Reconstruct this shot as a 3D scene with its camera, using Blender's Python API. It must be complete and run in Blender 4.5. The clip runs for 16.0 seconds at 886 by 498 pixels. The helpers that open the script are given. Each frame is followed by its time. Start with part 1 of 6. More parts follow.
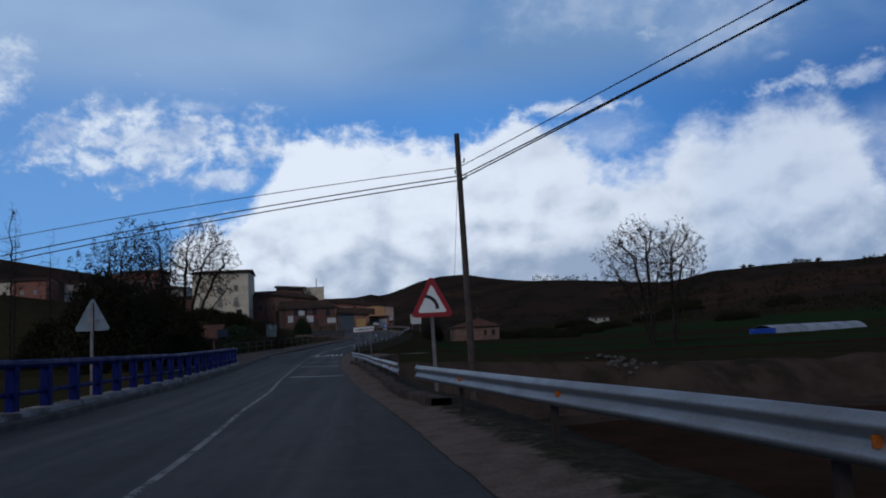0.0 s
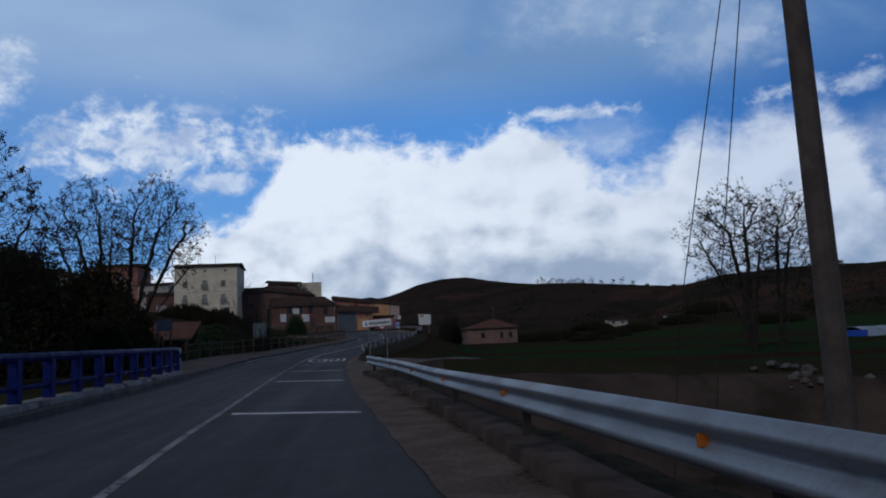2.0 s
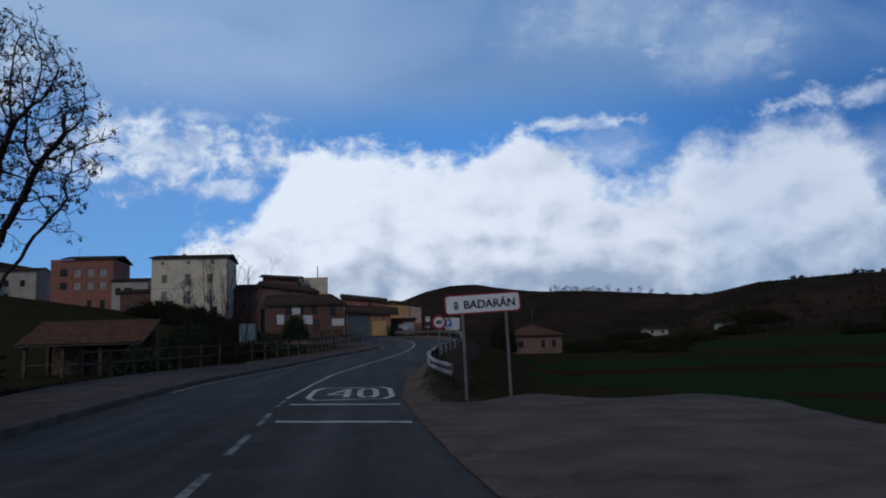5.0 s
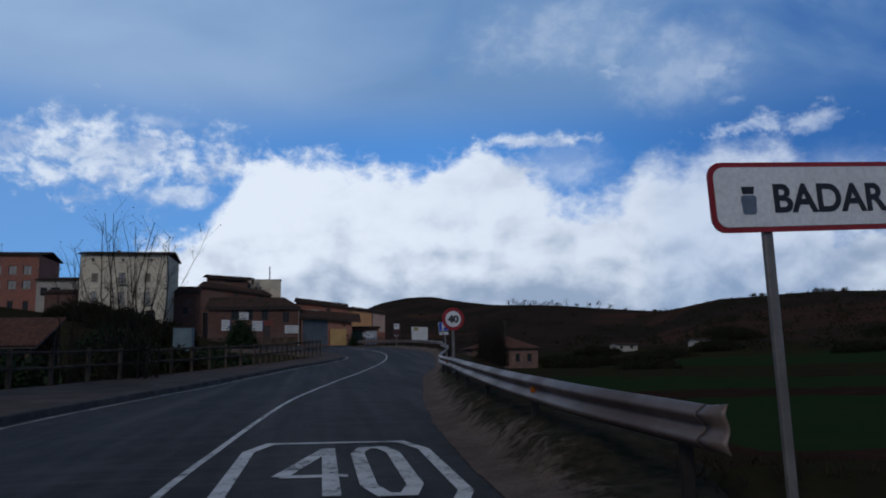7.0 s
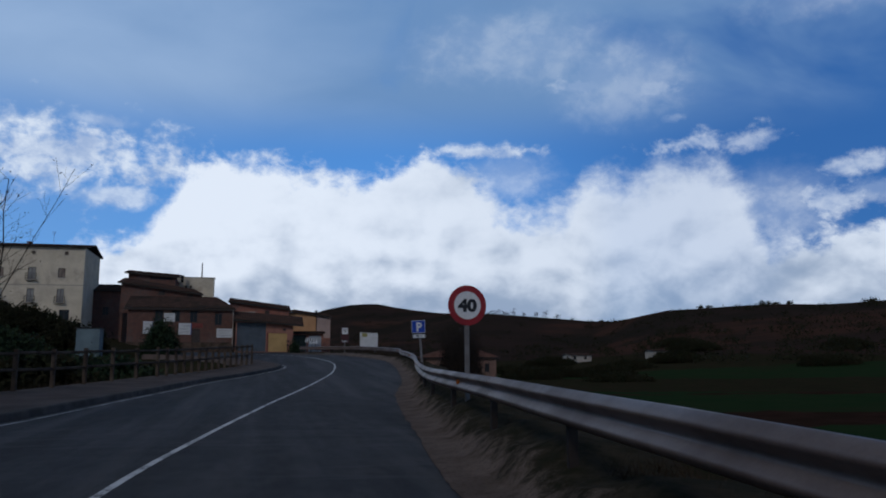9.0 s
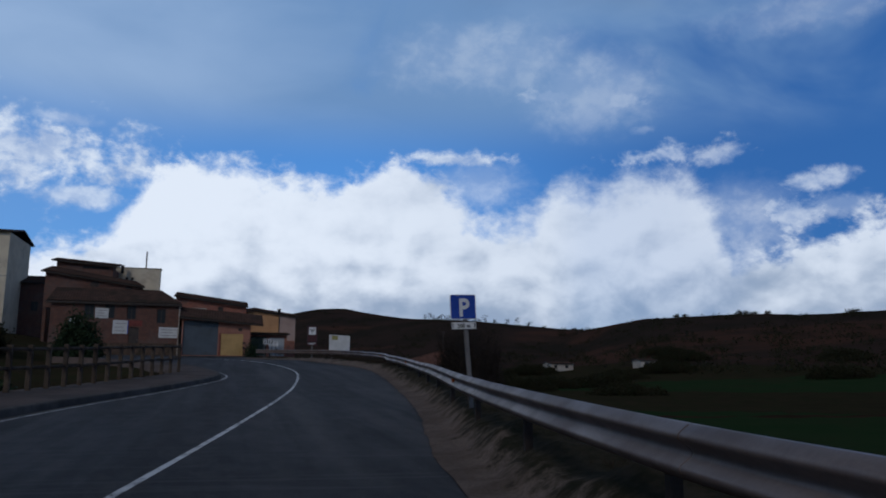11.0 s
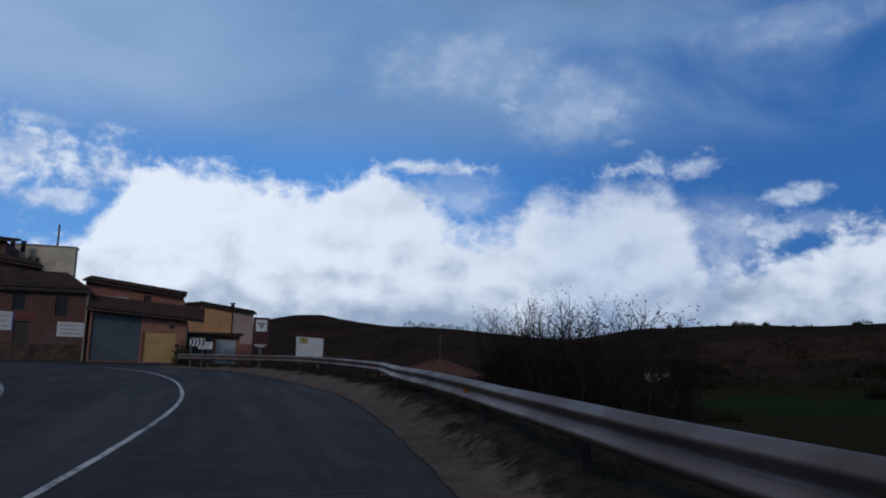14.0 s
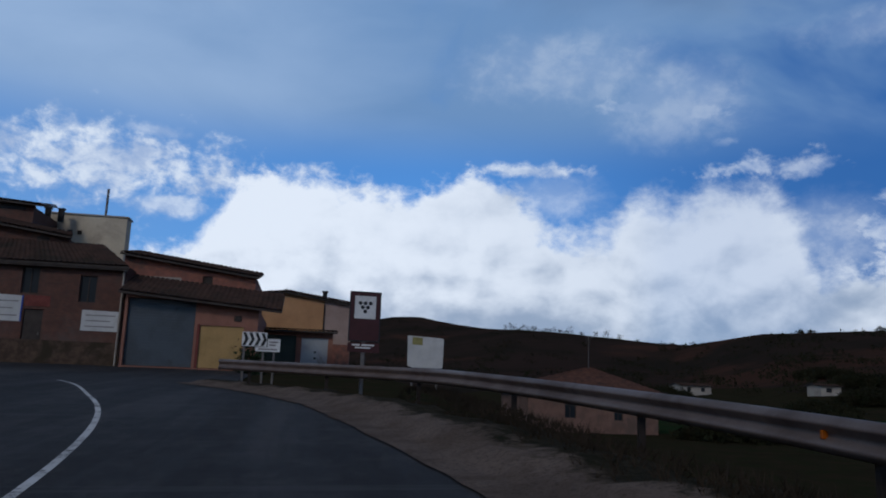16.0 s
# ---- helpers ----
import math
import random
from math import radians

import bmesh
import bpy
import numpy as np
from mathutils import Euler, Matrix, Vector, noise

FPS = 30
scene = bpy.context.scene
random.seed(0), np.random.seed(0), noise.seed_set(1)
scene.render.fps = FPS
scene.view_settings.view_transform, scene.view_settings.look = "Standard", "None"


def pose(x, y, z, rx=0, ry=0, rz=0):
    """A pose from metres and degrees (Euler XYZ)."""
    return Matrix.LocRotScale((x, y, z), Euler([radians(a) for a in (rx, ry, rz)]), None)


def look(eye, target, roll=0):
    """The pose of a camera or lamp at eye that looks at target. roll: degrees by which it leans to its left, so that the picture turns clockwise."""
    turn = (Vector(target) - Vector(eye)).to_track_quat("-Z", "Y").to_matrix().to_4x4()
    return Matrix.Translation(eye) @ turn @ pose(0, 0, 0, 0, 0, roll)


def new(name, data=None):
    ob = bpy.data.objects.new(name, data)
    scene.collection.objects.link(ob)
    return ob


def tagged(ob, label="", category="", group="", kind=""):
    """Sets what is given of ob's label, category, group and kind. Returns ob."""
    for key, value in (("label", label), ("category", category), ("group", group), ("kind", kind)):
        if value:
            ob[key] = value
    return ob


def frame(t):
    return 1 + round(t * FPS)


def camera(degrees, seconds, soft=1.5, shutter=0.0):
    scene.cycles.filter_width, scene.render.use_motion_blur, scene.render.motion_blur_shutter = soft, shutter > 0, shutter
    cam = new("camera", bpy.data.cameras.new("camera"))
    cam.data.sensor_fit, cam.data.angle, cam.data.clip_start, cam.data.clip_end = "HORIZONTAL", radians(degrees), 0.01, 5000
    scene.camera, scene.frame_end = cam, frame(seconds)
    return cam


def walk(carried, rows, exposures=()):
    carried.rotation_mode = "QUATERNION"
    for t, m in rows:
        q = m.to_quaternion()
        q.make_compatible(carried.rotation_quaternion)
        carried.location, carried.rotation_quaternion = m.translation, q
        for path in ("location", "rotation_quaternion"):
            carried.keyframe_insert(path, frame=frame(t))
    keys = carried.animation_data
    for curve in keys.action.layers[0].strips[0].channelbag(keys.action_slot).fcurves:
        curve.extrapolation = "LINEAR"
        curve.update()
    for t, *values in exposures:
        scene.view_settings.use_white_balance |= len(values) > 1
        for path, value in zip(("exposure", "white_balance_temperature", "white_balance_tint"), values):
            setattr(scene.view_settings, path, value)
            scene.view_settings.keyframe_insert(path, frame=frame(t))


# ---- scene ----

# ------------------------------------------------------------------ camera and its way
cam = camera(60.0, 16.0, soft=1.9)
PATH = [
    (0.0, 0.00, 0.00, 1.300, -5.64, 6.66, 2.84),
    (0.5, -0.30, 5.71, 1.237, -5.80, 6.95, 2.64),
    (1.0, -0.55, 10.78, 1.206, -5.82, 6.87, 2.45),
    (1.5, -0.80, 15.94, 1.147, -5.82, 6.84, 2.55),
    (2.0, -1.03, 21.04, 1.064, -5.80, 6.98, 2.48),
    (2.5, -1.37, 26.32, 1.060, -5.78, 7.13, 2.35),
    (3.0, -1.66, 31.57, 1.055, -5.66, 7.20, 2.14),
    (3.5, -2.00, 36.72, 1.077, -5.33, 7.32, 1.99),
    (5.8, -3.42, 56.60, 1.415, -6.15, 7.85, 1.29),
    (6.0, -3.50, 57.93, 1.412, -6.69, 7.90, 1.05),
    (6.5, -3.71, 61.26, 1.368, -8.08, 7.95, 0.85),
    (7.0, -3.73, 64.29, 1.369, -9.03, 8.55, 0.94),
    (7.5, -3.58, 67.09, 1.453, -10.05, 8.81, 0.69),
    (8.0, -3.42, 69.78, 1.514, -11.08, 9.02, 0.51),
    (8.5, -3.34, 72.51, 1.547, -12.55, 9.09, 0.37),
    (9.0, -3.13, 75.27, 1.603, -13.22, 9.14, 0.35),
    (11.5, -1.25, 93.00, 2.042, -16.38, 9.86, -0.54),
    (12.0, -0.79, 96.15, 2.130, -17.11, 10.15, -0.82),
    (12.5, -0.30, 99.54, 2.224, -17.87, 10.45, -1.08),
    (13.0, 0.57, 103.03, 2.355, -18.02, 10.67, -0.97),
    (13.5, 1.40, 106.99, 2.504, -17.71, 10.53, -1.00),
    (14.0, 2.07, 111.41, 2.679, -17.38, 10.32, -0.97),
    (14.5, 2.56, 116.27, 2.884, -16.67, 10.30, -1.36),
    (15.0, 3.04, 121.42, 3.098, -15.17, 10.26, -1.65),
    (15.5, 3.32, 126.53, 3.371, -13.12, 10.30, -2.10),
    (16.0, 3.40, 131.91, 3.665, -10.34, 10.39, -2.04),
]
walk(cam, [(t, pose(x, y, z, 90 + p, r, w)) for t, x, y, z, w, p, r in PATH])

# ------------------------------------------------------------------ sky and sun
SUN_ELEVATION, SUN_AZIMUTH = 30.0, -148.0     # degrees; azimuth from +y towards +x


class Nodes:
    """Short-hand to wire shader nodes."""

    def __init__(self, tree):
        self.tree = tree
        tree.nodes.clear()

    def add(self, kind, **values):
        node = self.tree.nodes.new(kind)
        for key, value in values.items():
            if key in node.inputs:
                self.put(value, node.inputs[key])
        return node

    def put(self, value, socket):
        if isinstance(value, bpy.types.NodeSocket):
            self.tree.links.new(value, socket)
        else:
            socket.default_value = value

    def math(self, operation, a, b=0.0, c=0.0, clamp=False):
        node = self.tree.nodes.new("ShaderNodeMath")
        node.operation, node.use_clamp = operation, clamp
        for socket, value in zip(node.inputs, (a, b, c)):
            self.put(value, socket)
        return node.outputs[0]

    def span(self, value, a, b, lo=0.0, hi=1.0, smooth=True):
        node = self.tree.nodes.new("ShaderNodeMapRange")
        node.interpolation_type = "SMOOTHSTEP" if smooth else "LINEAR"
        for socket, v in zip(node.inputs, (value, a, b, lo, hi)):
            self.put(v, socket)
        return node.outputs[0]

    def mix(self, factor, a, b, blend="MIX"):
        node = self.tree.nodes.new("ShaderNodeMix")
        node.data_type, node.blend_type = "RGBA", blend
        self.put(factor, node.inputs["Factor"])
        self.put(a, node.inputs[6])
        self.put(b, node.inputs[7])
        return node.outputs[2]

    def noise(self, vector, scale, detail=6.0, rough=0.55, distortion=0.0):
        node = self.add("ShaderNodeTexNoise", Vector=vector, Scale=scale, Detail=detail, Roughness=rough, Distortion=distortion)
        return node.outputs["Fac"]

    def stretch(self, vector, x, y, z):
        node = self.tree.nodes.new("ShaderNodeVectorMath")
        node.operation = "MULTIPLY"
        self.put(vector, node.inputs[0])
        node.inputs[1].default_value = (x, y, z)
        return node.outputs[0]


def rgb(r, g, b):
    return (r, g, b, 1.0)


def make_world():
    world = bpy.data.worlds.new("sky")
    scene.world = world
    world.use_nodes = True
    n = Nodes(world.node_tree)
    way = n.add("ShaderNodeTexCoord").outputs["Generated"]
    sky = n.tree.nodes.new("ShaderNodeTexSky")
    sky.sky_type, sky.sun_disc = "NISHITA", False
    sky.sun_elevation, sky.sun_rotation = radians(SUN_ELEVATION), radians(SUN_AZIMUTH)
    sky.air_density, sky.dust_density, sky.ozone_density = 1.0, 0.3, 3.0
    blue = n.mix(1.0, sky.outputs[0], rgb(0.029, 0.070, 0.122), "MULTIPLY")
    xyz = n.add("ShaderNodeSeparateXYZ", Vector=way)
    az = n.math("MULTIPLY", n.math("ARCTAN2", xyz.outputs[0], xyz.outputs[1]), 57.2958)
    el = n.math("MULTIPLY", n.math("ARCSINE", xyz.outputs[2]), 57.2958)
    blue = n.mix(0.42, blue, rgb(0.115, 0.30, 0.62))
    blue = n.mix(n.span(az, 6.0, 40.0, 0.0, 0.72), blue, rgb(0.014, 0.080, 0.29))
    blue = n.mix(n.span(az, 6.0, -22.0, 0.0, 0.38), blue, rgb(0.20, 0.37, 0.70))
    flat = n.stretch(way, 1.0, 1.0, 1.35)
    billow = n.noise(flat, 11.0, 9.0, 0.62, 0.3)
    fine = n.noise(flat, 38.0, 7.0, 0.62, 0.2)
    soft = n.noise(n.stretch(way, 1.0, 1.0, 2.4), 5.0, 5.0, 0.5, 0.3)
    ragged = n.math("ADD", n.math("MULTIPLY", n.math("SUBTRACT", billow, 0.5), n.span(az, 14.0, 34.0, 5.2, 6.5)), n.math("MULTIPLY", n.math("SUBTRACT", fine, 0.5), 3.8))
    # the top of the cumulus bank over the horizon, as azimuth and elevation
    bank = [(-180, 9), (-120, 11), (-70, 8), (-40, 5), (-20, 4), (-16, 5.2), (-13.5, 7.2), (-12.3, 8.5), (-10, 8.9), (-8.4, 10.1), (-7.2, 11.7), (-6.6, 13.2),
            (-5.5, 14.4), (-3.4, 15.0), (-0.9, 15.3), (2, 15.0), (4.5, 14.65), (7.8, 15.1), (10.4, 15.8), (12.2, 16.3), (14, 15.6), (15.7, 15.0), (17.4, 13.3), (19.7, 12.25),
            (21.7, 12.2), (23, 13.3), (23.8, 14.8), (25, 15.2), (26, 14.6), (28, 14.7), (30, 15.8), (33, 15.9), (34.6, 14.6), (36.0, 12.0), (37.2, 9.6), (38.1, 9.4), (39, 8.8),
            (42.7, 9.1), (44.5, 10.6), (46.3, 11.3), (48, 10.9), (52, 10), (70, 9), (120, 10), (180, 9)]
    curve = n.tree.nodes.new("ShaderNodeFloatCurve")
    line = curve.mapping.curves[0]
    for k, (a, e) in enumerate(bank):
        spot = ((a + 180) / 360, e / 30)
        if k == 0:
            line.points[0].location = spot
        elif k == len(bank) - 1:
            line.points[-1].location = spot
        else:
            line.points.new(*spot)
    for spot in line.points:
        spot.handle_type = "AUTO_CLAMPED"
    curve.mapping.update()
    n.put(n.span(az, -180, 180, 0, 1, smooth=False), curve.inputs["Value"])
    edge = n.math("MULTIPLY", curve.outputs[0], 30.0)
    depth = n.math("ADD", n.math("SUBTRACT", edge, el), ragged)
    heap = n.span(depth, -0.7, n.math("ADD", n.span(az, 8.0, 30.0, 1.3, 3.4), n.span(az, 36.0, 40.0, 0.0, -2.2)))

    def wisp(a, e, ra, re, strength, loose=0.45):
        u = n.math("DIVIDE", n.math("SUBTRACT", az, a), ra)
        v = n.math("DIVIDE", n.math("SUBTRACT", el, e), re)
        far = n.math("SQRT", n.math("ADD", n.math("MULTIPLY", u, u), n.math("MULTIPLY", v, v)))
        inside = n.math("ADD", n.math("SUBTRACT", 1.0, far), n.math("MULTIPLY", ragged, loose))
        return n.span(inside, -0.25, 0.75, 0.0, strength)

    wisps = wisp(-14.8, 14.7, 8.6, 2.7, 0.86, 0.6)
    for spot in ((-10.0, 12.2, 3.6, 0.9, 0.7), (-25.0, 17.8, 3.0, 2.6, 0.8), (-11.5, 17.2, 2.6, 0.6, 0.45), (15.6, 16.3, 4.6, 0.6, 0.9, 0.5), (18.0, 14.2, 4.6, 2.0, 0.42, 0.2), (35.6, 15.8, 2.6, 0.8, 0.50, 0.5), (32.0, 16.0, 3.4, 0.8, 0.55, 0.7),
                 (37.2, 11.2, 4.4, 3.0, 0.46, 0.12), (41.9, 13.4, 2.2, 0.7, 0.62, 0.45), (39.9, 11.3, 2.9, 1.3, 0.65, 0.6), (43.5, 11.6, 2.5, 0.8, 0.4), (27.3, 21.0, 5.5, 3.4, 0.28, 0.16), (19.0, 23.5, 9.0, 2.8, 0.26, 0.16), (29.7, 20.1, 2.0, 0.7, 0.34, 0.5),
                 (23.7, 20.8, 1.9, 0.5, 0.36, 0.8), (30.5, 17.9, 1.0, 0.4, 0.22, 0.5), (43.0, 24.5, 8.0, 1.4, 0.22, 0.2)):
        wisps = n.math("MAXIMUM", wisps, wisp(*spot))
    # the thin high veil
    streak = n.noise(n.stretch(way, 1.0, 1.0, 1.9), 3.2, 5.0, 0.52, 0.5)
    veil = n.math("MULTIPLY", n.span(el, 15.5, 21.0), n.span(n.math("ADD", streak, n.span(az, 12.0, 36.0, 0.15, -0.15)), 0.26, 0.56, 0.0, 0.92))
    # light and shade of the clouds: puffs lit from above and from the left, greyer at their feet
    towards = n.tree.nodes.new("ShaderNodeVectorMath")
    towards.operation = "ADD"
    n.put(way, towards.inputs[0])
    towards.inputs[1].default_value = (-0.020, -0.004, 0.024)
    near_sun = n.stretch(towards.outputs[0], 1.0, 1.0, 1.35)
    relief = n.math("MULTIPLY", n.math("SUBTRACT", n.noise(flat, 17.0, 5.0, 0.5, 0.2), n.noise(near_sun, 17.0, 5.0, 0.5, 0.2)), n.span(el, 13.0, 7.0, 1.0, 1.7))
    broad = n.noise(n.stretch(way, 1.0, 1.0, 1.7), 6.0, 4.0, 0.5, 0.2)
    body = n.math("ADD", n.span(el, 3.0, 10.0, 0.02, 0.82), n.math("MULTIPLY", n.math("SUBTRACT", broad, 0.5), 0.55))
    body = n.math("ADD", body, n.span(az, -9.0, 4.0, 0.30, 0.0))
    body = n.math("ADD", body, relief)
    lit = n.math("MULTIPLY", n.span(body, -0.25, 1.0), n.span(az, 2.0, 24.0, 1.0, 0.82), clamp=True)
    heap_colour = n.mix(lit, rgb(0.285, 0.375, 0.530), rgb(0.745, 0.825, 0.95))
    veil_colour = n.mix(n.math("ADD", soft, n.span(az, -14.0, 12.0, 0.22, -0.50), clamp=True), rgb(0.155, 0.285, 0.515), rgb(0.32, 0.46, 0.69))
    wisp_colour = n.mix(n.span(n.math("ADD", fine, relief), 0.25, 0.80), rgb(0.37, 0.48, 0.70), rgb(0.74, 0.82, 0.93))
    colour = n.mix(veil, blue, veil_colour)
    colour = n.mix(wisps, colour, wisp_colour)
    colour = n.mix(n.math("MULTIPLY", heap, n.span(n.math("ABSOLUTE", n.math("SUBTRACT", az, 31.0)), 4.0, 8.0, 0.84, 1.0)), colour, heap_colour)
    # dark cloud added overhead and behind, out of view, to dim the light on the ground
    unseen_dimmer = n.mix(soft, rgb(0.060, 0.077, 0.118), rgb(0.122, 0.155, 0.228))
    colour = n.mix(n.span(n.math("ADD", el, n.math("MULTIPLY", n.math("SUBTRACT", streak, 0.5), 14.0)), 26.0, 40.0), colour, unseen_dimmer)
    back = n.add("ShaderNodeBackground", Color=colour, Strength=1.0)
    out = n.add("ShaderNodeOutputWorld")
    n.tree.links.new(back.outputs[0], out.inputs[0])


make_world()
sun = new("sun", bpy.data.lights.new("sun", "SUN"))
sun.data.energy, sun.data.angle, sun.data.color = 0.62, radians(12), (1.0, 0.91, 0.81)
sun_way = Vector((math.sin(radians(SUN_AZIMUTH)) * math.cos(radians(SUN_ELEVATION)), math.cos(radians(SUN_AZIMUTH)) * math.cos(radians(SUN_ELEVATION)), math.sin(radians(SUN_ELEVATION))))
sun.matrix_world = look(sun_way * 50, (0, 0, 0))

# ------------------------------------------------------------------ materials


def surface(name, base, other=None, scale=3.0, rough=0.8, metal=0.0, bump=0.25, stain=None, stain_scale=0.35, stain_at=(0.52, 0.68), grain=40.0, vary=0.0, gloss=0.35):
    """A plain surface: two tones in coarse noise, fine grain, stains of a third tone, bump from both."""
    m = bpy.data.materials.new(name)
    m.use_nodes = True
    n = Nodes(m.node_tree)
    where = n.add("ShaderNodeTexCoord").outputs["Object"]
    coarse = n.noise(where, scale, 6.0, 0.6)
    fine = n.noise(where, grain, 4.0, 0.6)
    other = other or tuple(c * 0.72 for c in base)
    colour = n.mix(n.span(coarse, 0.35, 0.65), rgb(*base), rgb(*other))
    colour = n.mix(n.span(fine, 0.3, 0.7, 0.0, 0.35), colour, n.mix(0.5, colour, rgb(0.02, 0.02, 0.02)))
    if stain:
        mark = n.noise(where, stain_scale, 7.0, 0.65, 0.4)
        colour = n.mix(n.span(mark, *stain_at), colour, rgb(*stain))
    if vary:
        own = n.add("ShaderNodeObjectInfo").outputs["Random"]
        colour = n.mix(n.span(own, 0.0, 1.0, 0.0, vary, smooth=False), colour, rgb(*[c * 0.45 for c in base]))
    rise = n.add("ShaderNodeBump", Strength=bump, Distance=0.02, Height=n.math("ADD", fine, n.math("MULTIPLY", coarse, 2.0)))
    shade = n.add("ShaderNodeBsdfPrincipled", Metallic=metal, Normal=rise.outputs[0])
    n.put(colour, shade.inputs["Base Color"])
    n.put(n.span(coarse, 0.3, 0.7, max(rough - 0.1, 0.05), min(rough + 0.1, 1.0)), shade.inputs["Roughness"])
    shade.inputs["Specular IOR Level"].default_value = gloss
    out = n.add("ShaderNodeOutputMaterial")
    n.tree.links.new(shade.outputs[0], out.inputs[0])
    return m


def brickwork(name, base, other, mortar, width=0.25, height=0.07, stain=(0.10, 0.07, 0.06)):
    """Brick walls seen from afar: courses by a brick texture, stained in large patches."""
    m = bpy.data.materials.new(name)
    m.use_nodes = True
    n = Nodes(m.node_tree)
    where = n.add("ShaderNodeTexCoord").outputs["Object"]
    xyz = n.add("ShaderNodeSeparateXYZ", Vector=where)
    across = n.add("ShaderNodeCombineXYZ", X=n.math("ADD", xyz.outputs[0], xyz.outputs[1]), Y=xyz.outputs[2])
    brick = n.add("ShaderNodeTexBrick", Vector=across.outputs[0], Color1=rgb(*base), Color2=rgb(*other), Mortar=rgb(*mortar), Scale=1.0)
    brick.inputs["Brick Width"].default_value = width
    brick.inputs["Row Height"].default_value = height
    brick.inputs["Mortar Size"].default_value = 0.008
    colour = n.mix(n.span(n.noise(where, 0.45, 7.0, 0.65, 0.3), 0.45, 0.7, 0.0, 0.75), brick.outputs[0], rgb(*stain))
    colour = n.mix(n.span(n.noise(where, 2.3, 5.0, 0.6), 0.4, 0.7, 0.0, 0.4), colour, rgb(*[c * 1.5 for c in base]))
    rise = n.add("ShaderNodeBump", Strength=0.35, Distance=0.01, Height=n.math("SUBTRACT", 1.0, brick.outputs[1]))
    shade = n.add("ShaderNodeBsdfPrincipled", Roughness=0.88, Normal=rise.outputs[0])
    n.put(colour, shade.inputs["Base Color"])
    out = n.add("ShaderNodeOutputMaterial")
    n.tree.links.new(shade.outputs[0], out.inputs[0])
    return m


def glass(name, tint=(0.02, 0.025, 0.03), rough=0.08):
    m = bpy.data.materials.new(name)
    m.use_nodes = True
    n = Nodes(m.node_tree)
    where = n.add("ShaderNodeTexCoord").outputs["Object"]
    wave = n.add("ShaderNodeBump", Strength=0.05, Distance=0.02, Height=n.noise(where, 1.5, 2.0))
    shade = n.add("ShaderNodeBsdfPrincipled", Roughness=rough, Normal=wave.outputs[0])
    shade.inputs["Base Color"].default_value = rgb(*tint)
    shade.inputs["Specular IOR Level"].default_value = 0.07
    out = n.add("ShaderNodeOutputMaterial")
    n.tree.links.new(shade.outputs[0], out.inputs[0])
    return m


def worn_asphalt():
    """Asphalt: fine grain, patches, and brownish wear drawn out along the road."""
    m = bpy.data.materials.new("asphalt")
    m.use_nodes = True
    n = Nodes(m.node_tree)
    where = n.add("ShaderNodeTexCoord").outputs["Object"]
    fine = n.noise(where, 55.0, 4.0, 0.65)
    patch = n.noise(where, 0.35, 6.0, 0.6, 0.3)
    track = n.noise(n.stretch(where, 1.1, 0.035, 1.0), 1.0, 5.0, 0.6, 0.2)
    crack = n.noise(n.stretch(where, 0.5, 1.0, 1.0), 2.2, 9.0, 0.75, 1.2)
    mottle = n.noise(n.stretch(where, 1.0, 0.45, 1.0), 2.6, 8.0, 0.7, 0.4)
    seam = n.noise(n.stretch(where, 0.03, 0.9, 1.0), 0.55, 4.0, 0.5, 0.2)
    colour = n.mix(n.span(patch, 0.38, 0.62), rgb(0.036, 0.036, 0.039), rgb(0.025, 0.025, 0.028))
    colour = n.mix(n.span(track, 0.5, 0.68, 0.0, 0.75), colour, rgb(0.056, 0.048, 0.043))
    colour = n.mix(n.span(track, 0.5, 0.34, 0.0, 0.5), colour, rgb(0.026, 0.026, 0.028))
    colour = n.mix(n.span(fine, 0.35, 0.7, 0.0, 0.6), colour, rgb(0.020, 0.020, 0.021))
    colour = n.mix(n.span(n.math("ABSOLUTE", n.math("SUBTRACT", crack, 0.5)), 0.012, 0.0, 0.0, 0.55), colour, rgb(0.014, 0.014, 0.014))
    colour = n.mix(n.span(mottle, 0.46, 0.68, 0.0, 0.55), colour, rgb(0.055, 0.051, 0.050))
    colour = n.mix(n.span(mottle, 0.50, 0.32, 0.0, 0.55), colour, rgb(0.018, 0.018, 0.020))
    colour = n.mix(n.span(n.math("ABSOLUTE", n.math("SUBTRACT", seam, 0.5)), 0.010, 0.0, 0.0, 0.5), colour, rgb(0.060, 0.058, 0.060))
    # a lighter grey mixed in on the bridge, fading out past its end
    along = n.math("ADD", n.add("ShaderNodeSeparateXYZ", Vector=where).outputs[1], n.math("MULTIPLY", patch, 6.0))
    colour = n.mix(n.span(along, 66.0, 52.0, 0.0, 0.22), colour, rgb(0.082, 0.078, 0.078))
    rise = n.add("ShaderNodeBump", Strength=0.5, Distance=0.012, Height=n.math("ADD", fine, n.math("MULTIPLY", patch, 0.6)))
    shade = n.add("ShaderNodeBsdfPrincipled", Normal=rise.outputs[0])
    n.put(colour, shade.inputs["Base Color"])
    n.put(n.span(track, 0.3, 0.7, 0.9, 0.72), shade.inputs["Roughness"])
    shade.inputs["Specular IOR Level"].default_value = 0.15
    out = n.add("ShaderNodeOutputMaterial")
    n.tree.links.new(shade.outputs[0], out.inputs[0])
    return m


ASPHALT = worn_asphalt()


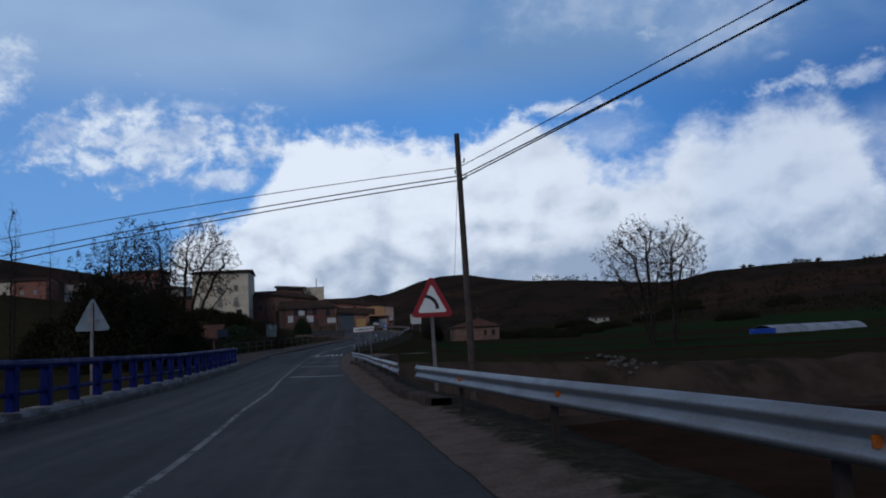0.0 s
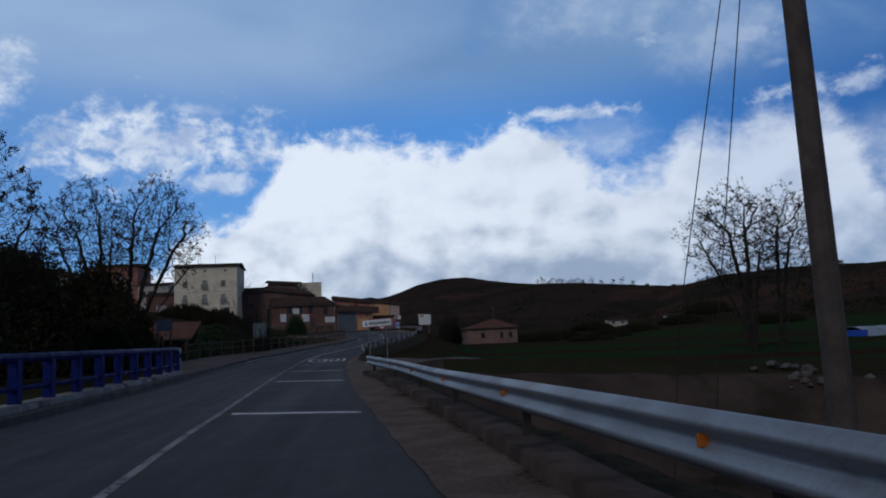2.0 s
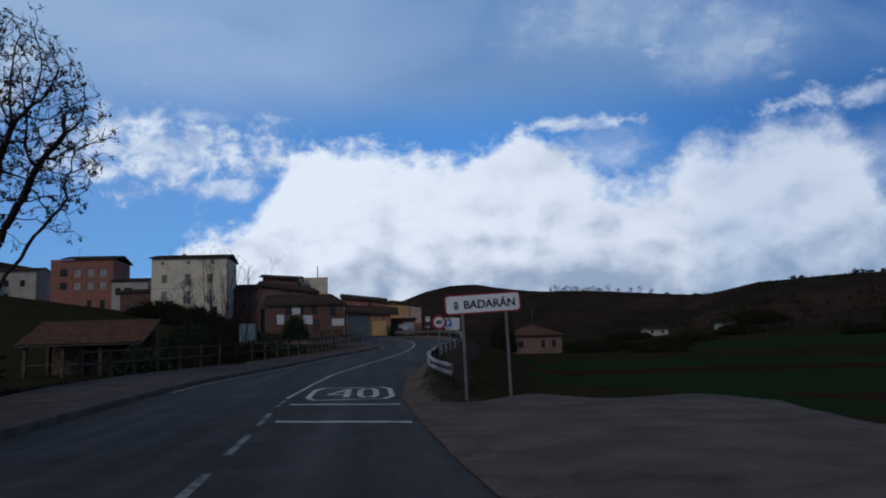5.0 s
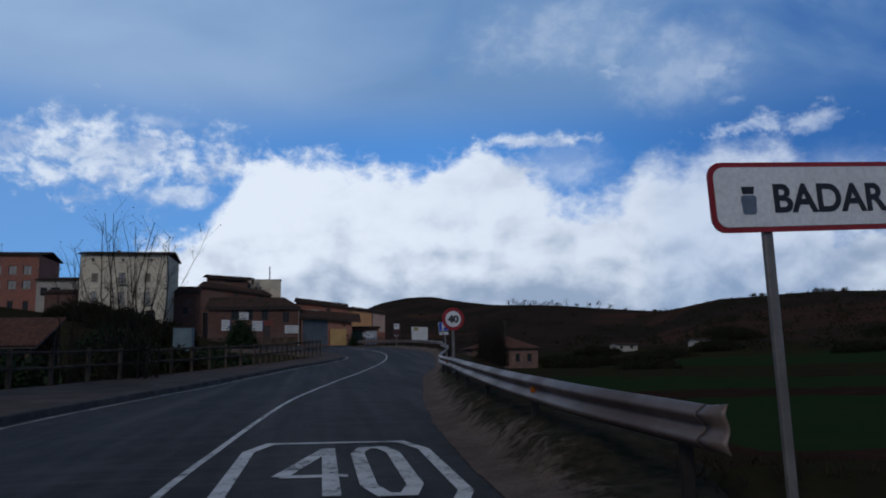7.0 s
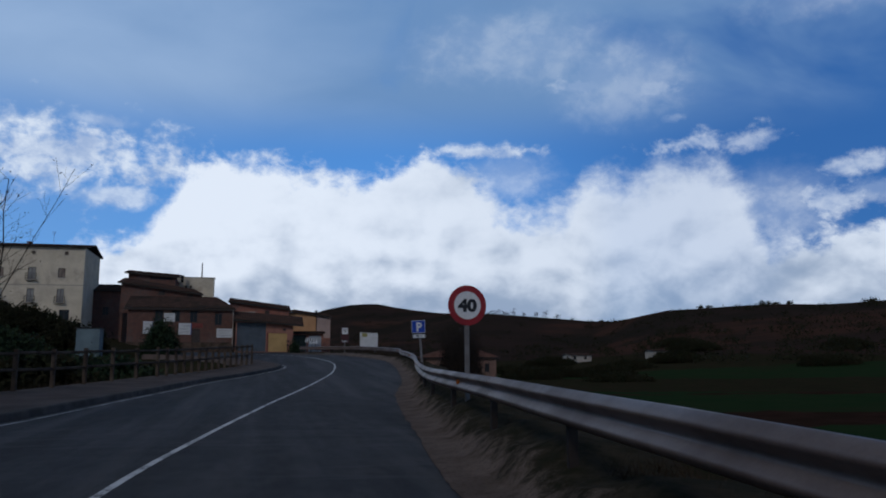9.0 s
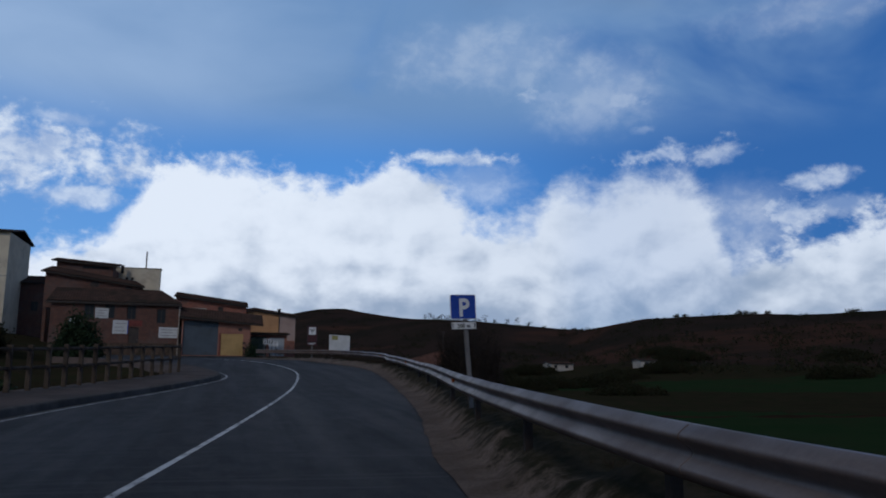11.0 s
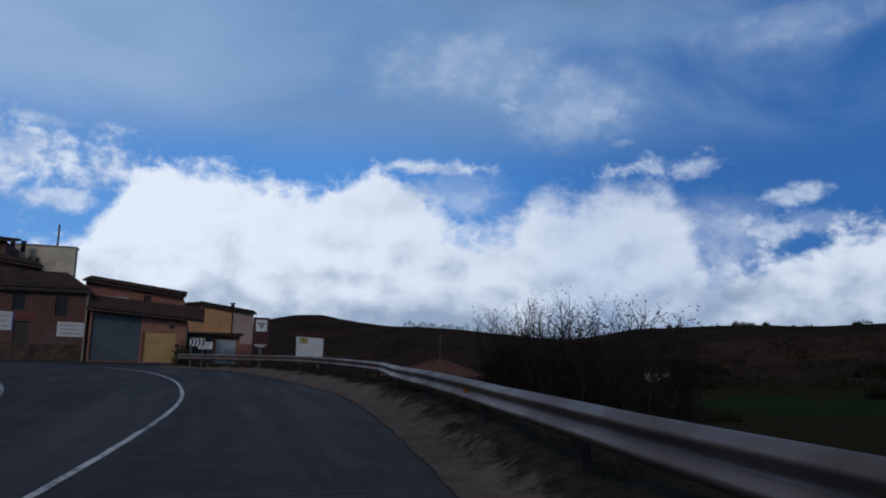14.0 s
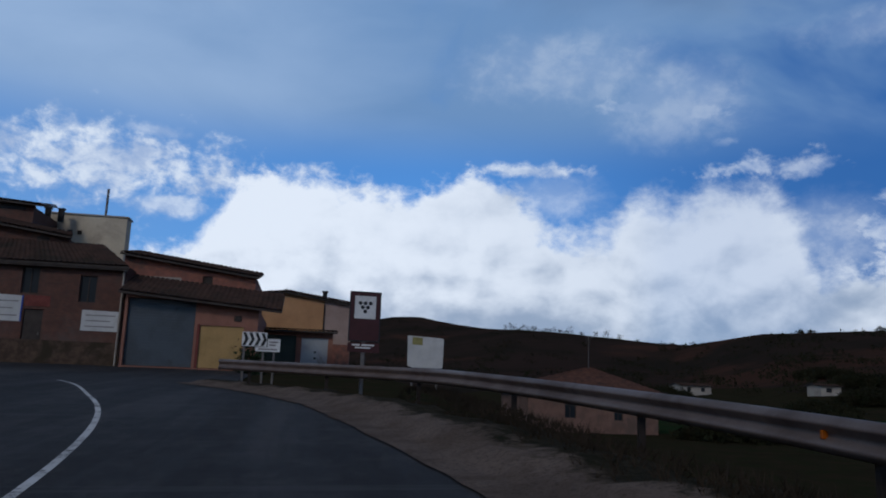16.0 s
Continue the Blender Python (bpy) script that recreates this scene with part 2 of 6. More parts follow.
def road_paint(name, white, wear):
    """Road paint worn through to the asphalt in specks and larger patches."""
    m = bpy.data.materials.new(name)
    m.use_nodes = True
    n = Nodes(m.node_tree)
    where = n.add("ShaderNodeTexCoord").outputs["Object"]
    speck = n.noise(where, 16.0, 8.0, 0.75)
    patch = n.noise(where, 1.6, 6.0, 0.65, 0.4)
    gone = n.math("ADD", speck, n.math("MULTIPLY", n.math("SUBTRACT", patch, 0.5), 0.7))
    colour = n.mix(n.span(patch, 0.35, 0.65), rgb(white, white, white * 0.97), rgb(white * 0.75, white * 0.75, white * 0.73))
    colour = n.mix(n.span(gone, wear, wear + 0.10, 0.0, 0.9), colour, rgb(0.035, 0.034, 0.035))
    rise = n.add("ShaderNodeBump", Strength=0.4, Distance=0.006, Height=speck)
    shade = n.add("ShaderNodeBsdfPrincipled", Roughness=0.8, Normal=rise.outputs[0])
    n.put(colour, shade.inputs["Base Color"])
    shade.inputs["Specular IOR Level"].default_value = 0.15
    out = n.add("ShaderNodeOutputMaterial")
    n.tree.links.new(shade.outputs[0], out.inputs[0])
    return m


def verge_ground():
    """Sandy gravel that gives way to dry grass, by the mesh's own measure of cover."""
    m = bpy.data.materials.new("sandy_verge")
    m.use_nodes = True
    n = Nodes(m.node_tree)
    where = n.add("ShaderNodeTexCoord").outputs["Object"]
    cover = n.tree.nodes.new("ShaderNodeAttribute")
    cover.attribute_name = "cover"
    coarse, fine = n.noise(where, 1.4, 7.0, 0.65, 0.3), n.noise(where, 22.0, 6.0, 0.7)
    clump = n.noise(where, 4.5, 8.0, 0.72)
    sand = n.mix(n.span(coarse, 0.35, 0.65), rgb(0.172, 0.131, 0.107), rgb(0.116, 0.087, 0.070))
    sand = n.mix(n.span(fine, 0.45, 0.7, 0.0, 0.6), sand, rgb(0.040, 0.032, 0.026))
    grass = n.mix(n.span(clump, 0.38, 0.62), rgb(0.046, 0.037, 0.024), rgb(0.022, 0.021, 0.012))
    amount = n.math("ADD", cover.outputs["Fac"], n.math("MULTIPLY", n.math("SUBTRACT", n.math("ADD", clump, n.math("MULTIPLY", coarse, 0.7)), 0.85), 1.5))
    colour = n.mix(n.span(amount, 0.25, 0.75), sand, grass)
    rise = n.add("ShaderNodeBump", Strength=0.9, Distance=0.03, Height=n.math("ADD", fine, clump))
    shade = n.add("ShaderNodeBsdfPrincipled", Roughness=0.97, Normal=rise.outputs[0])
    n.put(colour, shade.inputs["Base Color"])
    shade.inputs["Specular IOR Level"].default_value = 0.03
    out = n.add("ShaderNodeOutputMaterial")
    n.tree.links.new(shade.outputs[0], out.inputs[0])
    return m


HALF_PAINT = road_paint("half_worn_road_paint", 0.24, 0.49)
EDGE_PAINT = road_paint("edge_road_paint", 0.42, 0.49)
PAINT = road_paint("road_paint", 0.60, 0.53)
VERGE_GROUND = verge_ground()

GRAVEL = surface("gravel", (0.142, 0.116, 0.097), (0.101, 0.084, 0.073), 0.7, 0.95, 0, 0.9, (0.058, 0.049, 0.039), 0.3, (0.52, 0.7), 30, gloss=0.05)
PAVING = surface("pavement_concrete", (0.100, 0.074, 0.062), (0.070, 0.053, 0.046), 0.8, 0.92, 0, 0.4, (0.055, 0.045, 0.040), 0.5, (0.52, 0.7), 25, gloss=0.08)
KERB = surface("kerb_concrete", (0.109, 0.099, 0.089), (0.071, 0.064, 0.059), 1.5, 0.9, 0, 0.5, (0.051, 0.048, 0.045), 0.9, (0.5, 0.68), 25, 0.3, gloss=0.10)
CONCRETE = surface("old_concrete", (0.078, 0.052, 0.041), (0.048, 0.033, 0.027), 1.3, 0.92, 0, 0.7, (0.028, 0.022, 0.018), 0.7, (0.48, 0.64), 16, gloss=0.05)
BANK = surface("river_bank_earth", (0.068, 0.048, 0.038), (0.045, 0.032, 0.026), 0.5, 1.0, 0, 1.0, (0.028, 0.024, 0.017), 0.25, (0.5, 0.66), 6, gloss=0.00)
GRASS = surface("rough_grass", (0.024, 0.026, 0.012), (0.037, 0.027, 0.016), 0.5, 1.0, 0, 1.0, (0.025, 0.022, 0.013), 0.25, (0.48, 0.62), 9, gloss=0.00)
FIELD = surface("green_crop", (0.016, 0.035, 0.013), (0.021, 0.037, 0.015), 0.25, 1.0, 0, 0.9, (0.025, 0.030, 0.015), 0.08, (0.5, 0.66), 8, gloss=0.00)
SOIL = surface("red_soil", (0.041, 0.021, 0.015), (0.026, 0.015, 0.010), 0.4, 1.0, 0, 1.0, (0.029, 0.022, 0.015), 0.15, (0.5, 0.66), 7, gloss=0.00)
SCRUB = surface("hill_scrub", (0.041, 0.027, 0.022), (0.025, 0.021, 0.016), 0.016, 1.0, 0, 1.0, (0.062, 0.033, 0.024), 0.010, (0.52, 0.64), 0.35, gloss=0.00)
ZINC = surface("galvanised_steel", (0.245, 0.254, 0.269), (0.216, 0.225, 0.240), 1.2, 0.5, 0.45, 0.05, (0.147, 0.138, 0.128), 0.8, (0.6, 0.78), 30)
RUSTY_ZINC = surface("weathered_steel", (0.158, 0.115, 0.096), (0.112, 0.078, 0.064), 1.0, 0.5, 0.15, 0.06, (0.080, 0.052, 0.040), 0.7, (0.50, 0.72), 30, gloss=0.35)
# so dark because the shade under the barrier beam is put into this colour
POST_STEEL = surface("dark_brown_post", (0.039, 0.029, 0.023), (0.025, 0.019, 0.016), 3.0, 0.7, 0.3, 0.2, gloss=0.2)
STEEL = surface("grey_post_steel", (0.190, 0.175, 0.165), (0.130, 0.118, 0.110), 3.0, 0.55, 0.25, 0.1, (0.105, 0.083, 0.068), 2.0, (0.58, 0.75), 40)
BLUE_PAINT = surface("blue_paint", (0.004, 0.011, 0.105), (0.003, 0.008, 0.070), 2.0, 0.6, 0.0, 0.1, (0.010, 0.014, 0.05), 1.5, (0.6, 0.75), 30, gloss=0.06)
DULL_BLUE = surface("dull_blue_panel", (0.030, 0.042, 0.075), (0.022, 0.030, 0.050), 2.0, 0.6, 0.0, 0.1, gloss=0.1)
SIGN_WHITE = surface("sign_white", (0.72, 0.72, 0.70), (0.64, 0.64, 0.62), 2.0, 0.45, 0, 0.03, (0.5, 0.48, 0.44), 1.6, (0.6, 0.8), 30)
SIGN_RED = surface("sign_red", (0.302, 0.013, 0.016), (0.245, 0.011, 0.014), 3.0, 0.4, 0, 0.03)
SIGN_BLACK = surface("sign_black", (0.012, 0.012, 0.014), (0.018, 0.018, 0.02), 3.0, 0.45, 0, 0.03)
SIGN_BLUE = surface("sign_blue", (0.010, 0.055, 0.36), (0.010, 0.048, 0.30), 3.0, 0.4, 0, 0.03)
SIGN_BROWN = surface("sign_brown", (0.060, 0.012, 0.011), (0.048, 0.010, 0.009), 3.0, 0.45, 0, 0.03)
SIGN_BACK = surface("sign_back_grey", (0.165, 0.200, 0.240), (0.125, 0.155, 0.190), 3.0, 0.55, 0.3, 0.05)
AMBER = surface("amber_reflector", (0.360, 0.096, 0.006), (0.288, 0.067, 0.005), 20.0, 0.3, 0, 0.05)
WOOD = surface("weathered_wood", (0.104, 0.078, 0.058), (0.066, 0.048, 0.036), 2.5, 0.85, 0, 0.5, (0.043, 0.032, 0.025), 1.0, (0.5, 0.68), 30, 0.3, gloss=0.10)
POLE_WOOD = surface("tarred_pole_wood", (0.075, 0.055, 0.043), (0.045, 0.034, 0.028), 2.5, 0.85, 0, 0.5, (0.11, 0.08, 0.06), 1.0, (0.55, 0.7), 30)
CABLE = surface("black_cable", (0.012, 0.012, 0.013), None, 5.0, 0.6, 0, 0.05)
BARK = surface("grey_bark", (0.036, 0.029, 0.024), (0.021, 0.017, 0.014), 3.0, 0.95, 0, 0.7, gloss=0.05)
TWIG = surface("dark_twigs", (0.034, 0.027, 0.024), (0.024, 0.019, 0.017), 3.0, 0.95, 0, 0.3, gloss=0.00)
LEAF = surface("dark_ivy_leaves", (0.017, 0.021, 0.009), (0.026, 0.023, 0.012), 0.7, 0.8, 0, 0.3, gloss=0.05)
BRAMBLE = surface("dark_bramble", (0.020, 0.016, 0.014), (0.012, 0.011, 0.010), 0.8, 0.95, 0, 0.3, gloss=0.0)
LEAF_GREEN = surface("evergreen_leaves", (0.016, 0.032, 0.014), (0.024, 0.040, 0.018), 0.9, 0.7, 0, 0.3, gloss=0.10)
DRY = surface("dry_stems", (0.044, 0.033, 0.023), (0.028, 0.022, 0.016), 1.0, 0.95, 0, 0.3, gloss=0.00)
PLASTER = surface("cream_plaster", (0.66, 0.57, 0.42), (0.55, 0.47, 0.35), 0.5, 0.9, 0, 0.2, (0.40, 0.33, 0.25), 0.35, (0.52, 0.70), 14)
SHED_TIN = surface("painted_tin", (0.13, 0.185, 0.20), (0.10, 0.145, 0.16), 0.8, 0.6, 0, 0.05, (0.16, 0.17, 0.16), 0.6, (0.55, 0.72), 20)
PINK_PLASTER = surface("pale_pink_plaster", (0.43, 0.31, 0.26), (0.35, 0.25, 0.21), 0.6, 0.9, 0, 0.2, (0.28, 0.18, 0.15), 0.4, (0.52, 0.70), 14)
PALE_PLASTER = surface("pale_plaster", (0.40, 0.36, 0.30), (0.33, 0.29, 0.25), 0.5, 0.9, 0, 0.2, (0.22, 0.18, 0.15), 0.3, (0.55, 0.72), 14)
OCHRE = surface("ochre_plaster", (0.56, 0.305, 0.145), (0.46, 0.245, 0.120), 0.6, 0.9, 0, 0.2, (0.250, 0.150, 0.075), 0.35, (0.55, 0.72), 14)
YELLOW = surface("yellow_painted_door", (0.45, 0.28, 0.105), (0.37, 0.235, 0.09), 0.8, 0.7, 0, 0.15, (0.28, 0.18, 0.06), 0.7, (0.58, 0.75), 20)
PINK = surface("pink_render", (0.31, 0.140, 0.098), (0.24, 0.110, 0.078), 0.6, 0.9, 0, 0.2, (0.145, 0.093, 0.076), 0.4, (0.55, 0.72), 14)
HUT_WALL = surface("salmon_render", (0.21, 0.118, 0.086), (0.15, 0.088, 0.066), 0.9, 0.9, 0, 0.2, (0.12, 0.08, 0.062), 0.5, (0.48, 0.66), 14)
TILE = surface("clay_roof_tiles", (0.074, 0.043, 0.034), (0.050, 0.033, 0.027), 1.6, 0.9, 0, 0.4, (0.034, 0.028, 0.023), 0.5, (0.48, 0.66), 14, gloss=0.10)
TILE_RED = surface("red_roof_tiles", (0.135, 0.064, 0.047), (0.085, 0.045, 0.035), 2.4, 0.9, 0, 0.4, (0.055, 0.036, 0.030), 1.6, (0.50, 0.66), 14, gloss=0.10)
BRICK = brickwork("red_brick", (0.290, 0.100, 0.064), (0.225, 0.078, 0.051), (0.120, 0.084, 0.068))
BRICK_DARK = brickwork("brown_brick", (0.110, 0.044, 0.029), (0.082, 0.033, 0.023), (0.051, 0.040, 0.032))
STONE = surface("rubble_stone", (0.133, 0.087, 0.063), (0.070, 0.049, 0.036), 2.2, 0.95, 0, 1.0, (0.035, 0.032, 0.021), 0.6, (0.5, 0.66), 9, 0.35, gloss=0.10)
SHUTTER = surface("grey_roller_shutter", (0.075, 0.094, 0.112), (0.064, 0.079, 0.094), 0.8, 0.55, 0.3, 0.1, (0.045, 0.045, 0.045), 0.7, (0.55, 0.72), 20)
GREEN_DOOR = surface("dark_green_door", (0.045, 0.060, 0.042), (0.035, 0.048, 0.035), 1.0, 0.6, 0, 0.1)
GREY_DOOR = surface("light_grey_door", (0.40, 0.43, 0.44), (0.32, 0.34, 0.36), 0.8, 0.6, 0.1, 0.1, (0.18, 0.15, 0.13), 0.8, (0.55, 0.72), 20)
DARK_WOOD = surface("dark_window_wood", (0.045, 0.032, 0.026), (0.032, 0.024, 0.02), 2.0, 0.7, 0, 0.2)
WINDOW_GLASS = glass("window_glass")
CURTAIN = surface("brown_shutters", (0.24, 0.19, 0.15), (0.16, 0.12, 0.10), 1.4, 0.7, 0, 0.1)
PALE_CONCRETE = surface("pale_worn_concrete", (0.27, 0.26, 0.25), (0.17, 0.16, 0.15), 0.9, 0.9, 0, 0.6, (0.07, 0.065, 0.06), 0.8, (0.50, 0.62), 18, gloss=0.08)
BLIND = surface("pale_blind", (0.315, 0.307, 0.285), (0.255, 0.247, 0.232), 1.0, 0.7, 0, 0.1)
IRON = surface("black_iron", (0.02, 0.02, 0.022), None, 4.0, 0.6, 0.4, 0.1)
BOARD = surface("white_banner", (0.580, 0.580, 0.561), (0.486, 0.486, 0.468), 0.9, 0.6, 0, 0.08, (0.355, 0.337, 0.309), 0.7, (0.55, 0.75), 20)
TEXT_GREY = surface("faded_print", (0.30, 0.28, 0.28), None, 3.0, 0.7, 0, 0.05)
STICKER = surface("olive_sticker", (0.30, 0.27, 0.09), None, 3.0, 0.6, 0, 0.05)
RED_TRIM = surface("red_trim", (0.180, 0.035, 0.025), None, 3.0, 0.7, 0, 0.05)
SHEETING = surface("greenhouse_plastic", (0.34, 0.36, 0.39), (0.24, 0.26, 0.29), 0.4, 0.45, 0, 0.15, (0.22, 0.24, 0.26), 0.4, (0.52, 0.7), 10)

# ------------------------------------------------------------------ mesh helpers


def part(name, bm, material, parent=None, label=""):
    """Links a bmesh as one mesh object, under a thing or under a part."""
    mesh = bpy.data.meshes.new(name)
    bm.normal_update()
    bm.to_mesh(mesh)
    bm.free()
    mesh.materials.append(material)
    ob = new(name, mesh)
    ob.parent = parent
    return tagged(ob, label)


def raw(name, verts, faces, material, parent=None, label="", smooth=False):
    """A mesh object from points and faces; an array of faces of one size is quickest."""
    mesh = bpy.data.meshes.new(name)
    verts = np.asarray(verts, dtype=np.float32).reshape(-1, 3)
    if isinstance(faces, np.ndarray):
        n, size = faces.shape
        mesh.vertices.add(len(verts))
        mesh.vertices.foreach_set("co", verts.ravel())
        mesh.loops.add(n * size)
        mesh.loops.foreach_set("vertex_index", faces.astype(np.int32).ravel())
        mesh.polygons.add(n)
        mesh.polygons.foreach_set("loop_start", np.arange(0, n * size, size, dtype=np.int32))
        mesh.update(calc_edges=True)
    else:
        mesh.from_pydata(verts.tolist(), [], [tuple(map(int, f)) for f in faces])
        mesh.update()
    mesh.materials.append(material)
    if smooth:
        mesh.shade_smooth()
    ob = new(name, mesh)
    ob.parent = parent
    return tagged(ob, label)


def thing(name, x, y, z, label, category, group="", kind="", turn=0.0):
    ob = new(name)
    ob.empty_display_size = 0.3
    ob.matrix_world = pose(x, y, z, 0, 0, turn)
    return tagged(ob, label, category, group, kind)


def block(bm, x0, x1, y0, y1, z0, z1, bevel=0.0):
    verts = [bm.verts.new(v) for v in ((x0, y0, z0), (x1, y0, z0), (x1, y1, z0), (x0, y1, z0), (x0, y0, z1), (x1, y0, z1), (x1, y1, z1), (x0, y1, z1))]
    faces = [bm.faces.new([verts[i] for i in q]) for q in ((0, 3, 2, 1), (4, 5, 6, 7), (0, 1, 5, 4), (1, 2, 6, 5), (2, 3, 7, 6), (3, 0, 4, 7))]
    if bevel:
        edges = {e for f in faces for e in f.edges}
        bmesh.ops.bevel(bm, geom=list(edges), offset=bevel, segments=1, affect="EDGES")
    return verts


def box(name, x0, x1, y0, y1, z0, z1, material, parent=None, label="", bevel=0.0):
    bm = bmesh.new()
    block(bm, x0, x1, y0, y1, z0, z1, bevel)
    return part(name, bm, material, parent, label)


def tubes(segments, sides=6, caps=False):
    """Tapered prisms, from (start, end, radius at start, radius at end)."""
    a, z = (np.array([s[k] for s in segments], float).reshape(-1, 3) for k in (0, 1))
    ra, rz = (np.array([s[k] for s in segments], float) for k in (2, 3))
    d = z - a
    d /= np.linalg.norm(d, axis=1)[:, None] + 1e-9
    u = np.cross(d, np.where(np.abs(d[:, 2:]) < 0.9, (0.0, 0.0, 1.0), (1.0, 0.0, 0.0)))
    u /= np.linalg.norm(u, axis=1)[:, None] + 1e-9
    v = np.cross(d, u)
    w = 2 * math.pi * np.arange(sides) / sides
    ring = np.cos(w)[None, :, None] * u[:, None] + np.sin(w)[None, :, None] * v[:, None]
    verts = np.stack([a[:, None] + ra[:, None, None] * ring, z[:, None] + rz[:, None, None] * ring], 1).reshape(-1, 3)
    i = np.arange(sides)
    j = (i + 1) % sides
    one = np.stack([i, j, sides + j, sides + i], 1)
    faces = (np.arange(len(segments))[:, None, None] * 2 * sides + one[None]).reshape(-1, 4)
    if caps:
        faces = [tuple(f) for f in faces]
        for k in range(len(segments)):
            faces.append(tuple(k * 2 * sides + q for q in reversed(range(sides))))
            faces.append(tuple(k * 2 * sides + sides + q for q in range(sides)))
    return verts, faces


def tube(name, points, radius, material, parent=None, label="", sides=8, taper=1.0):
    """One bent pipe through the points, closed at both ends."""
    p = np.array(points, float)
    n = len(p)
    d = np.gradient(p, axis=0)
    d /= np.linalg.norm(d, axis=1)[:, None] + 1e-9
    aside = np.array((1.0, 0.0, 0.0)) if abs(d[:, 2]).max() > 0.9 else np.array((0.0, 0.0, 1.0))
    u = np.cross(d, aside)
    u /= np.linalg.norm(u, axis=1)[:, None] + 1e-9
    v = np.cross(d, u)
    w = 2 * math.pi * np.arange(sides) / sides
    r = radius * (1 + (taper - 1) * np.arange(n) / (n - 1))
    verts = p[:, None] + r[:, None, None] * (np.cos(w)[None, :, None] * u[:, None] + np.sin(w)[None, :, None] * v[:, None])
    faces = [(k * sides + i, k * sides + (i + 1) % sides, (k + 1) * sides + (i + 1) % sides, (k + 1) * sides + i) for k in range(n - 1) for i in range(sides)]
    faces += [tuple(reversed(range(sides))), tuple((n - 1) * sides + i for i in range(sides))]
    return raw(name, verts.reshape(-1, 3), faces, material, parent, label, smooth=False)


def plate(name, outline, y, thick, material, parent=None, label=""):
    """A flat sheet in the x-z plane that faces -y: outline of (x, z), its front at y."""
    bm = bmesh.new()
    front = [bm.verts.new((x, y, z)) for x, z in outline]
    back = [bm.verts.new((x, y + thick, z)) for x, z in outline]
    bm.faces.new(front)
    bm.faces.new(back[::-1])
    for i in range(len(front)):
        j = (i + 1) % len(front)
        bm.faces.new((front[j], front[i], back[i], back[j]))
    bmesh.ops.recalc_face_normals(bm, faces=bm.faces[:])
    return part(name, bm, material, parent, label)


def rounded(points, r, steps=5):
    """A polygon with its corners rounded."""
    out = []
    n = len(points)
    for i in range(n):
        p, a, b = (np.array(points[k % n], float) for k in (i, i - 1, i + 1))
        u, v = (a - p) / np.linalg.norm(a - p), (b - p) / np.linalg.norm(b - p)
        half = math.acos(np.clip(u @ v, -1, 1)) / 2
        cut = r / math.tan(half)
        c = p + (u + v) / np.linalg.norm(u + v) * r / math.sin(half)
        s, e = p + u * cut - c, p + v * cut - c
        a0, a1 = math.atan2(s[1], s[0]), math.atan2(e[1], e[0])
        d = (a1 - a0 + math.pi) % (2 * math.pi) - math.pi
        out += [tuple(c + r * np.array((math.cos(a0 + d * k / steps), math.sin(a0 + d * k / steps)))) for k in range(steps + 1)]
    return out


def disc(cx, cz, r, steps=36):
    return [(cx + r * math.cos(2 * math.pi * k / steps), cz + r * math.sin(2 * math.pi * k / steps)) for k in range(steps)]


def lettering(text, x, y, z, size, material, parent, bold=0.0, name="lettering", wide=1.0):
    """Writing that stands upright and faces -y, centred on x, on the base line z."""
    data = bpy.data.curves.new(name, "FONT")
    data.body, data.size, data.align_x, data.extrude, data.offset = text, size, "CENTER", 0.0015, bold
    holder = bpy.data.objects.new(name, data)
    scene.collection.objects.link(holder)
    mesh = bpy.data.meshes.new_from_object(holder.evaluated_get(bpy.context.evaluated_depsgraph_get()))
    bpy.data.objects.remove(holder)
    bpy.data.curves.remove(data)
    mesh.transform(Matrix.Translation((x, y, z)) @ Matrix.Rotation(radians(90), 4, "X") @ Matrix.Diagonal((wide, 1, 1, 1)))
    mesh.materials.clear()
    mesh.materials.append(material)
    ob = new(name, mesh)
    ob.parent = parent
    return ob


def smooth_line(points, step=1.0):
    """A polyline through the points, rounded (Catmull-Rom) and cut at even steps."""
    p = [np.array(q, float) for q in points]
    p = [2 * p[0] - p[1]] + p + [2 * p[-1] - p[-2]]
    fine = []
    for i in range(1, len(p) - 2):
        n = max(2, int(np.linalg.norm(p[i + 1] - p[i]) / step * 4))
        for k in range(n):
            t = k / n
            fine.append(0.5 * (2 * p[i] + (p[i + 1] - p[i - 1]) * t + (2 * p[i - 1] - 5 * p[i] + 4 * p[i + 1] - p[i + 2]) * t * t + (3 * p[i] - p[i - 1] - 3 * p[i + 1] + p[i + 2]) * t ** 3))
    fine.append(p[-2])
    fine = np.array(fine)
    s = np.r_[0, np.cumsum(np.linalg.norm(np.diff(fine, axis=0), axis=1))]
    m = max(2, int(round(s[-1] / step)))
    at = np.linspace(0, s[-1], m + 1)
    return np.stack([np.interp(at, s, fine[:, k]) for k in range(fine.shape[1])], 1)


def normals(line):
    """To the right of a line on the plan."""
    d = np.gradient(line[:, :2], axis=0)
    d /= np.linalg.norm(d, axis=1)[:, None] + 1e-9
    return np.stack([d[:, 1], -d[:, 0]], 1)


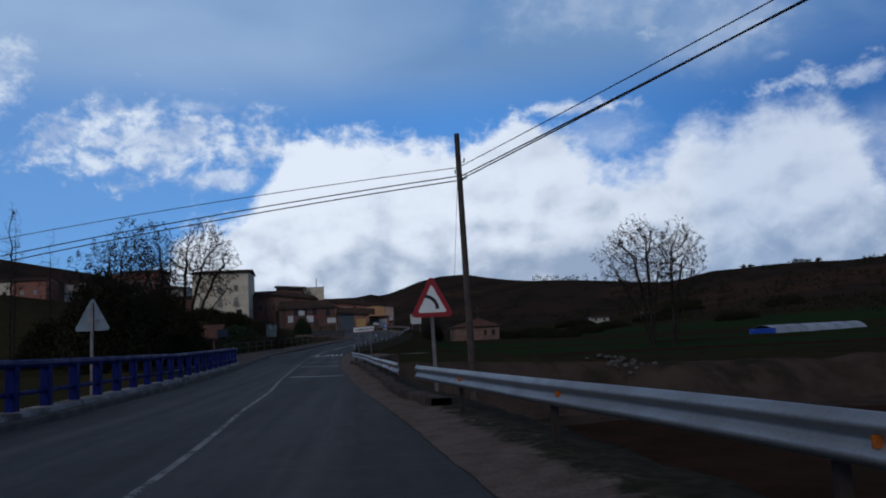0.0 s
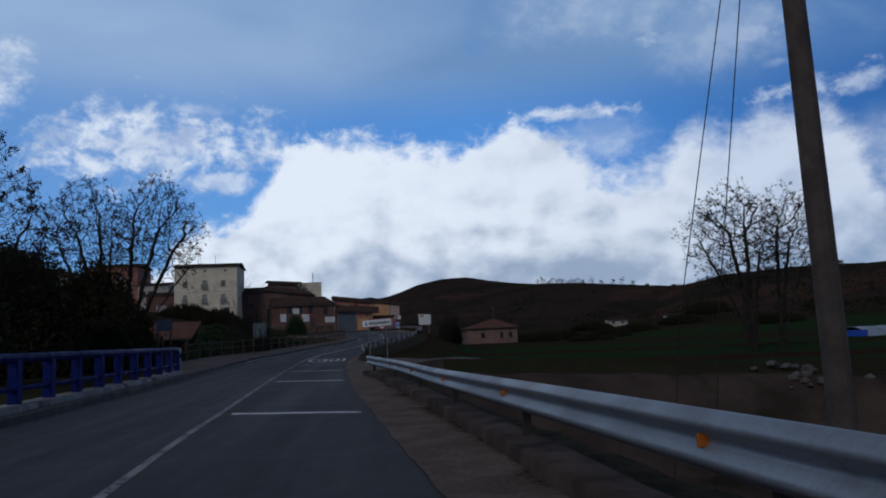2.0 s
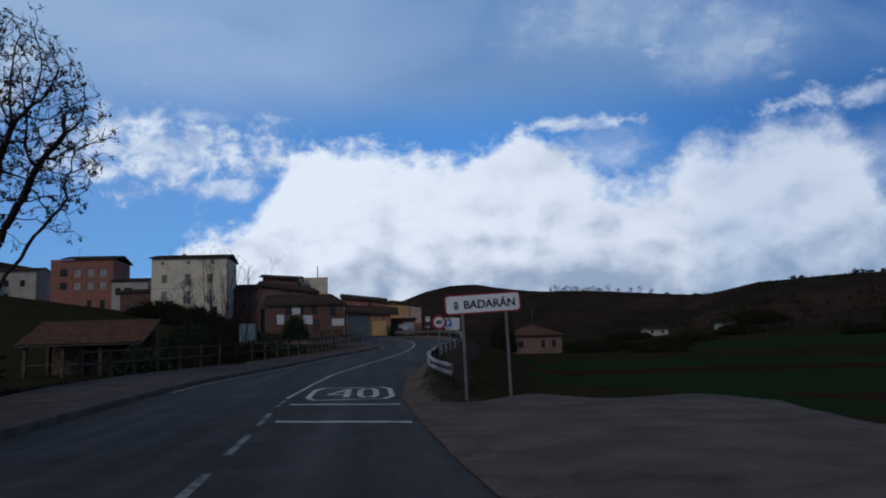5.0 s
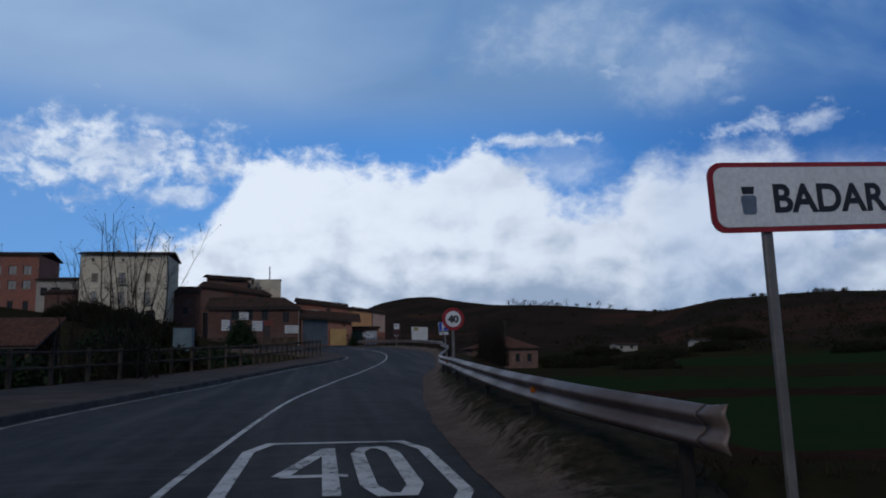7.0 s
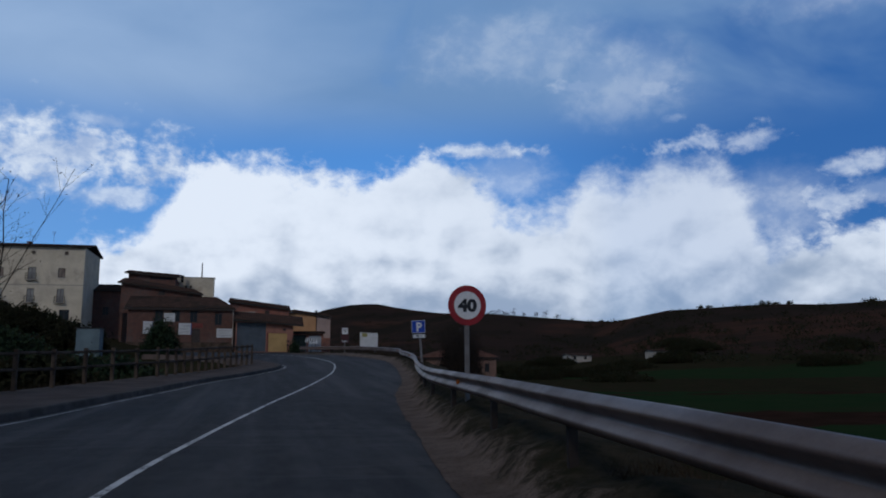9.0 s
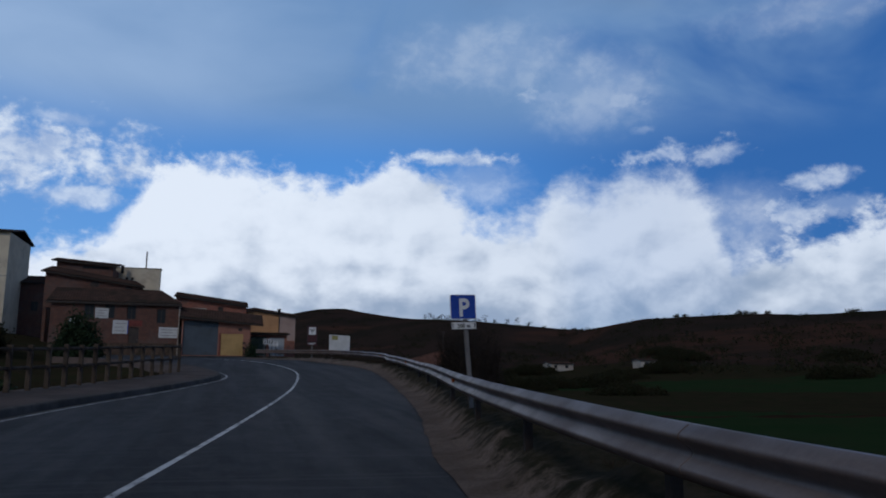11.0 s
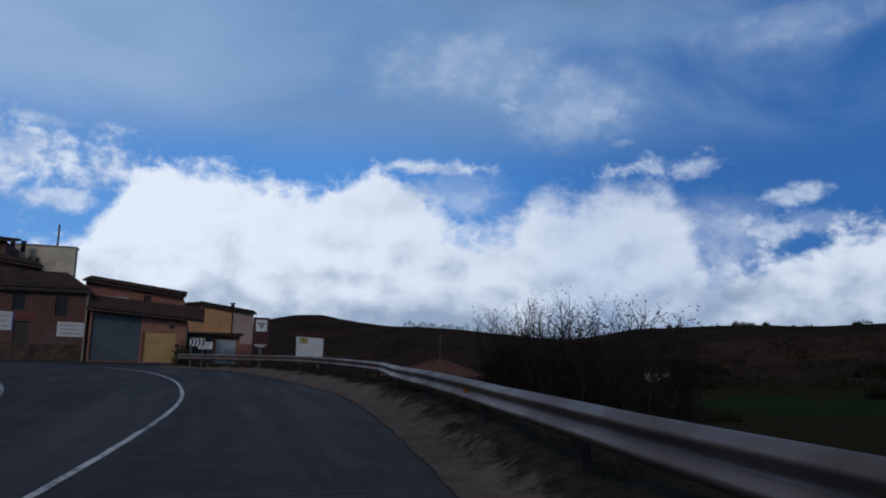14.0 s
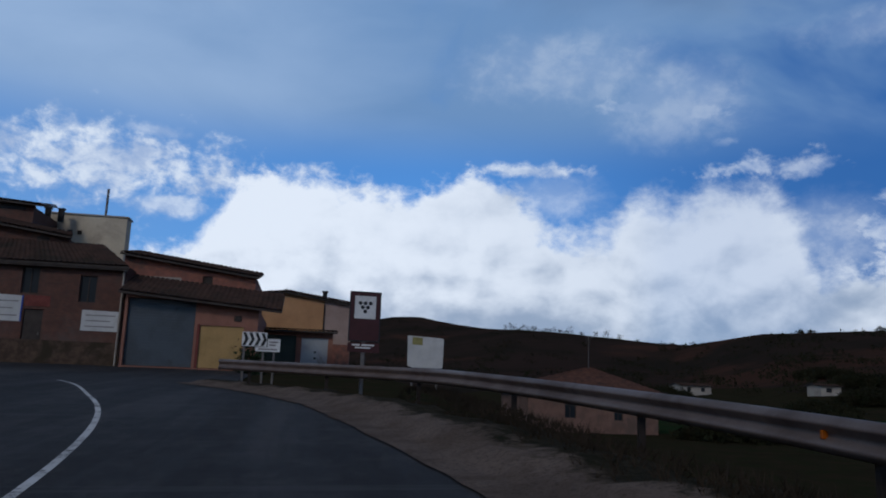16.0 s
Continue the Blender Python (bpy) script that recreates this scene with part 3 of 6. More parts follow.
def sheet(name, rows, material, parent=None, label="", kind=""):
    """A surface through rows of points of equal length."""
    n = len(rows[0])
    verts = np.array(rows, float).reshape(-1, 3)
    k = (np.arange(len(rows) - 1)[:, None] * n + np.arange(n - 1)[None]).ravel()
    faces = np.stack([k, k + 1, k + n + 1, k + n], 1)
    ob = raw(name, verts, faces, material, parent, label)
    return tagged(ob, kind=kind)


# ------------------------------------------------------------------ ground and road


def road_z(y):
    return np.interp(y, [-40, 0, 10, 20, 37, 57, 64, 70, 75, 93, 103, 116, 132, 160, 180, 220, 300], [-.05, 0, -.07, -.12, -.12, .1, .12, .22, .32, .75, 1.07, 1.58, 2.37, 3.7, 4.55, 5.6, 6.0])


def bank_z(y):
    """How far the outer edge of the bend is raised."""
    return np.interp(y, [100, 115, 125, 148, 158], [0, 0.1, 0.2, 0.2, 0.0])


STATIONS = [(1.9, -30, -6.2, -30), (1.45, 0, -6.9, 0), (1.0, 10, -7.15, 10), (.45, 18, -7.4, 18), (-.15, 25, -7.6, 26), (-.75, 35, -7.9, 36), (-1.25, 43, -8.2, 45),
            (-1.6, 52, -8.6, 54), (-1.9, 62, -9.3, 64), (-2.0, 70, -9.6, 73), (-1.75, 76, -9.5, 80), (-1.1, 83, -8.9, 86), (-.2, 90, -8.1, 92), (1.0, 98.6, -7.1, 99),
            (2.7, 107, -5.6, 108), (4.2, 116.5, -3.9, 115), (5.2, 125, -2.3, 121.5), (5.55, 132, -1.9, 126), (4.95, 139, -2.6, 131.5), (4.15, 144.5, -3.8, 137),
            (3.2, 149, -5.6, 142.5), (1.2, 155, -8.5, 147.5), (-2.5, 161.5, -12.5, 152), (-8, 166.5, -18, 155), (-16, 169, -26, 157), (-40, 172, -45, 160)]
FINE = smooth_line(STATIONS, 1.0)
RIGHT, LEFT = FINE[:, :2], FINE[:, 2:]
ROW = [k for k in range(len(FINE))]


def right_x(y):
    return np.interp(y, [s[1] for s in STATIONS[:19]], [s[0] for s in STATIONS[:19]])


def left_x(y):
    return np.interp(y, [s[3] for s in STATIONS[:22]], [s[2] for s in STATIONS[:22]])


def ease(a, b, v):
    t = np.clip((v - a) / (b - a), 0, 1)
    return t * t * (3 - 2 * t)


SKYLINE = [(-180, 2.4), (-60, 2.8), (-30, 2.8), (-12, 2.4), (-3, 2.9), (2, 3.7), (4.4, 4.5), (6.4, 4.9), (8.2, 4.95), (11, 4.55), (14.3, 4.22), (17.6, 4.08), (21.4, 3.82), (24, 3.6),
           (26.4, 3.46), (28.6, 3.86), (31, 4.25), (35, 4.35), (39.3, 4.4), (41.6, 4.25), (44, 4.3), (48, 4.45), (60, 4.5), (90, 3.6), (180, 2.4)]


def ridge_far(az):
    """How far off the crest of the hills stands: the right-hand shoulder is the nearest."""
    return np.interp(az, [-30, 2, 9, 15, 24, 31, 44, 70, 120], [1000, 1000, 900, 680, 620, 470, 400, 420, 900])


def valley(x, y):
    flat = -1.0 + 0.011 * (np.clip(y, 0, 300) - 60)
    river = -3.8
    cut = ease(47.6, 50.6, y + 0.05 * (x - 8) + 0.8 * np.sin(x * 0.35) + 0.4 * np.sin(x * 0.9 + 2))
    return river + (flat - river) * cut


def ground_z(x, y):
    x, y = np.asarray(x, float), np.asarray(y, float)
    zr = road_z(y) - 0.16
    right, left = x - right_x(y), left_x(y) - x
    flat = valley(x, y)
    run = np.interp(y, [48, 52, 69, 72, 110, 135, 170], [6, 26, 26, 8, 9, 11, 16])
    zr_right = zr + bank_z(y)
    out = zr_right + (flat - zr_right) * ease(1.7, run, right)
    out = out + 0.42 * np.exp(-((y - (70.4 - 0.1 * x)) / 1.3) ** 2) * ease(1.0, 1.9, right) * (1 - ease(6, 14, right))
    # a grassy lip along the top of the river bank
    out = out + 0.55 * np.exp(-((y - (52.3 - 0.05 * (x - 8))) / 0.75) ** 2) * ease(1.5, 2.8, right) * (1 - ease(15, 24, right))
    garden = np.where(y < 47, -3.4, 0) + np.where(y >= 47, 0.2 + (road_z(y) - 0.5) * ease(118, 150, y), 0) + ease(125, 170, y) * 0.16 * np.maximum(0, -x - 12)
    reach = np.interp(y, [60, 75, 90, 100, 118, 126, 200], [2.2, 5.6, 6.0, 4.6, 3.4, 2.6, 2.5])
    inn = zr + (garden - zr) * ease(reach, reach + 4, left)
    z = np.where(right > 0, out, np.where(left > 0, inn, zr))
    # beyond the bend the land runs up to the houses
    z = np.where((y > 142) & (right <= 0) & (left <= 0), road_z(y) - 0.16, z)
    az, far = np.degrees(np.arctan2(x, y - 100)), np.hypot(x, y - 100)
    crest = ridge_far(az)
    top = crest * np.tan(np.radians(np.interp(az, [a for a, _ in SKYLINE], [e for _, e in SKYLINE]))) + 2.2
    lump = 2.5 * np.sin(x * 0.021 + 1.3) * np.sin(y * 0.017) * ease(250, 450, far) * (1 - ease(0.8, 1.0, far / crest))
    shape = 0.25 * ease(0.23, 0.6, far / crest) + 0.75 * ease(0.48, 1.0, far / crest)
    return z + (top - 1.0) * shape * (1 - 0.3 * ease(1.05, 2.5, far / crest)) + lump


def axis(low, dense_low, dense_high, high, step, grow=1.13):
    mid = list(np.arange(dense_low, dense_high + 1e-6, step))
    up, s, v = [], step, mid[-1]
    while v < high:
        s *= grow
        v += s
        up.append(v)
    down, s, v = [], step, mid[0]
    while v > low:
        s *= grow
        v -= s
        down.append(v)
    return np.array(down[::-1] + mid + up)


def make_ground():
    xs, ys = axis(-3500, -32, 46, 3500, 1.1, 1.10), axis(-600, -16, 192, 4200, 1.2, 1.08)
    gx, gy = np.meshgrid(xs, ys)
    gz = ground_z(gx, gy)
    rough = np.random.RandomState(3).normal(0, 0.035, gz.shape)
    off = np.minimum(np.abs(gx - right_x(gy)), np.abs(gx - left_x(gy)))
    gz = gz + rough * (off > 2.0) * ((gx > right_x(gy)) | (gx < left_x(gy)))
    nx, ny = len(xs), len(ys)
    verts = np.stack([gx, gy, gz], -1).reshape(-1, 3)
    slots = []
    cell = (np.arange(ny - 1)[:, None] * nx + np.arange(nx - 1)[None]).ravel()
    faces = np.stack([cell, cell + 1, cell + nx + 1, cell + nx], 1)
    for j in range(ny - 1):
        edge_x = right_x((ys[j] + ys[j + 1]) / 2)
        for i in range(nx - 1):
            x, y = (xs[i] + xs[i + 1]) / 2, (ys[j] + ys[j + 1]) / 2
            far = math.hypot(x, y - 100)
            slot = 0
            right = x - edge_x
            if far > 240 or far > 0.42 * float(ridge_far(math.degrees(math.atan2(x, y - 100)))):
                slot = 3
                if 60 < x and y < 230 and math.sin(x * 0.011 + y * 0.045) > 0.55:
                    slot = 1
            elif right > 3:
                if y < 51.5 - 0.05 * (x - 8):
                    slot = 4 if y > 43.5 - 0.05 * (x - 8) else 2
                elif 66 < y < 132 and right > 6:
                    band = math.sin(y * 0.21 + x * 0.03 + 0.8)
                    slot = 1 if band > -0.62 else 2
                elif 132 <= y < 240 and right > 14:
                    slot = 1 if math.sin(y * 0.06 + x * 0.03) > 0.3 else 0
            slots.append(slot)
    ob = raw("ground", verts, faces, GRASS)
    for m in (FIELD, SOIL, SCRUB, BANK):
        ob.data.materials.append(m)
    ob.data.polygons.foreach_set("material_index", slots)
    ob.data.shade_smooth()
    tagged(ob, "rough grass, green crops and red soil rising to scrubby hills", "ground", kind="structure")


make_ground()


def across(k, s, lift=0.0):
    """A point on station k, s from 0 at the left edge to 1 at the right one."""
    l, r = LEFT[k], RIGHT[k]
    x, y = l + (r - l) * s
    z = road_z(y) + bank_z(y) * max(0.0, s - 0.2) / 0.8 - 0.05 * abs(s - 0.5) * 2
    return (x, y, z + lift)


sheet("road", [[across(k, s / 8) for s in range(9)] for k in ROW], ASPHALT, None, "dark worn asphalt two-lane road bending uphill", "structure")
scene.objects["road"]["category"] = "road"

# centre line on the plan
CENTRE = smooth_line([(-1.9, -30), (-2.2, 0), (-2.4, 10), (-2.9, 18.5), (-3.2, 26), (-3.75, 34), (-4.2, 44), (-4.5, 52), (-4.85, 61), (-5.15, 70), (-5.0, 75.5), (-4.55, 83), (-4.0, 88), (-3.1, 94.5),
                      (-2.0, 101), (-.5, 109.5), (.5, 116), (1.25, 122.5), (1.65, 128), (1.65, 133), (1.25, 139), (.4, 144.5), (-1.0, 149.5), (-3.6, 156.5), (-8, 162), (-16, 165)], 0.5)


def on_road(x, y, lift):
    k = int(np.argmin(np.hypot(*(0.5 * (LEFT + RIGHT) - (x, y)).T)))
    l, r = LEFT[k], RIGHT[k]
    s = float(np.clip(((np.array((x, y)) - l) @ (r - l)) / ((r - l) @ (r - l)), 0, 1))
    return road_z(y) + bank_z(y) * max(0.0, s - 0.2) / 0.8 - 0.05 * abs(s - 0.5) * 2 + lift


def stripe(name, line, width, label, lift=0.006, paint=None):
    n = normals(line)
    rows = []
    for p, q in zip(line, n):
        a, b = p - q * width / 2, p + q * width / 2
        rows.append([(a[0], a[1], on_road(*a, lift)), (b[0], b[1], on_road(*b, lift))])
    return tagged(sheet(name, rows, paint or PAINT, None, label, "structure"), category="road marking")


first = CENTRE[CENTRE[:, 1] < 52]
dashes = CENTRE[(CENTRE[:, 1] >= 52.5) & (CENTRE[:, 1] < 71)]
rest = CENTRE[(CENTRE[:, 1] >= 71) & (CENTRE[:, 1] < 157)]
stripe("centre_line", first, 0.11, "worn white centre line painted on asphalt", paint=HALF_PAINT)
for k in range(0, len(dashes) - 4, 8):
    stripe("centre_dash", dashes[k:k + 6], 0.11, "worn white dash of the centre line", paint=HALF_PAINT)
stripe("centre_line", rest, 0.09, "worn white centre line along the bend")
edge_rows = np.array([LEFT[k] + (RIGHT[k] - LEFT[k]) / np.linalg.norm(RIGHT[k] - LEFT[k]) * 0.35 for k in ROW if 76 < LEFT[k][1] < 140])
stripe("edge_line", edge_rows, 0.10, "faded white edge line along the kerb", paint=EDGE_PAINT)


def cross_bar(y, width, group="rumble bars across the lane"):
    c = CENTRE[np.argmin(abs(CENTRE[:, 1] - y))]
    r = right_x(y)
    x0, x1 = c[0] + 0.25, r - 0.3
    rows = []
    for k in range(9):
        x = x0 + (x1 - x0) * k / 8
        yy = y - 0.28 * (x - (x0 + x1) / 2)
        rows.append([(x, yy - width / 2, on_road(x, yy, 0.007)), (x, yy + width / 2, on_road(x, yy, 0.007))])
    ob = sheet("rumble_bar", rows, PAINT, None, "worn white bar painted across the lane", "structure")
    tagged(ob, category="road marking", group=group)


for y in (36.2, 47.8, 56.3, 65.2, 69.2):
    cross_bar(y, 0.34)


def ground_mark(name, strokes, label):
    """Strokes painted on the lane, each a closed outline on the plan."""
    verts, faces = [], []
    for outline in strokes:
        k = len(verts)
        verts += [(x, y, on_road(x, y, 0.007)) for x, y in outline]
        faces.append(tuple(range(k, k + len(outline))))
    ob = raw(name, verts, faces, PAINT, None, label)
    return tagged(ob, category="road marking", kind="structure")


def painted_forty():
    """A 40 in a frame, stretched along the lane, between y0 and y1."""
    y0, y1 = 70.5, 75.6
    xc = -3.50
    w = 1.12
    def place(u, v):
        return (xc + u * w + 0.01 * (v - 0.5), y0 + v * (y1 - y0))
    def band(points, t, tv):
        """A closed or open stroke of even width with mitred corners."""
        p = [np.array(place(*q)) for q in points]
        closed = np.allclose(p[0], p[-1])
        left, right = [], []
        for k in range(len(p)):
            before = p[k] - p[k - 1] if k else (p[-1] - p[-2] if closed else p[1] - p[0])
            after = p[k + 1] - p[k] if k < len(p) - 1 else (p[1] - p[0] if closed else p[-1] - p[-2])
            a, b = before / np.linalg.norm(before), after / np.linalg.norm(after)
            na, nb = np.array((-a[1], a[0])), np.array((-b[1], b[0]))
            m = (na + nb) / max(0.35, 1 + na @ nb)
            left.append(tuple(p[k] + m * t / 2))
            right.append(tuple(p[k] - m * t / 2))
        return [[left[k], left[k + 1], right[k + 1], right[k]] for k in range(len(p) - 1)]
    frame_line = [(-0.8, 0.04), (0.8, 0.04), (1.0, 0.2), (1.0, 0.8), (0.8, 0.96), (-0.8, 0.96), (-1.0, 0.8), (-1.0, 0.2), (-0.8, 0.04)]
    four = [(-0.10, 0.18), (-0.10, 0.84), (-0.56, 0.40), (0.06, 0.40)]
    zero = [(0.22, 0.28), (0.22, 0.74), (0.32, 0.84), (0.52, 0.84), (0.62, 0.74), (0.62, 0.28), (0.52, 0.18), (0.32, 0.18), (0.22, 0.28)]
    ground_mark("painted_speed_frame", band(frame_line, 0.15, 0), "worn white frame painted round a 40 on asphalt")
    ground_mark("painted_speed_number", band(four[:2], 0.17, 0) + band(four[1:3], 0.17, 0) + band(four[2:], 0.17, 0) + band(zero, 0.17, 0), "worn white number 40 painted on asphalt")


painted_forty()

# verge of sand on the right, pavement and kerb on the left
verge_rows, cover = [], []
jag = np.random.RandomState(5)
VERGE = smooth_line(RIGHT[RIGHT[:, 1] < 159][::2], 0.22)
rough_edge = np.convolve(jag.normal(0, 0.10, len(VERGE) + 4), np.ones(3) / 3, "same")
for k, (p, q) in enumerate(zip(VERGE, normals(VERGE))):
    y = p[1]
    drive_side = float(ease(53.0, 54.5, y) * (1 - ease(67.5, 69.5, y)))
    wide = float(np.interp(y, [0, 48, 72, 108, 120, 131, 146, 157], [0.85, 0.85, 0.52, 0.50, 0.45, 0.75, 1.1, 0.9]))
    berm = float(np.interp(y, [69, 73, 110, 120, 135, 155], [0.05, 0.40, 0.44, 0.32, 0.26, 0.15])) * (1 + 0.3 * math.sin(y * 0.9) * math.sin(y * 2.1))
    z = float(road_z(y) + bank_z(y))
    row = []
    for d, h in ((-0.13 + 0.3 * rough_edge[k], -0.034), (0.12, -0.026), (0.36, -0.035 + 0.12 * berm), (0.66, -0.05 + 0.75 * berm), (1.0, -0.055 + berm), (1.45, -0.06 + berm), (1.9, -0.08 + 0.9 * berm), (2.6, -0.42)):
        x, yy = p + q * d
        sink = drive_side * (0.10 if d > 0.5 else 0.0)
        row.append((x, yy, z + h - sink + (0.02 * math.sin(y * 2.9 + d * 7) + jag.normal(0, 0.008) if d > 0.3 else 0.0)))
        cover.append(min(1.0, max(0.0, 0.5 + (d - wide) * 1.3)) * (1 - drive_side))
    verge_rows.append(row)
verge = sheet("verge", verge_rows, VERGE_GROUND, None, "sandy unpaved verge running out into dry grass", "structure")
tagged(verge, category="verge")
mark = verge.data.attributes.new("cover", "FLOAT", "POINT")
mark.data.foreach_set("value", cover)

# gravel drive that leaves the road before the town sign
drive = []
for u in np.linspace(0, 1, 26):
    row = []
    for v in np.linspace(0, 1, 34):
        y = 53.6 + 16.0 * u
        x = float(right_x(y)) + 0.1 + (5.2 + 3.6 * u) * v ** 1.3
        y = 53.6 + (69.3 - 0.1 * x - 53.6) * u + 0.25 * math.sin(x * 1.7) * (u > 0.9)
        rim = 0.40 if u in (0.0, 1.0) or v == 1.0 else 0.0
        row.append((x, y, float(road_z(y)) - 0.055 if v == 0 else float(ground_z(x, y)) + 0.125 + 0.012 * math.sin(x * 3 + y * 2) - rim))
    drive.append(row)
tagged(sheet("gravel_drive", drive, GRAVEL, None, "grey-brown gravel drive beside the road", "structure"), category="drive")

n_left = normals(LEFT)


def left_strip(y0, y1, offsets, heights):
    rows = []
    for k in ROW:
        if y0 <= LEFT[k][1] <= y1 and not LEFT[k][0] < -20:
            rows.append([(*(LEFT[k] - n_left[k] * o), road_z(LEFT[k][1]) - 0.05 + h) for o, h in zip(offsets(LEFT[k][1]), heights)])
    return rows


def pavement_width(y):
    return float(np.interp(y, [-30, 58, 66, 78, 86, 92, 100, 107, 114, 120, 126, 134, 150], [1.35, 1.5, 2.8, 4.8, 5.6, 5.4, 4.1, 3.4, 3.2, 2.9, 2.1, 2.2, 3.0]))


sheet("pavement", left_strip(-31, 151, lambda y: (0.14, 0.5 * pavement_width(y), pavement_width(y), pavement_width(y) + 0.12), (0.15, 0.155, 0.16, -0.35)), PAVING, None, "grey concrete pavement with stained surface", "structure")
sheet("kerb", left_strip(-31, 151, lambda y: (-0.02, 0.0, 0.015, 0.15), (-0.1, 0.12, 0.155, 0.158)), KERB, None, "low concrete kerb along the pavement", "structure")
# forecourt in front of the garages
court = [[(x, y, float(road_z(y)) - 0.11 + 0.01 * math.sin(x * 1.3 + y)) for x in np.linspace(-24, 1.0, 18)] for y in np.linspace(156.0, 176.4, 16)]
sheet("forecourt", court, ASPHALT, None, "patched asphalt forecourt before the garages", "structure")

# ------------------------------------------------------------------ crash barriers


def barrier(points, height, material, post_step, label, ends=(True, True), first=1.0, reflectors=()):
    """A W-beam on posts: the beam in lengths of 4 m, posts, amber reflectors and flared end pieces."""
    line = smooth_line(points, 0.5)
    side = normals(line)
    base = line[0]
    z0 = float(road_z(base[1]))
    top = lambda y: float(np.interp(y, *height))
    rail = thing("guardrail", base[0], base[1], z0, label, "guardrail", "crash barriers")
    # section of the beam: (towards the field, below the top)
    section = [(0.045, 0.0), (0.02, 0.004), (-0.040, 0.050), (-0.046, 0.066), (-0.040, 0.082), (0.025, 0.128), (0.037, 0.155), (0.025, 0.182), (-0.040, 0.228), (-0.046, 0.244), (-0.040, 0.260), (0.02, 0.306), (0.045, 0.31)]
    def spot(k, out, down):
        x, y = line[k] + side[k] * out
        return (x - base[0], y - base[1], road_z(line[k][1]) + bank_z(line[k][1]) + top(line[k][1]) - down - z0)
    k = 0
    n = len(line) - 1
    while k < n:
        m = min(n, k + 8)
        rows = [[spot(i, o + (0.004 if (k // 8) % 2 else 0.0), d) for o, d in section] for i in range(k, m + 1)]
        lap = [0.02 * np.array(rows[1]) + 0.98 * np.array(rows[0]), 0.02 * np.array(rows[-2]) + 0.98 * np.array(rows[-1])]
        rows = [rows[0], lap[0]] + rows[1:-1] + [lap[1], rows[-1]]
        beam = sheet("beam", rows, material, rail)
        beam.data.shade_smooth()
        mod = beam.modifiers.new("thickness", "SOLIDIFY")
        mod.thickness = 0.006
        k = m
    step = int(post_step / 0.5)
    for i in range(int(first / 0.5), n, step):
        x, y, z = spot(i, 0.135, 0.04)
        low = float(ground_z(line[i][0] + side[i][0] * 0.1, line[i][1])) - z0 - 0.3
        bm = bmesh.new()
        block(bm, x - 0.04, x + 0.05, y - 0.03, y + 0.03, low, z)
        block(bm, x - 0.075, x - 0.05, y - 0.05, y + 0.05, z - 0.24, z - 0.04)
        part("post", bm, POST_STEEL, rail, "dark brown post with the beam's shade in its colour")
    for y in reflectors:
        i = int(np.argmin(abs(line[:, 1] - y)))
        bx, by, bz = spot(i, 0.0, 0.155)
        bm = bmesh.new()
        block(bm, bx - 0.03, bx + 0.035, by - 0.014, by + 0.014, bz - 0.038, bz + 0.038, 0.006)
        part("reflector", bm, AMBER, rail, "amber plastic reflector")
    for end, k, sign in ((ends[0], 0, -1), (ends[1], n, 1)):
        if end:
            d = line[min(k + 1, n)] - line[max(k - 1, 0)]
            d = d / np.linalg.norm(d) * sign
            rows = []
            for s in range(5):
                w = s / 4
                row = []
                for o, dn in section:
                    x, y = line[k] + d * 0.26 * math.sin(w * 1.4) + side[k] * (o * (1 - 0.7 * w) + 0.05 * (1 - math.cos(w * 1.5)))
                    row.append((x - base[0], y - base[1], road_z(line[k][1]) + bank_z(line[k][1]) + top(line[k][1]) - (0.155 + (dn - 0.155) * (1 + 0.12 * w)) - z0))
                rows.append(row)
            piece = sheet("end_piece", rows, material, rail, "flared end piece of the beam")
            piece.data.shade_smooth()
            piece.modifiers.new("thickness", "SOLIDIFY").thickness = 0.006
    return rail


barrier([(3.7, -10), (2.80, 3.85), (2.0, 11), (1.17, 18.6)], ([0, 20], [0.80, 0.80]), ZINC, 5.0, "galvanised steel crash barrier with amber reflectors", (False, True), 4.5, (-5.5, -0.6, 4.3, 9.3, 14.0))
barrier([(0.80, 22.0), (0.55, 30), (0.2, 38), (-0.2, 43.5), (-0.95, 50.3)], ([22, 35, 45], [0.80, 0.70, 0.68]), ZINC, 5.0, "galvanised steel crash barrier over a concrete kerb", (True, True), 2.8, (24.9, 29.9, 34.8, 39.8, 44.6))
barrier([(-1.05, 69.5), (-1.18, 73), (-0.76, 79.5), (-0.02, 86), (0.86, 94), (2.40, 103), (4.02, 111.5), (5.49, 120), (6.43, 129), (7.7, 137), (7.3, 143.5), (6.1, 148.5), (4.2, 152.2), (0.9, 157.2)], ([69.5, 73, 79.5, 86, 94, 103, 111.5, 120, 129, 137, 143.5, 148.5, 152.2, 157.2], [0.84, 0.908, 0.967, 0.965, 0.945, 0.94, 0.91, 0.78, 0.755, 0.715, 0.735, 0.751, 0.762, 0.778]), RUSTY_ZINC, 4.0,
        "weathered crash barrier along the outer bend", (True, True), 0.8, (73.6, 88.5, 104.2, 122.1, 138.0))


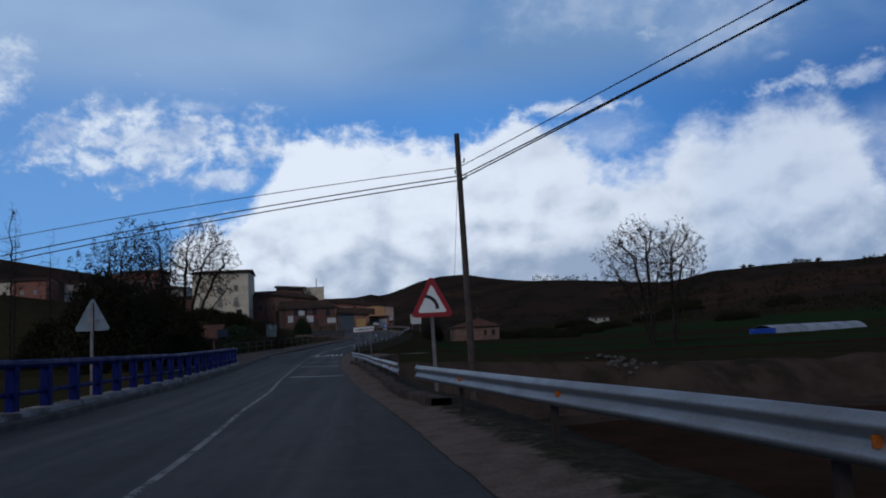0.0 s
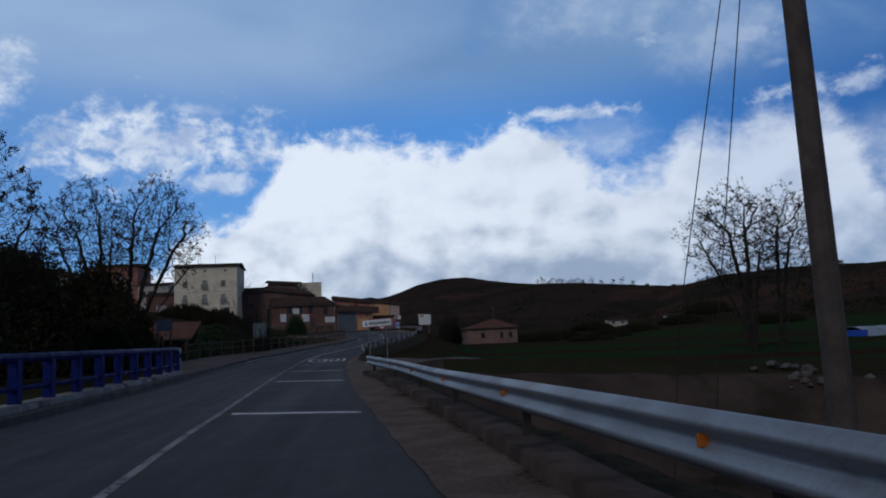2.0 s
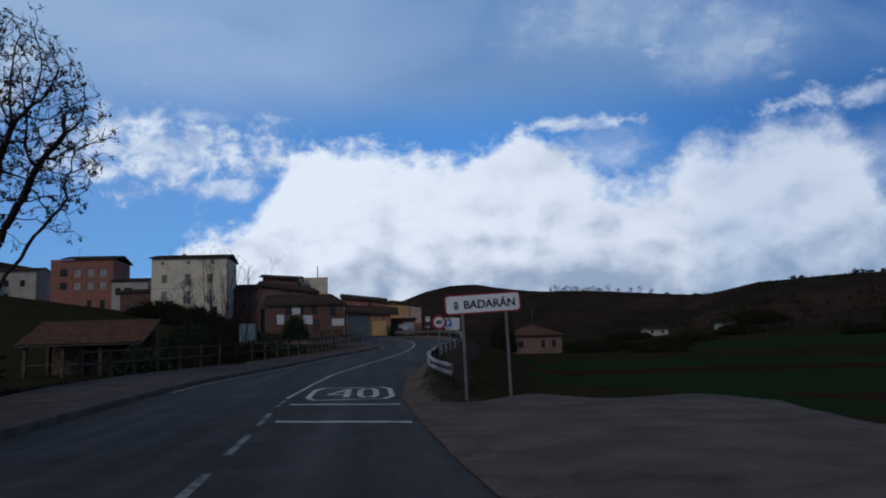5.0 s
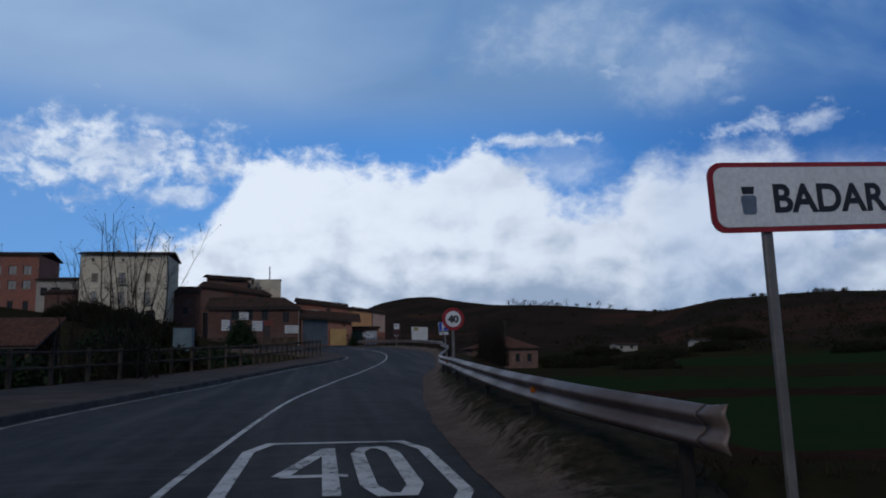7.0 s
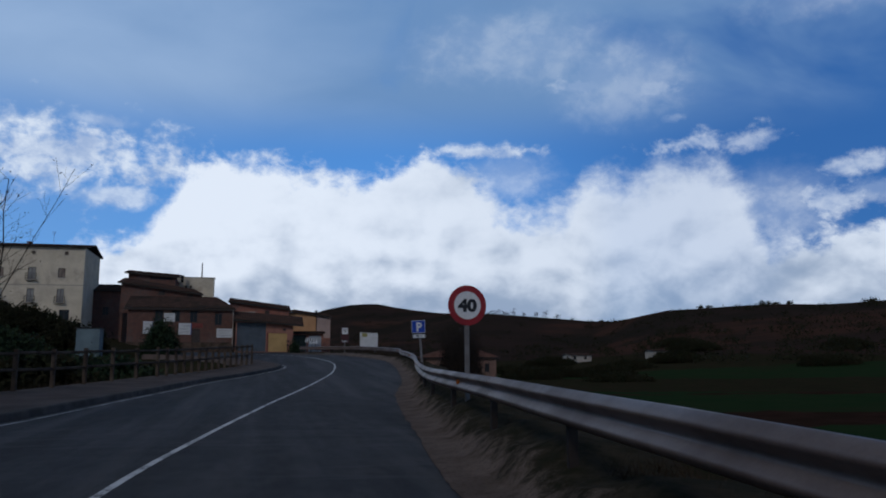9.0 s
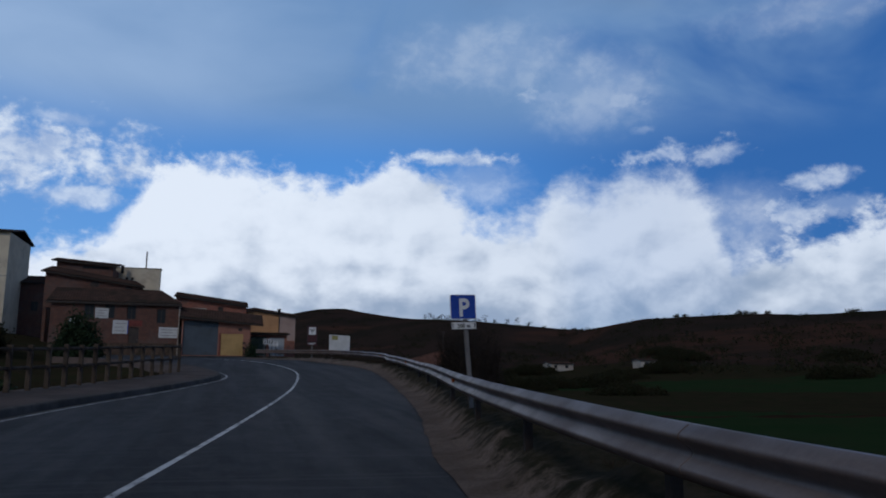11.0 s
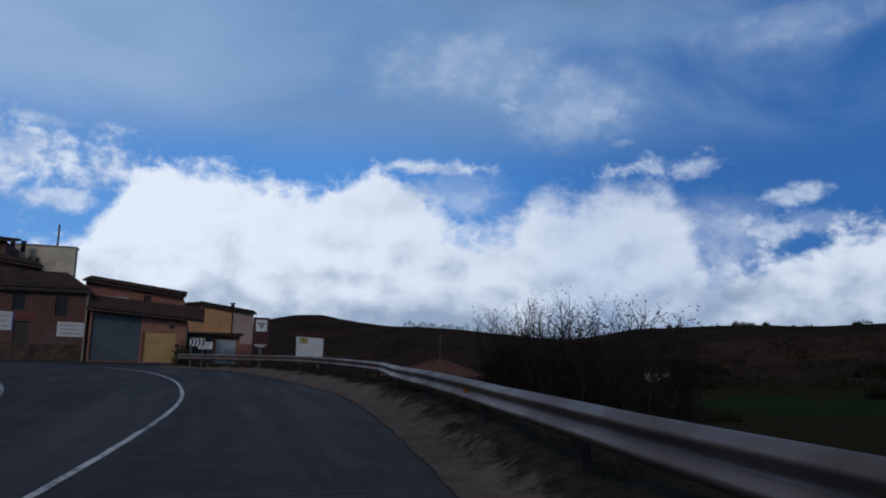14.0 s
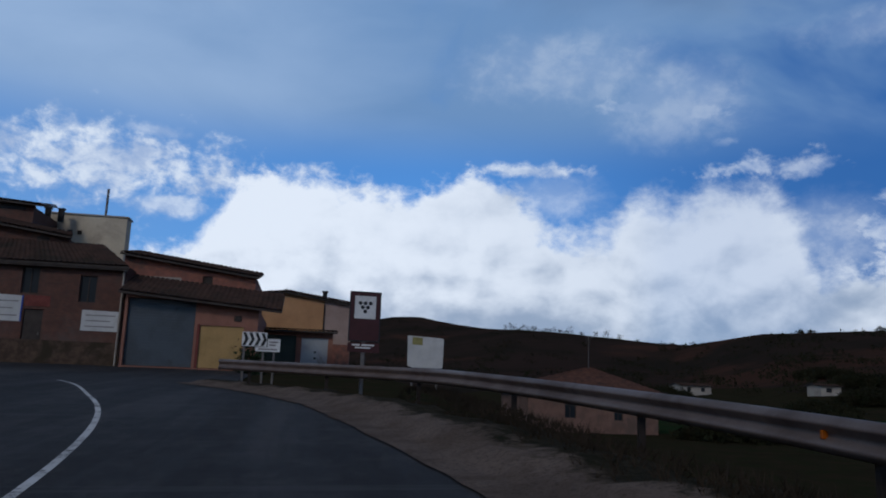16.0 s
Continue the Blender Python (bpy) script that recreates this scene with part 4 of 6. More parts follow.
def kerb_wall(points, label):
    line = smooth_line(points, 1.0)
    side = normals(line)
    rows = []
    for p, q in zip(line, side):
        z = float(road_z(p[1])) - 0.05
        rows.append([(p[0] + q[0] * o, p[1] + q[1] * o, z + h + 0.01 * math.sin(p[1] * 2 + o * 8)) for o, h in ((-0.20, -0.15), (-0.19, 0.17), (-0.16, 0.20), (0.22, 0.20), (0.26, 0.17), (0.28, -1.4))])
    ob = sheet("parapet_kerb", rows, CONCRETE, None, label)
    tagged(ob, kind="structure", category="kerb")


kerb_wall([(1.5, 16.5), (0.82, 22.0), (0.57, 30), (0.22, 38), (-0.18, 43.5), (-0.93, 50.3)], "low stained concrete kerb under the barrier")

# ------------------------------------------------------------------ blue bridge railing


def blue_railing():
    keep = [k for k in ROW if -14 <= LEFT[k][1] <= 58]
    line = np.array([LEFT[k] - n_left[k] * 0.70 for k in keep])
    line = smooth_line(line[::3], 2.0)
    ob = thing("bridge_railing", line[0][0], line[0][1], float(road_z(line[0][1])), "blue painted steel bridge railing on the kerb", "railing")
    ox, oy, oz = line[0][0], line[0][1], float(road_z(line[0][1]))
    def at(p, h):
        lift = float(np.interp(p[1], [10, 25, 58], [0.27, 0.2, 0.1]))
        return (p[0] - ox, p[1] - oy, float(road_z(p[1])) + lift + h - oz)
    rows = []
    for p, q in zip(line, normals(line)):
        z = float(road_z(p[1])) + 0.10
        rows.append([(p[0] + q[0] * o, p[1] + q[1] * o, z + h) for o, h in ((0.36, -0.02), (0.34, 0.10), (0.30, 0.13), (-0.22, 0.14), (-0.26, 0.10), (-0.28, -0.5))])
    tagged(sheet("railing_plinth", rows, PALE_CONCRETE, None, "worn pale concrete plinth under the bridge railing", "structure"), category="kerb")
    for i, p in enumerate(line):
        bm = bmesh.new()
        x, y, z = at(p, 0)
        block(bm, x - 0.10, x + 0.12, y - 0.14, y + 0.14, z - 0.35, z + 1.02, 0.015)
        block(bm, x - 0.13, x + 0.15, y - 0.14, y + 0.14, z - 0.35, z + 0.03, 0.01)
        part("post", bm, BLUE_PAINT, ob)
    for h, r, name in ((1.08, 0.115, "top_rail"), (0.40, 0.06, "lower_rail")):
        tube(name, [at(p, h) for p in line], r, BLUE_PAINT, ob, sides=10)
    # galvanised transition piece at its end
    e = line[-1]
    for h in (1.02, 0.55):
        bm = bmesh.new()
        x, y, z = at(e, h)
        block(bm, x - 0.05, x + 0.10, y - 0.05, y + 0.5, z - 0.14, z + 0.14, 0.04)
        part("end_plate", bm, ZINC, ob, "galvanised end plate of the railing")


blue_railing()

# ------------------------------------------------------------------ road signs


def post_to(sign, x, y, top, z_sign, radius=0.04, lean=0.0, square=True):
    low = float(ground_z(sign.location.x + x, sign.location.y)) - z_sign - 0.2
    bm = bmesh.new()
    block(bm, x - radius, x + radius, y, y + radius * 1.4, low, top, 0.008)
    if lean:
        for v in bm.verts:
            v.co.x += (top - v.co.z) * lean
    return part("post", bm, STEEL, sign)


def bend_sign():
    zc = 2.0
    s = thing("warning_sign", 1.86, 21.45, zc, "red and white triangular bend warning sign", "road sign")
    side, h = 1.10, 0.95
    post_to(s, -0.02, 0.03, 0.2, zc, 0.045, 0.02)
    tri = [(-side / 2 - .03, -0.06), (side / 2 + .03, -0.06), (0, h + 0.13)]
    plate("red_border", rounded(tri, 0.09), 0, 0.012, SIGN_RED, s, "red border plate")
    inner = [(-0.385, 0.055), (0.385, 0.055), (0, 0.80)]
    plate("white_field", rounded(inner, 0.035), -0.005, 0.004, SIGN_WHITE, s, "white reflective field")
    arc, back = [], []
    for k in range(13):
        w = radians(88 - 84 * k / 12)
        cx, cz, r = -0.20, 0.15, 0.335
        arc.append((cx + (r + 0.045) * math.cos(w) , cz + (r + 0.045) * math.sin(w)))
        back.append((cx + (r - 0.045) * math.cos(w), cz + (r - 0.045) * math.sin(w)))
    tail = [(back[-1][0] + 0.0, back[-1][1] - 0.05), (back[-1][0] + 0.05, back[-1][1] - 0.015), (arc[-1][0], arc[-1][1] - 0.05)]
    plate("bend_symbol", arc + tail[::-1] + back[::-1], -0.009, 0.003, SIGN_BLACK, s, "black bent band symbol")
    s.matrix_world = pose(1.86, 21.45, zc - 0.02) @ Matrix.Scale(1.07, 4)
    return s


bend_sign()


def back_sign():
    zc = 1.95
    s = thing("warning_sign", -8.42, 24.8, zc, "triangular warning sign seen from its grey back", "road sign", turn=-6)
    post_to(s, 0.0, -0.06, 1.0, zc, 0.045)
    plate("sign_plate", rounded([(-0.58, 0.12), (0.58, 0.12), (0, 1.18)], 0.07), 0, 0.012, SIGN_BACK, s)
    box("bracket", -0.2, 0.2, -0.03, -0.002, 0.4, 0.45, STEEL, s)


back_sign()


def utility_pole():
    s = thing("utility_pole", 3.82, 28.7, -0.6, "tall dark wooden utility pole", "utility pole")
    tube("pole", [(0.10, 0, -2.6), (0.05, 0, 1.5), (0.0, 0, 5.0), (-0.07, 0, 9.72)], 0.155, POLE_WOOD, s, sides=12, taper=0.66)
    for z, dx in ((8.15, -0.2), (7.95, 0.2), (8.6, 0.16)):
        tube("insulator", [(0, -0.05, z), (dx, -0.05, z), (dx, -0.05, z + 0.14)], 0.035, SIGN_BACK, s)
    box("bracket", -0.13, 0.11, -0.18, 0.16, 7.9, 7.96, STEEL, s)


utility_pole()


def cable(points_z, start, azimuth, length, drop, radius, label):
    """A hanging cable from start, its far end drop metres lower, with sag."""
    a = radians(azimuth)
    pts = []
    for k in range(25):
        s = length * k / 24
        sag = points_z * s + drop * s * s
        pts.append((s * math.sin(a), s * math.cos(a), sag))
    ob = thing("overhead_cable", *start, label, "cable", "overhead cables")
    tube("strand", pts, radius, CABLE, ob, sides=5)


cable(-0.060, (3.72, 28.66, 7.45), -74, 46, -0.0014, 0.024, "black overhead cable slung from a wooden pole")
cable(-0.068, (3.72, 28.66, 7.28), -75, 46, -0.0015, 0.024, "black overhead cable slung from a wooden pole")
cable(-0.040, (3.70, 28.66, 7.78), -74, 46, -0.0014, 0.016, "thin black overhead cable slung from a pole")
cable(-0.035, (3.80, 28.60, 7.42), 166, 50, 0.0002, 0.024, "black overhead cable running over the verge")
cable(-0.036, (3.80, 28.60, 7.30), 167, 50, 0.0002, 0.024, "black overhead cable running over the verge")
cable(-0.030, (3.80, 28.60, 7.80), 165, 50, 0.0002, 0.016, "thin black overhead cable over the verge")
for x, z in ((3.55, 7.9), (4.15, 7.6)):
    ob = thing("stay_wire", 3.76, 28.9, z, "thin steel stay wire of the pole", "cable", "overhead cables")
    tube("strand", [(0, 0, 0), (x - 3.76, 3.0, 1.2 - z), (1.15 * (x - 3.76), 3.9, -2.4 - z)], 0.008, CABLE, ob, sides=5)


def town_sign():
    zc = 2.24
    s = thing("town_sign", -0.22, 69.0, zc, "white town name sign with a red border on two posts", "road sign", turn=3)
    w, h = 1.88, 0.48
    plate("red_border", rounded([(-w / 2, 0), (w / 2, 0), (w / 2, h), (-w / 2, h)], 0.10), 0, 0.02, SIGN_RED, s, "dark red border plate")
    plate("white_field", rounded([(-w / 2 + .035, .035), (w / 2 - .035, .035), (w / 2 - .035, h - .035), (-w / 2 + .035, h - .035)], 0.075), -0.006, 0.005, SIGN_WHITE, s, "white reflective field")
    lettering("BADARÁN", 0.165, -0.010, 0.135, 0.27, SIGN_BLACK, s, 0.007, wide=1.02)
    plate("crest", rounded([(-0.71, 0.12), (-0.61, 0.12), (-0.60, 0.25), (-0.72, 0.25)], 0.02), -0.010, 0.003, SIGN_BACK, s, "small grey-blue coat of arms")
    plate("crown", [(-0.70, 0.26), (-0.62, 0.26), (-0.61, 0.31), (-0.71, 0.31)], -0.010, 0.003, SIGN_BLACK, s)
    for x in (-0.52, 0.56):
        post_to(s, x, 0.024, 0.35, zc, 0.034, 0.02)
    for v in [o for o in s.children if o.type == "MESH"]:
        if not v.name.startswith("post"):
            v.matrix_basis = pose(0, 0, 0, 0, -2.6, 0)


town_sign()


def speed_sign():
    zc = 2.82
    s = thing("speed_limit_sign", 0.54, 88.9, zc, "round white 40 speed limit sign with red ring", "road sign", turn=4)
    post_to(s, 0.0, 0.02, 0.1, zc, 0.04)
    plate("red_ring", disc(0, 0, 0.37), 0, 0.012, SIGN_RED, s, "red ring plate")
    plate("white_field", disc(0, 0, 0.258), -0.005, 0.004, SIGN_WHITE, s, "white reflective field")
    lettering("40", 0.0, -0.009, -0.105, 0.30, SIGN_BLACK, s, 0.016, wide=1.15)


speed_sign()


def parking_sign():
    zc = 2.99
    s = thing("parking_sign", 2.50, 103.1, zc, "blue parking sign with a distance plate below", "road sign", turn=5)
    w, h = 0.53, 0.475
    post_to(s, 0.04, 0.02, 0.3, zc, 0.04, 0.035)
    plate("white_edge", rounded([(-w / 2, 0), (w / 2, 0), (w / 2, h), (-w / 2, h)], 0.03), 0, 0.012, SIGN_WHITE, s, "thin white edge")
    plate("blue_field", rounded([(-w / 2 + .014, .014), (w / 2 - .014, .014), (w / 2 - .014, h - .014), (-w / 2 + .014, h - .014)], 0.025), -0.005, 0.004, SIGN_BLUE, s, "blue reflective field")
    lettering("P", 0.01, -0.009, 0.065, 0.47, SIGN_WHITE, s, 0.014, wide=0.92)
    plate("black_edge", [(-w / 2, -0.200), (w / 2, -0.200), (w / 2, -0.045), (-w / 2, -0.045)], 0, 0.012, SIGN_BLACK, s, "black edge of the lower plate")
    plate("distance_plate", [(-w / 2 + .014, -0.186), (w / 2 - .014, -0.186), (w / 2 - .014, -0.059), (-w / 2 + .014, -0.059)], -0.004, 0.003, SIGN_WHITE, s, "white distance plate")
    lettering("500 m", 0.0, -0.008, -0.160, 0.105, SIGN_BLACK, s, 0.003)
    for x in (-0.225, 0.225):
        plate("arrow", [(x - 0.008, -0.165), (x + 0.008, -0.165), (x + 0.008, -0.105), (x + 0.024, -0.105), (x, -0.07), (x - 0.024, -0.105), (x - 0.008, -0.105)], -0.007, 0.003, SIGN_BLACK, s, "small black arrow")
    s.matrix_world = pose(2.52, 103.2, zc + 0.06, 0, -2.6, 5) @ Matrix.Scale(0.97, 4)


parking_sign()


def wine_sign():
    zc = 4.83
    s = thing("route_sign", 4.94, 152.2, zc, "brown tourist route sign with a grape emblem", "road sign", turn=2)
    w, h = 0.83, 1.32
    post_to(s, 0.0, 0.03, 0.5, zc, 0.05)
    plate("dark_edge", [(-w / 2, 0), (w / 2, 0), (w / 2, h), (-w / 2, h)], 0, 0.03, SIGN_BLACK, s, "dark edge of the panel")
    plate("brown_field", [(-w / 2 + .03, .03), (w / 2 - .03, .03), (w / 2 - .03, h - .03), (-w / 2 + .03, h - .03)], -0.005, 0.004, SIGN_BROWN, s, "wine-brown panel")
    plate("white_square", [(-0.28, 0.60), (0.28, 0.60), (0.28, 1.20), (-0.28, 1.20)], -0.010, 0.004, SIGN_WHITE, s, "white emblem square")
    for x, z in ((-0.135, 1.01), (0.0, 1.01), (0.135, 1.01), (-0.067, 0.90), (0.067, 0.90), (0.0, 0.79)):
        plate("grape_dot", disc(x, z, 0.052, 14), -0.014, 0.003, SIGN_BLACK, s, "black round grape")
    plate("lower_plate", [(-w / 2, -0.28), (w / 2, -0.28), (w / 2, -0.03), (-w / 2, -0.03)], 0, 0.02, SIGN_BROWN, s, "narrow brown plate")
    for x0, x1, z in ((-0.30, -0.1, -0.11), (-0.05, 0.28, -0.11), (-0.22, 0.18, -0.18)):
        plate("text_bar", [(x0, z), (x1, z), (x1, z + 0.04), (x0, z + 0.04)], -0.004, 0.003, SIGN_WHITE, s)


wine_sign()


def chevron_sign():
    zc = 4.85
    s = thing("chevron_sign", 1.40, 158.0, zc, "black and white chevron board beside a white plate", "road sign")
    for x in (0.08, 0.70, 1.05):
        post_to(s, x, 0.03, 0.3, zc, 0.035)
    w, h = 0.80, 0.46
    plate("board", [(0, 0), (w, 0), (w, h), (0, h)], 0, 0.02, SIGN_WHITE, s, "white board")
    for k in range(4):
        x = 0.02 + k * 0.195
        plate("chevron", [(x, 0.02), (x + 0.10, 0.02), (x + 0.19, 0.23), (x + 0.10, 0.44), (x, 0.44), (x + 0.09, 0.23)], -0.004, 0.003, SIGN_BLACK, s, "black chevron")
    plate("direction_plate", [(0.45, -0.16), (1.24, -0.16), (1.24, 0.26), (0.83, 0.26), (0.83, -0.02), (0.45, -0.02)], -0.001, 0.018, SIGN_WHITE, s, "white direction plate")
    for x0, x1, z in ((0.88, 1.18, 0.13), (0.88, 1.10, 0.03), (0.55, 1.15, -0.11)):
        plate("text_bar", [(x0, z), (x1, z), (x1, z + 0.05), (x0, z + 0.05)], -0.005, 0.003, TEXT_GREY, s)


chevron_sign()


def hoarding():
    z0 = 5.15
    low = float(ground_z(12, 187)) - z0
    s = thing("advertising_board", 12.05, 187.0, z0, "blank weathered white hoarding with a faded sticker", "hoarding", turn=-3)
    plate("panel", rounded([(-1.25, 0.12), (-0.9, 0.0), (1.2, 0.0), (1.3, 0.1), (1.33, 2.1), (1.2, 2.16), (-1.3, 2.28)], 0.05), 0, 0.05, BOARD, s, "white board with worn edges")
    plate("sticker", [(-0.95, 1.65), (-0.2, 1.60), (-0.2, 2.14), (-0.95, 2.19)], -0.004, 0.003, STICKER, s, "faded olive sticker")
    for x in (-0.9, 0.9):
        box("leg", x - 0.06, x + 0.06, 0.052, 0.16, low - 0.2, 1.9, STEEL, s)


hoarding()


def info_panel():
    z0 = float(ground_z(-11.2, 62)) - 0.02
    s = thing("notice_board", -11.25, 62.0, z0, "small dull blue-grey notice board on two posts", "notice board", turn=6)
    plate("panel", rounded([(-0.40, 2.35), (0.40, 2.35), (0.40, 2.95), (-0.40, 2.95)], 0.03), 0, 0.03, DULL_BLUE, s, "dull blue-grey panel")
    for x in (-0.3, 0.3):
        box("post", x - 0.04, x + 0.04, 0.032, 0.11, -0.15, 2.9, POST_STEEL, s)


info_panel()

# ------------------------------------------------------------------ buildings


def wall(name, x0, x1, z0, z1, y, thick, holes, material, parent, label=""):
    """A wall that faces -y, with openings (x0, x1, z0, z1) cut through."""
    xs = sorted({x0, x1, *[min(max(h[k], x0), x1) for h in holes for k in (0, 1)]})
    zs = sorted({z0, z1, *[min(max(h[k], z0), z1) for h in holes for k in (2, 3)]})
    bm = bmesh.new()
    cell = {}
    solid = lambda i, j: 0 <= i < len(xs) - 1 and 0 <= j < len(zs) - 1 and not any(h[0] - 1e-6 <= xs[i] and xs[i + 1] <= h[1] + 1e-6 and h[2] - 1e-6 <= zs[j] and zs[j + 1] <= h[3] + 1e-6 for h in holes)
    def vert(i, j, b):
        if (i, j, b) not in cell:
            cell[i, j, b] = bm.verts.new((xs[i], y + thick * b, zs[j]))
        return cell[i, j, b]
    for i in range(len(xs) - 1):
        for j in range(len(zs) - 1):
            if not solid(i, j):
                continue
            bm.faces.new([vert(*q, 0) for q in ((i, j), (i + 1, j), (i + 1, j + 1), (i, j + 1))])
            bm.faces.new([vert(*q, 1) for q in ((i, j + 1), (i + 1, j + 1), (i + 1, j), (i, j))])
            for (di, dj), (a, b) in (((-1, 0), ((i, j + 1), (i, j))), ((1, 0), ((i + 1, j), (i + 1, j + 1))), ((0, -1), ((i, j), (i + 1, j))), ((0, 1), ((i + 1, j + 1), (i, j + 1)))):
                if not solid(i + di, j + dj):
                    bm.faces.new([vert(*b, 0), vert(*a, 0), vert(*a, 1), vert(*b, 1)])
    return part(name, bm, material, parent, label)


def shell(parent, x0, x1, depth, z1, material, holes=(), z0=-1.5, top_back=None):
    """Front wall with openings, two sides and a back; the front face at y = 0."""
    t = 0.3
    wall("front_wall", x0, x1, z0, z1, 0, t, list(holes), material, parent)
    zb = z1 if top_back is None else top_back
    for name, a, b in (("side_wall", x0, x0 + t), ("side_wall", x1 - t, x1)):
        bm = bmesh.new()
        v = [bm.verts.new(q) for q in ((a, t, z0), (b, t, z0), (b, depth, z0), (a, depth, z0), (a, t, z1), (b, t, z1), (b, depth, zb), (a, depth, zb))]
        for q in ((0, 3, 2, 1), (4, 5, 6, 7), (0, 1, 5, 4), (1, 2, 6, 5), (2, 3, 7, 6), (3, 0, 4, 7)):
            bm.faces.new([v[i] for i in q])
        part(name, bm, material, parent)
    box("back_wall", x0 + t, x1 - t, depth - t, depth, z0, zb, material, parent)


def window(parent, x0, x1, z0, z1, pane=None, name="window", bars=True, sill=None):
    w = box(name, x0, x1, 0.13, 0.20, z0, z0 + 0.06, DARK_WOOD, parent)
    bm = bmesh.new()
    f = 0.07
    block(bm, x0, x0 + f, 0.12, 0.19, z0 + 0.06, z1)
    block(bm, x1 - f, x1, 0.12, 0.19, z0 + 0.06, z1)
    block(bm, x0 + f, x1 - f, 0.12, 0.19, z1 - f, z1)
    if bars:
        m = (x0 + x1) / 2
        block(bm, m - 0.03, m + 0.03, 0.125, 0.185, z0 + 0.06, z1 - f)
    part("window_frame", bm, DARK_WOOD, w)
    box("pane", x0 + 0.01, x1 - 0.01, 0.155, 0.165, z0 + 0.01, z1 - 0.01, pane or WINDOW_GLASS, w)
    if sill:
        box("window_sill", x0 - 0.08, x1 + 0.08, -0.07, 0.12, z0 - 0.07, z0 - 0.004, sill, w)
    return w


def tiled_roof(name, parent, x0, x1, y0, z0, y1, z1, material, gap=0.28, thick=0.12, label="", skew=0.0, trim=0.0):
    """A roof slope of rows of half-round tiles from the eave (y0, z0) up to (y1, z1)."""
    n = max(3, int((x1 - x0) / gap))
    courses = max(2, int(math.hypot(y1 - y0, z1 - z0) / 0.45))
    xs, rise = [], []
    for i in range(n):
        for f, h in ((0.0, 0.0), (0.18, 0.055), (0.5, 0.085), (0.82, 0.055)):
            xs.append(x0 + (x1 - x0) * (i + f) / n)
            rise.append(h)
    xs.append(x1)
    rise.append(0.0)
    rng = np.random.RandomState(int(abs(x0 * 13 + z1 * 7)) % 9999)
    rows = []
    for c in range(courses):
        for e, lift in ((0.0, 0.035), (1.0, 0.0)):
            s = (c + e * 0.999) / courses
            wob = rng.normal(0, 0.012, len(xs))
            cut = 1 - trim * s / (x1 - x0)
            rows.append([(x0 + (x - x0) * cut, y0 + (y1 - y0) * s, z0 + (z1 - z0) * s + h + lift + w + skew * (x - x0)) for x, h, w in zip(xs, rise, wob)])
    ob = sheet(name, rows, material, parent, label)
    slab = bmesh.new()
    v = [slab.verts.new(q) for q in ((x0, y0 + .01, z0 - thick), (x1, y0 + .01, z0 - thick + skew * (x1 - x0)), (x1 - trim, y1, z1 - thick + skew * (x1 - x0)), (x0, y1, z1 - thick), (x0, y0 + .01, z0 - 0.005), (x1, y0 + .01, z0 - .005 + skew * (x1 - x0)), (x1 - trim, y1, z1 - .005 + skew * (x1 - x0)), (x0, y1, z1 - .005))]
    for q in ((0, 3, 2, 1), (4, 5, 6, 7), (0, 1, 5, 4), (1, 2, 6, 5), (2, 3, 7, 6), (3, 0, 4, 7)):
        slab.faces.new([v[i] for i in q])
    part("roof_deck", slab, DARK_WOOD, ob)
    return ob


def balcony(parent, xc, z, w=1.5):
    b = box("balcony", xc - w / 2, xc + w / 2, -0.55, -0.004, z - 0.12, z, PALE_PLASTER, parent, "narrow balcony with iron rail")
    seg = []
    for k in range(13):
        x = xc - w / 2 + 0.04 + (w - 0.08) * k / 12
        seg.append(((x, -0.52, z), (x, -0.52, z + 0.95), 0.014, 0.014))
    for y in (-0.35, -0.18):
        for x in (xc - w / 2 + 0.04, xc + w / 2 - 0.04):
            seg.append(((x, y, z), (x, y, z + 0.95), 0.014, 0.014))
    for x in (xc - w / 2 + 0.04, xc + w / 2 - 0.04):
        seg.append(((x, -0.52, z + 0.95), (x, 0.0, z + 0.95), 0.022, 0.022))
    seg.append(((xc - w / 2 + 0.04, -0.52, z + 0.95), (xc + w / 2 - 0.04, -0.52, z + 0.95), 0.022, 0.022))
    verts, faces = tubes(seg, 5)
    raw("iron_rail", verts, faces, IRON, b, "black iron balcony rail")


def antenna(parent, x, y, z, h):
    seg = [((x, y, z), (x, y, z + h), 0.03, 0.02)]
    for k in range(4):
        zz = z + h - 0.1 - 0.16 * k
        seg.append(((x - 0.35 + 0.05 * k, y, zz), (x + 0.35 - 0.05 * k, y, zz), 0.012, 0.012))
    verts, faces = tubes(seg, 5)
    raw("antenna", verts, faces, STEEL, parent, "thin television aerial")


def chimney(parent, x, y, z, h, w=0.45, material=None):
    bm = bmesh.new()
    block(bm, x - w / 2, x + w / 2, y - w / 2, y + w / 2, z - 0.6, z + h, 0.02)
    block(bm, x - w / 2 - 0.07, x + w / 2 + 0.07, y - w / 2 - 0.07, y + w / 2 + 0.07, z + h + 0.003, z + h + 0.09, 0.01)
    part("chimney", bm, material or BRICK_DARK, parent, "plain brick chimney")


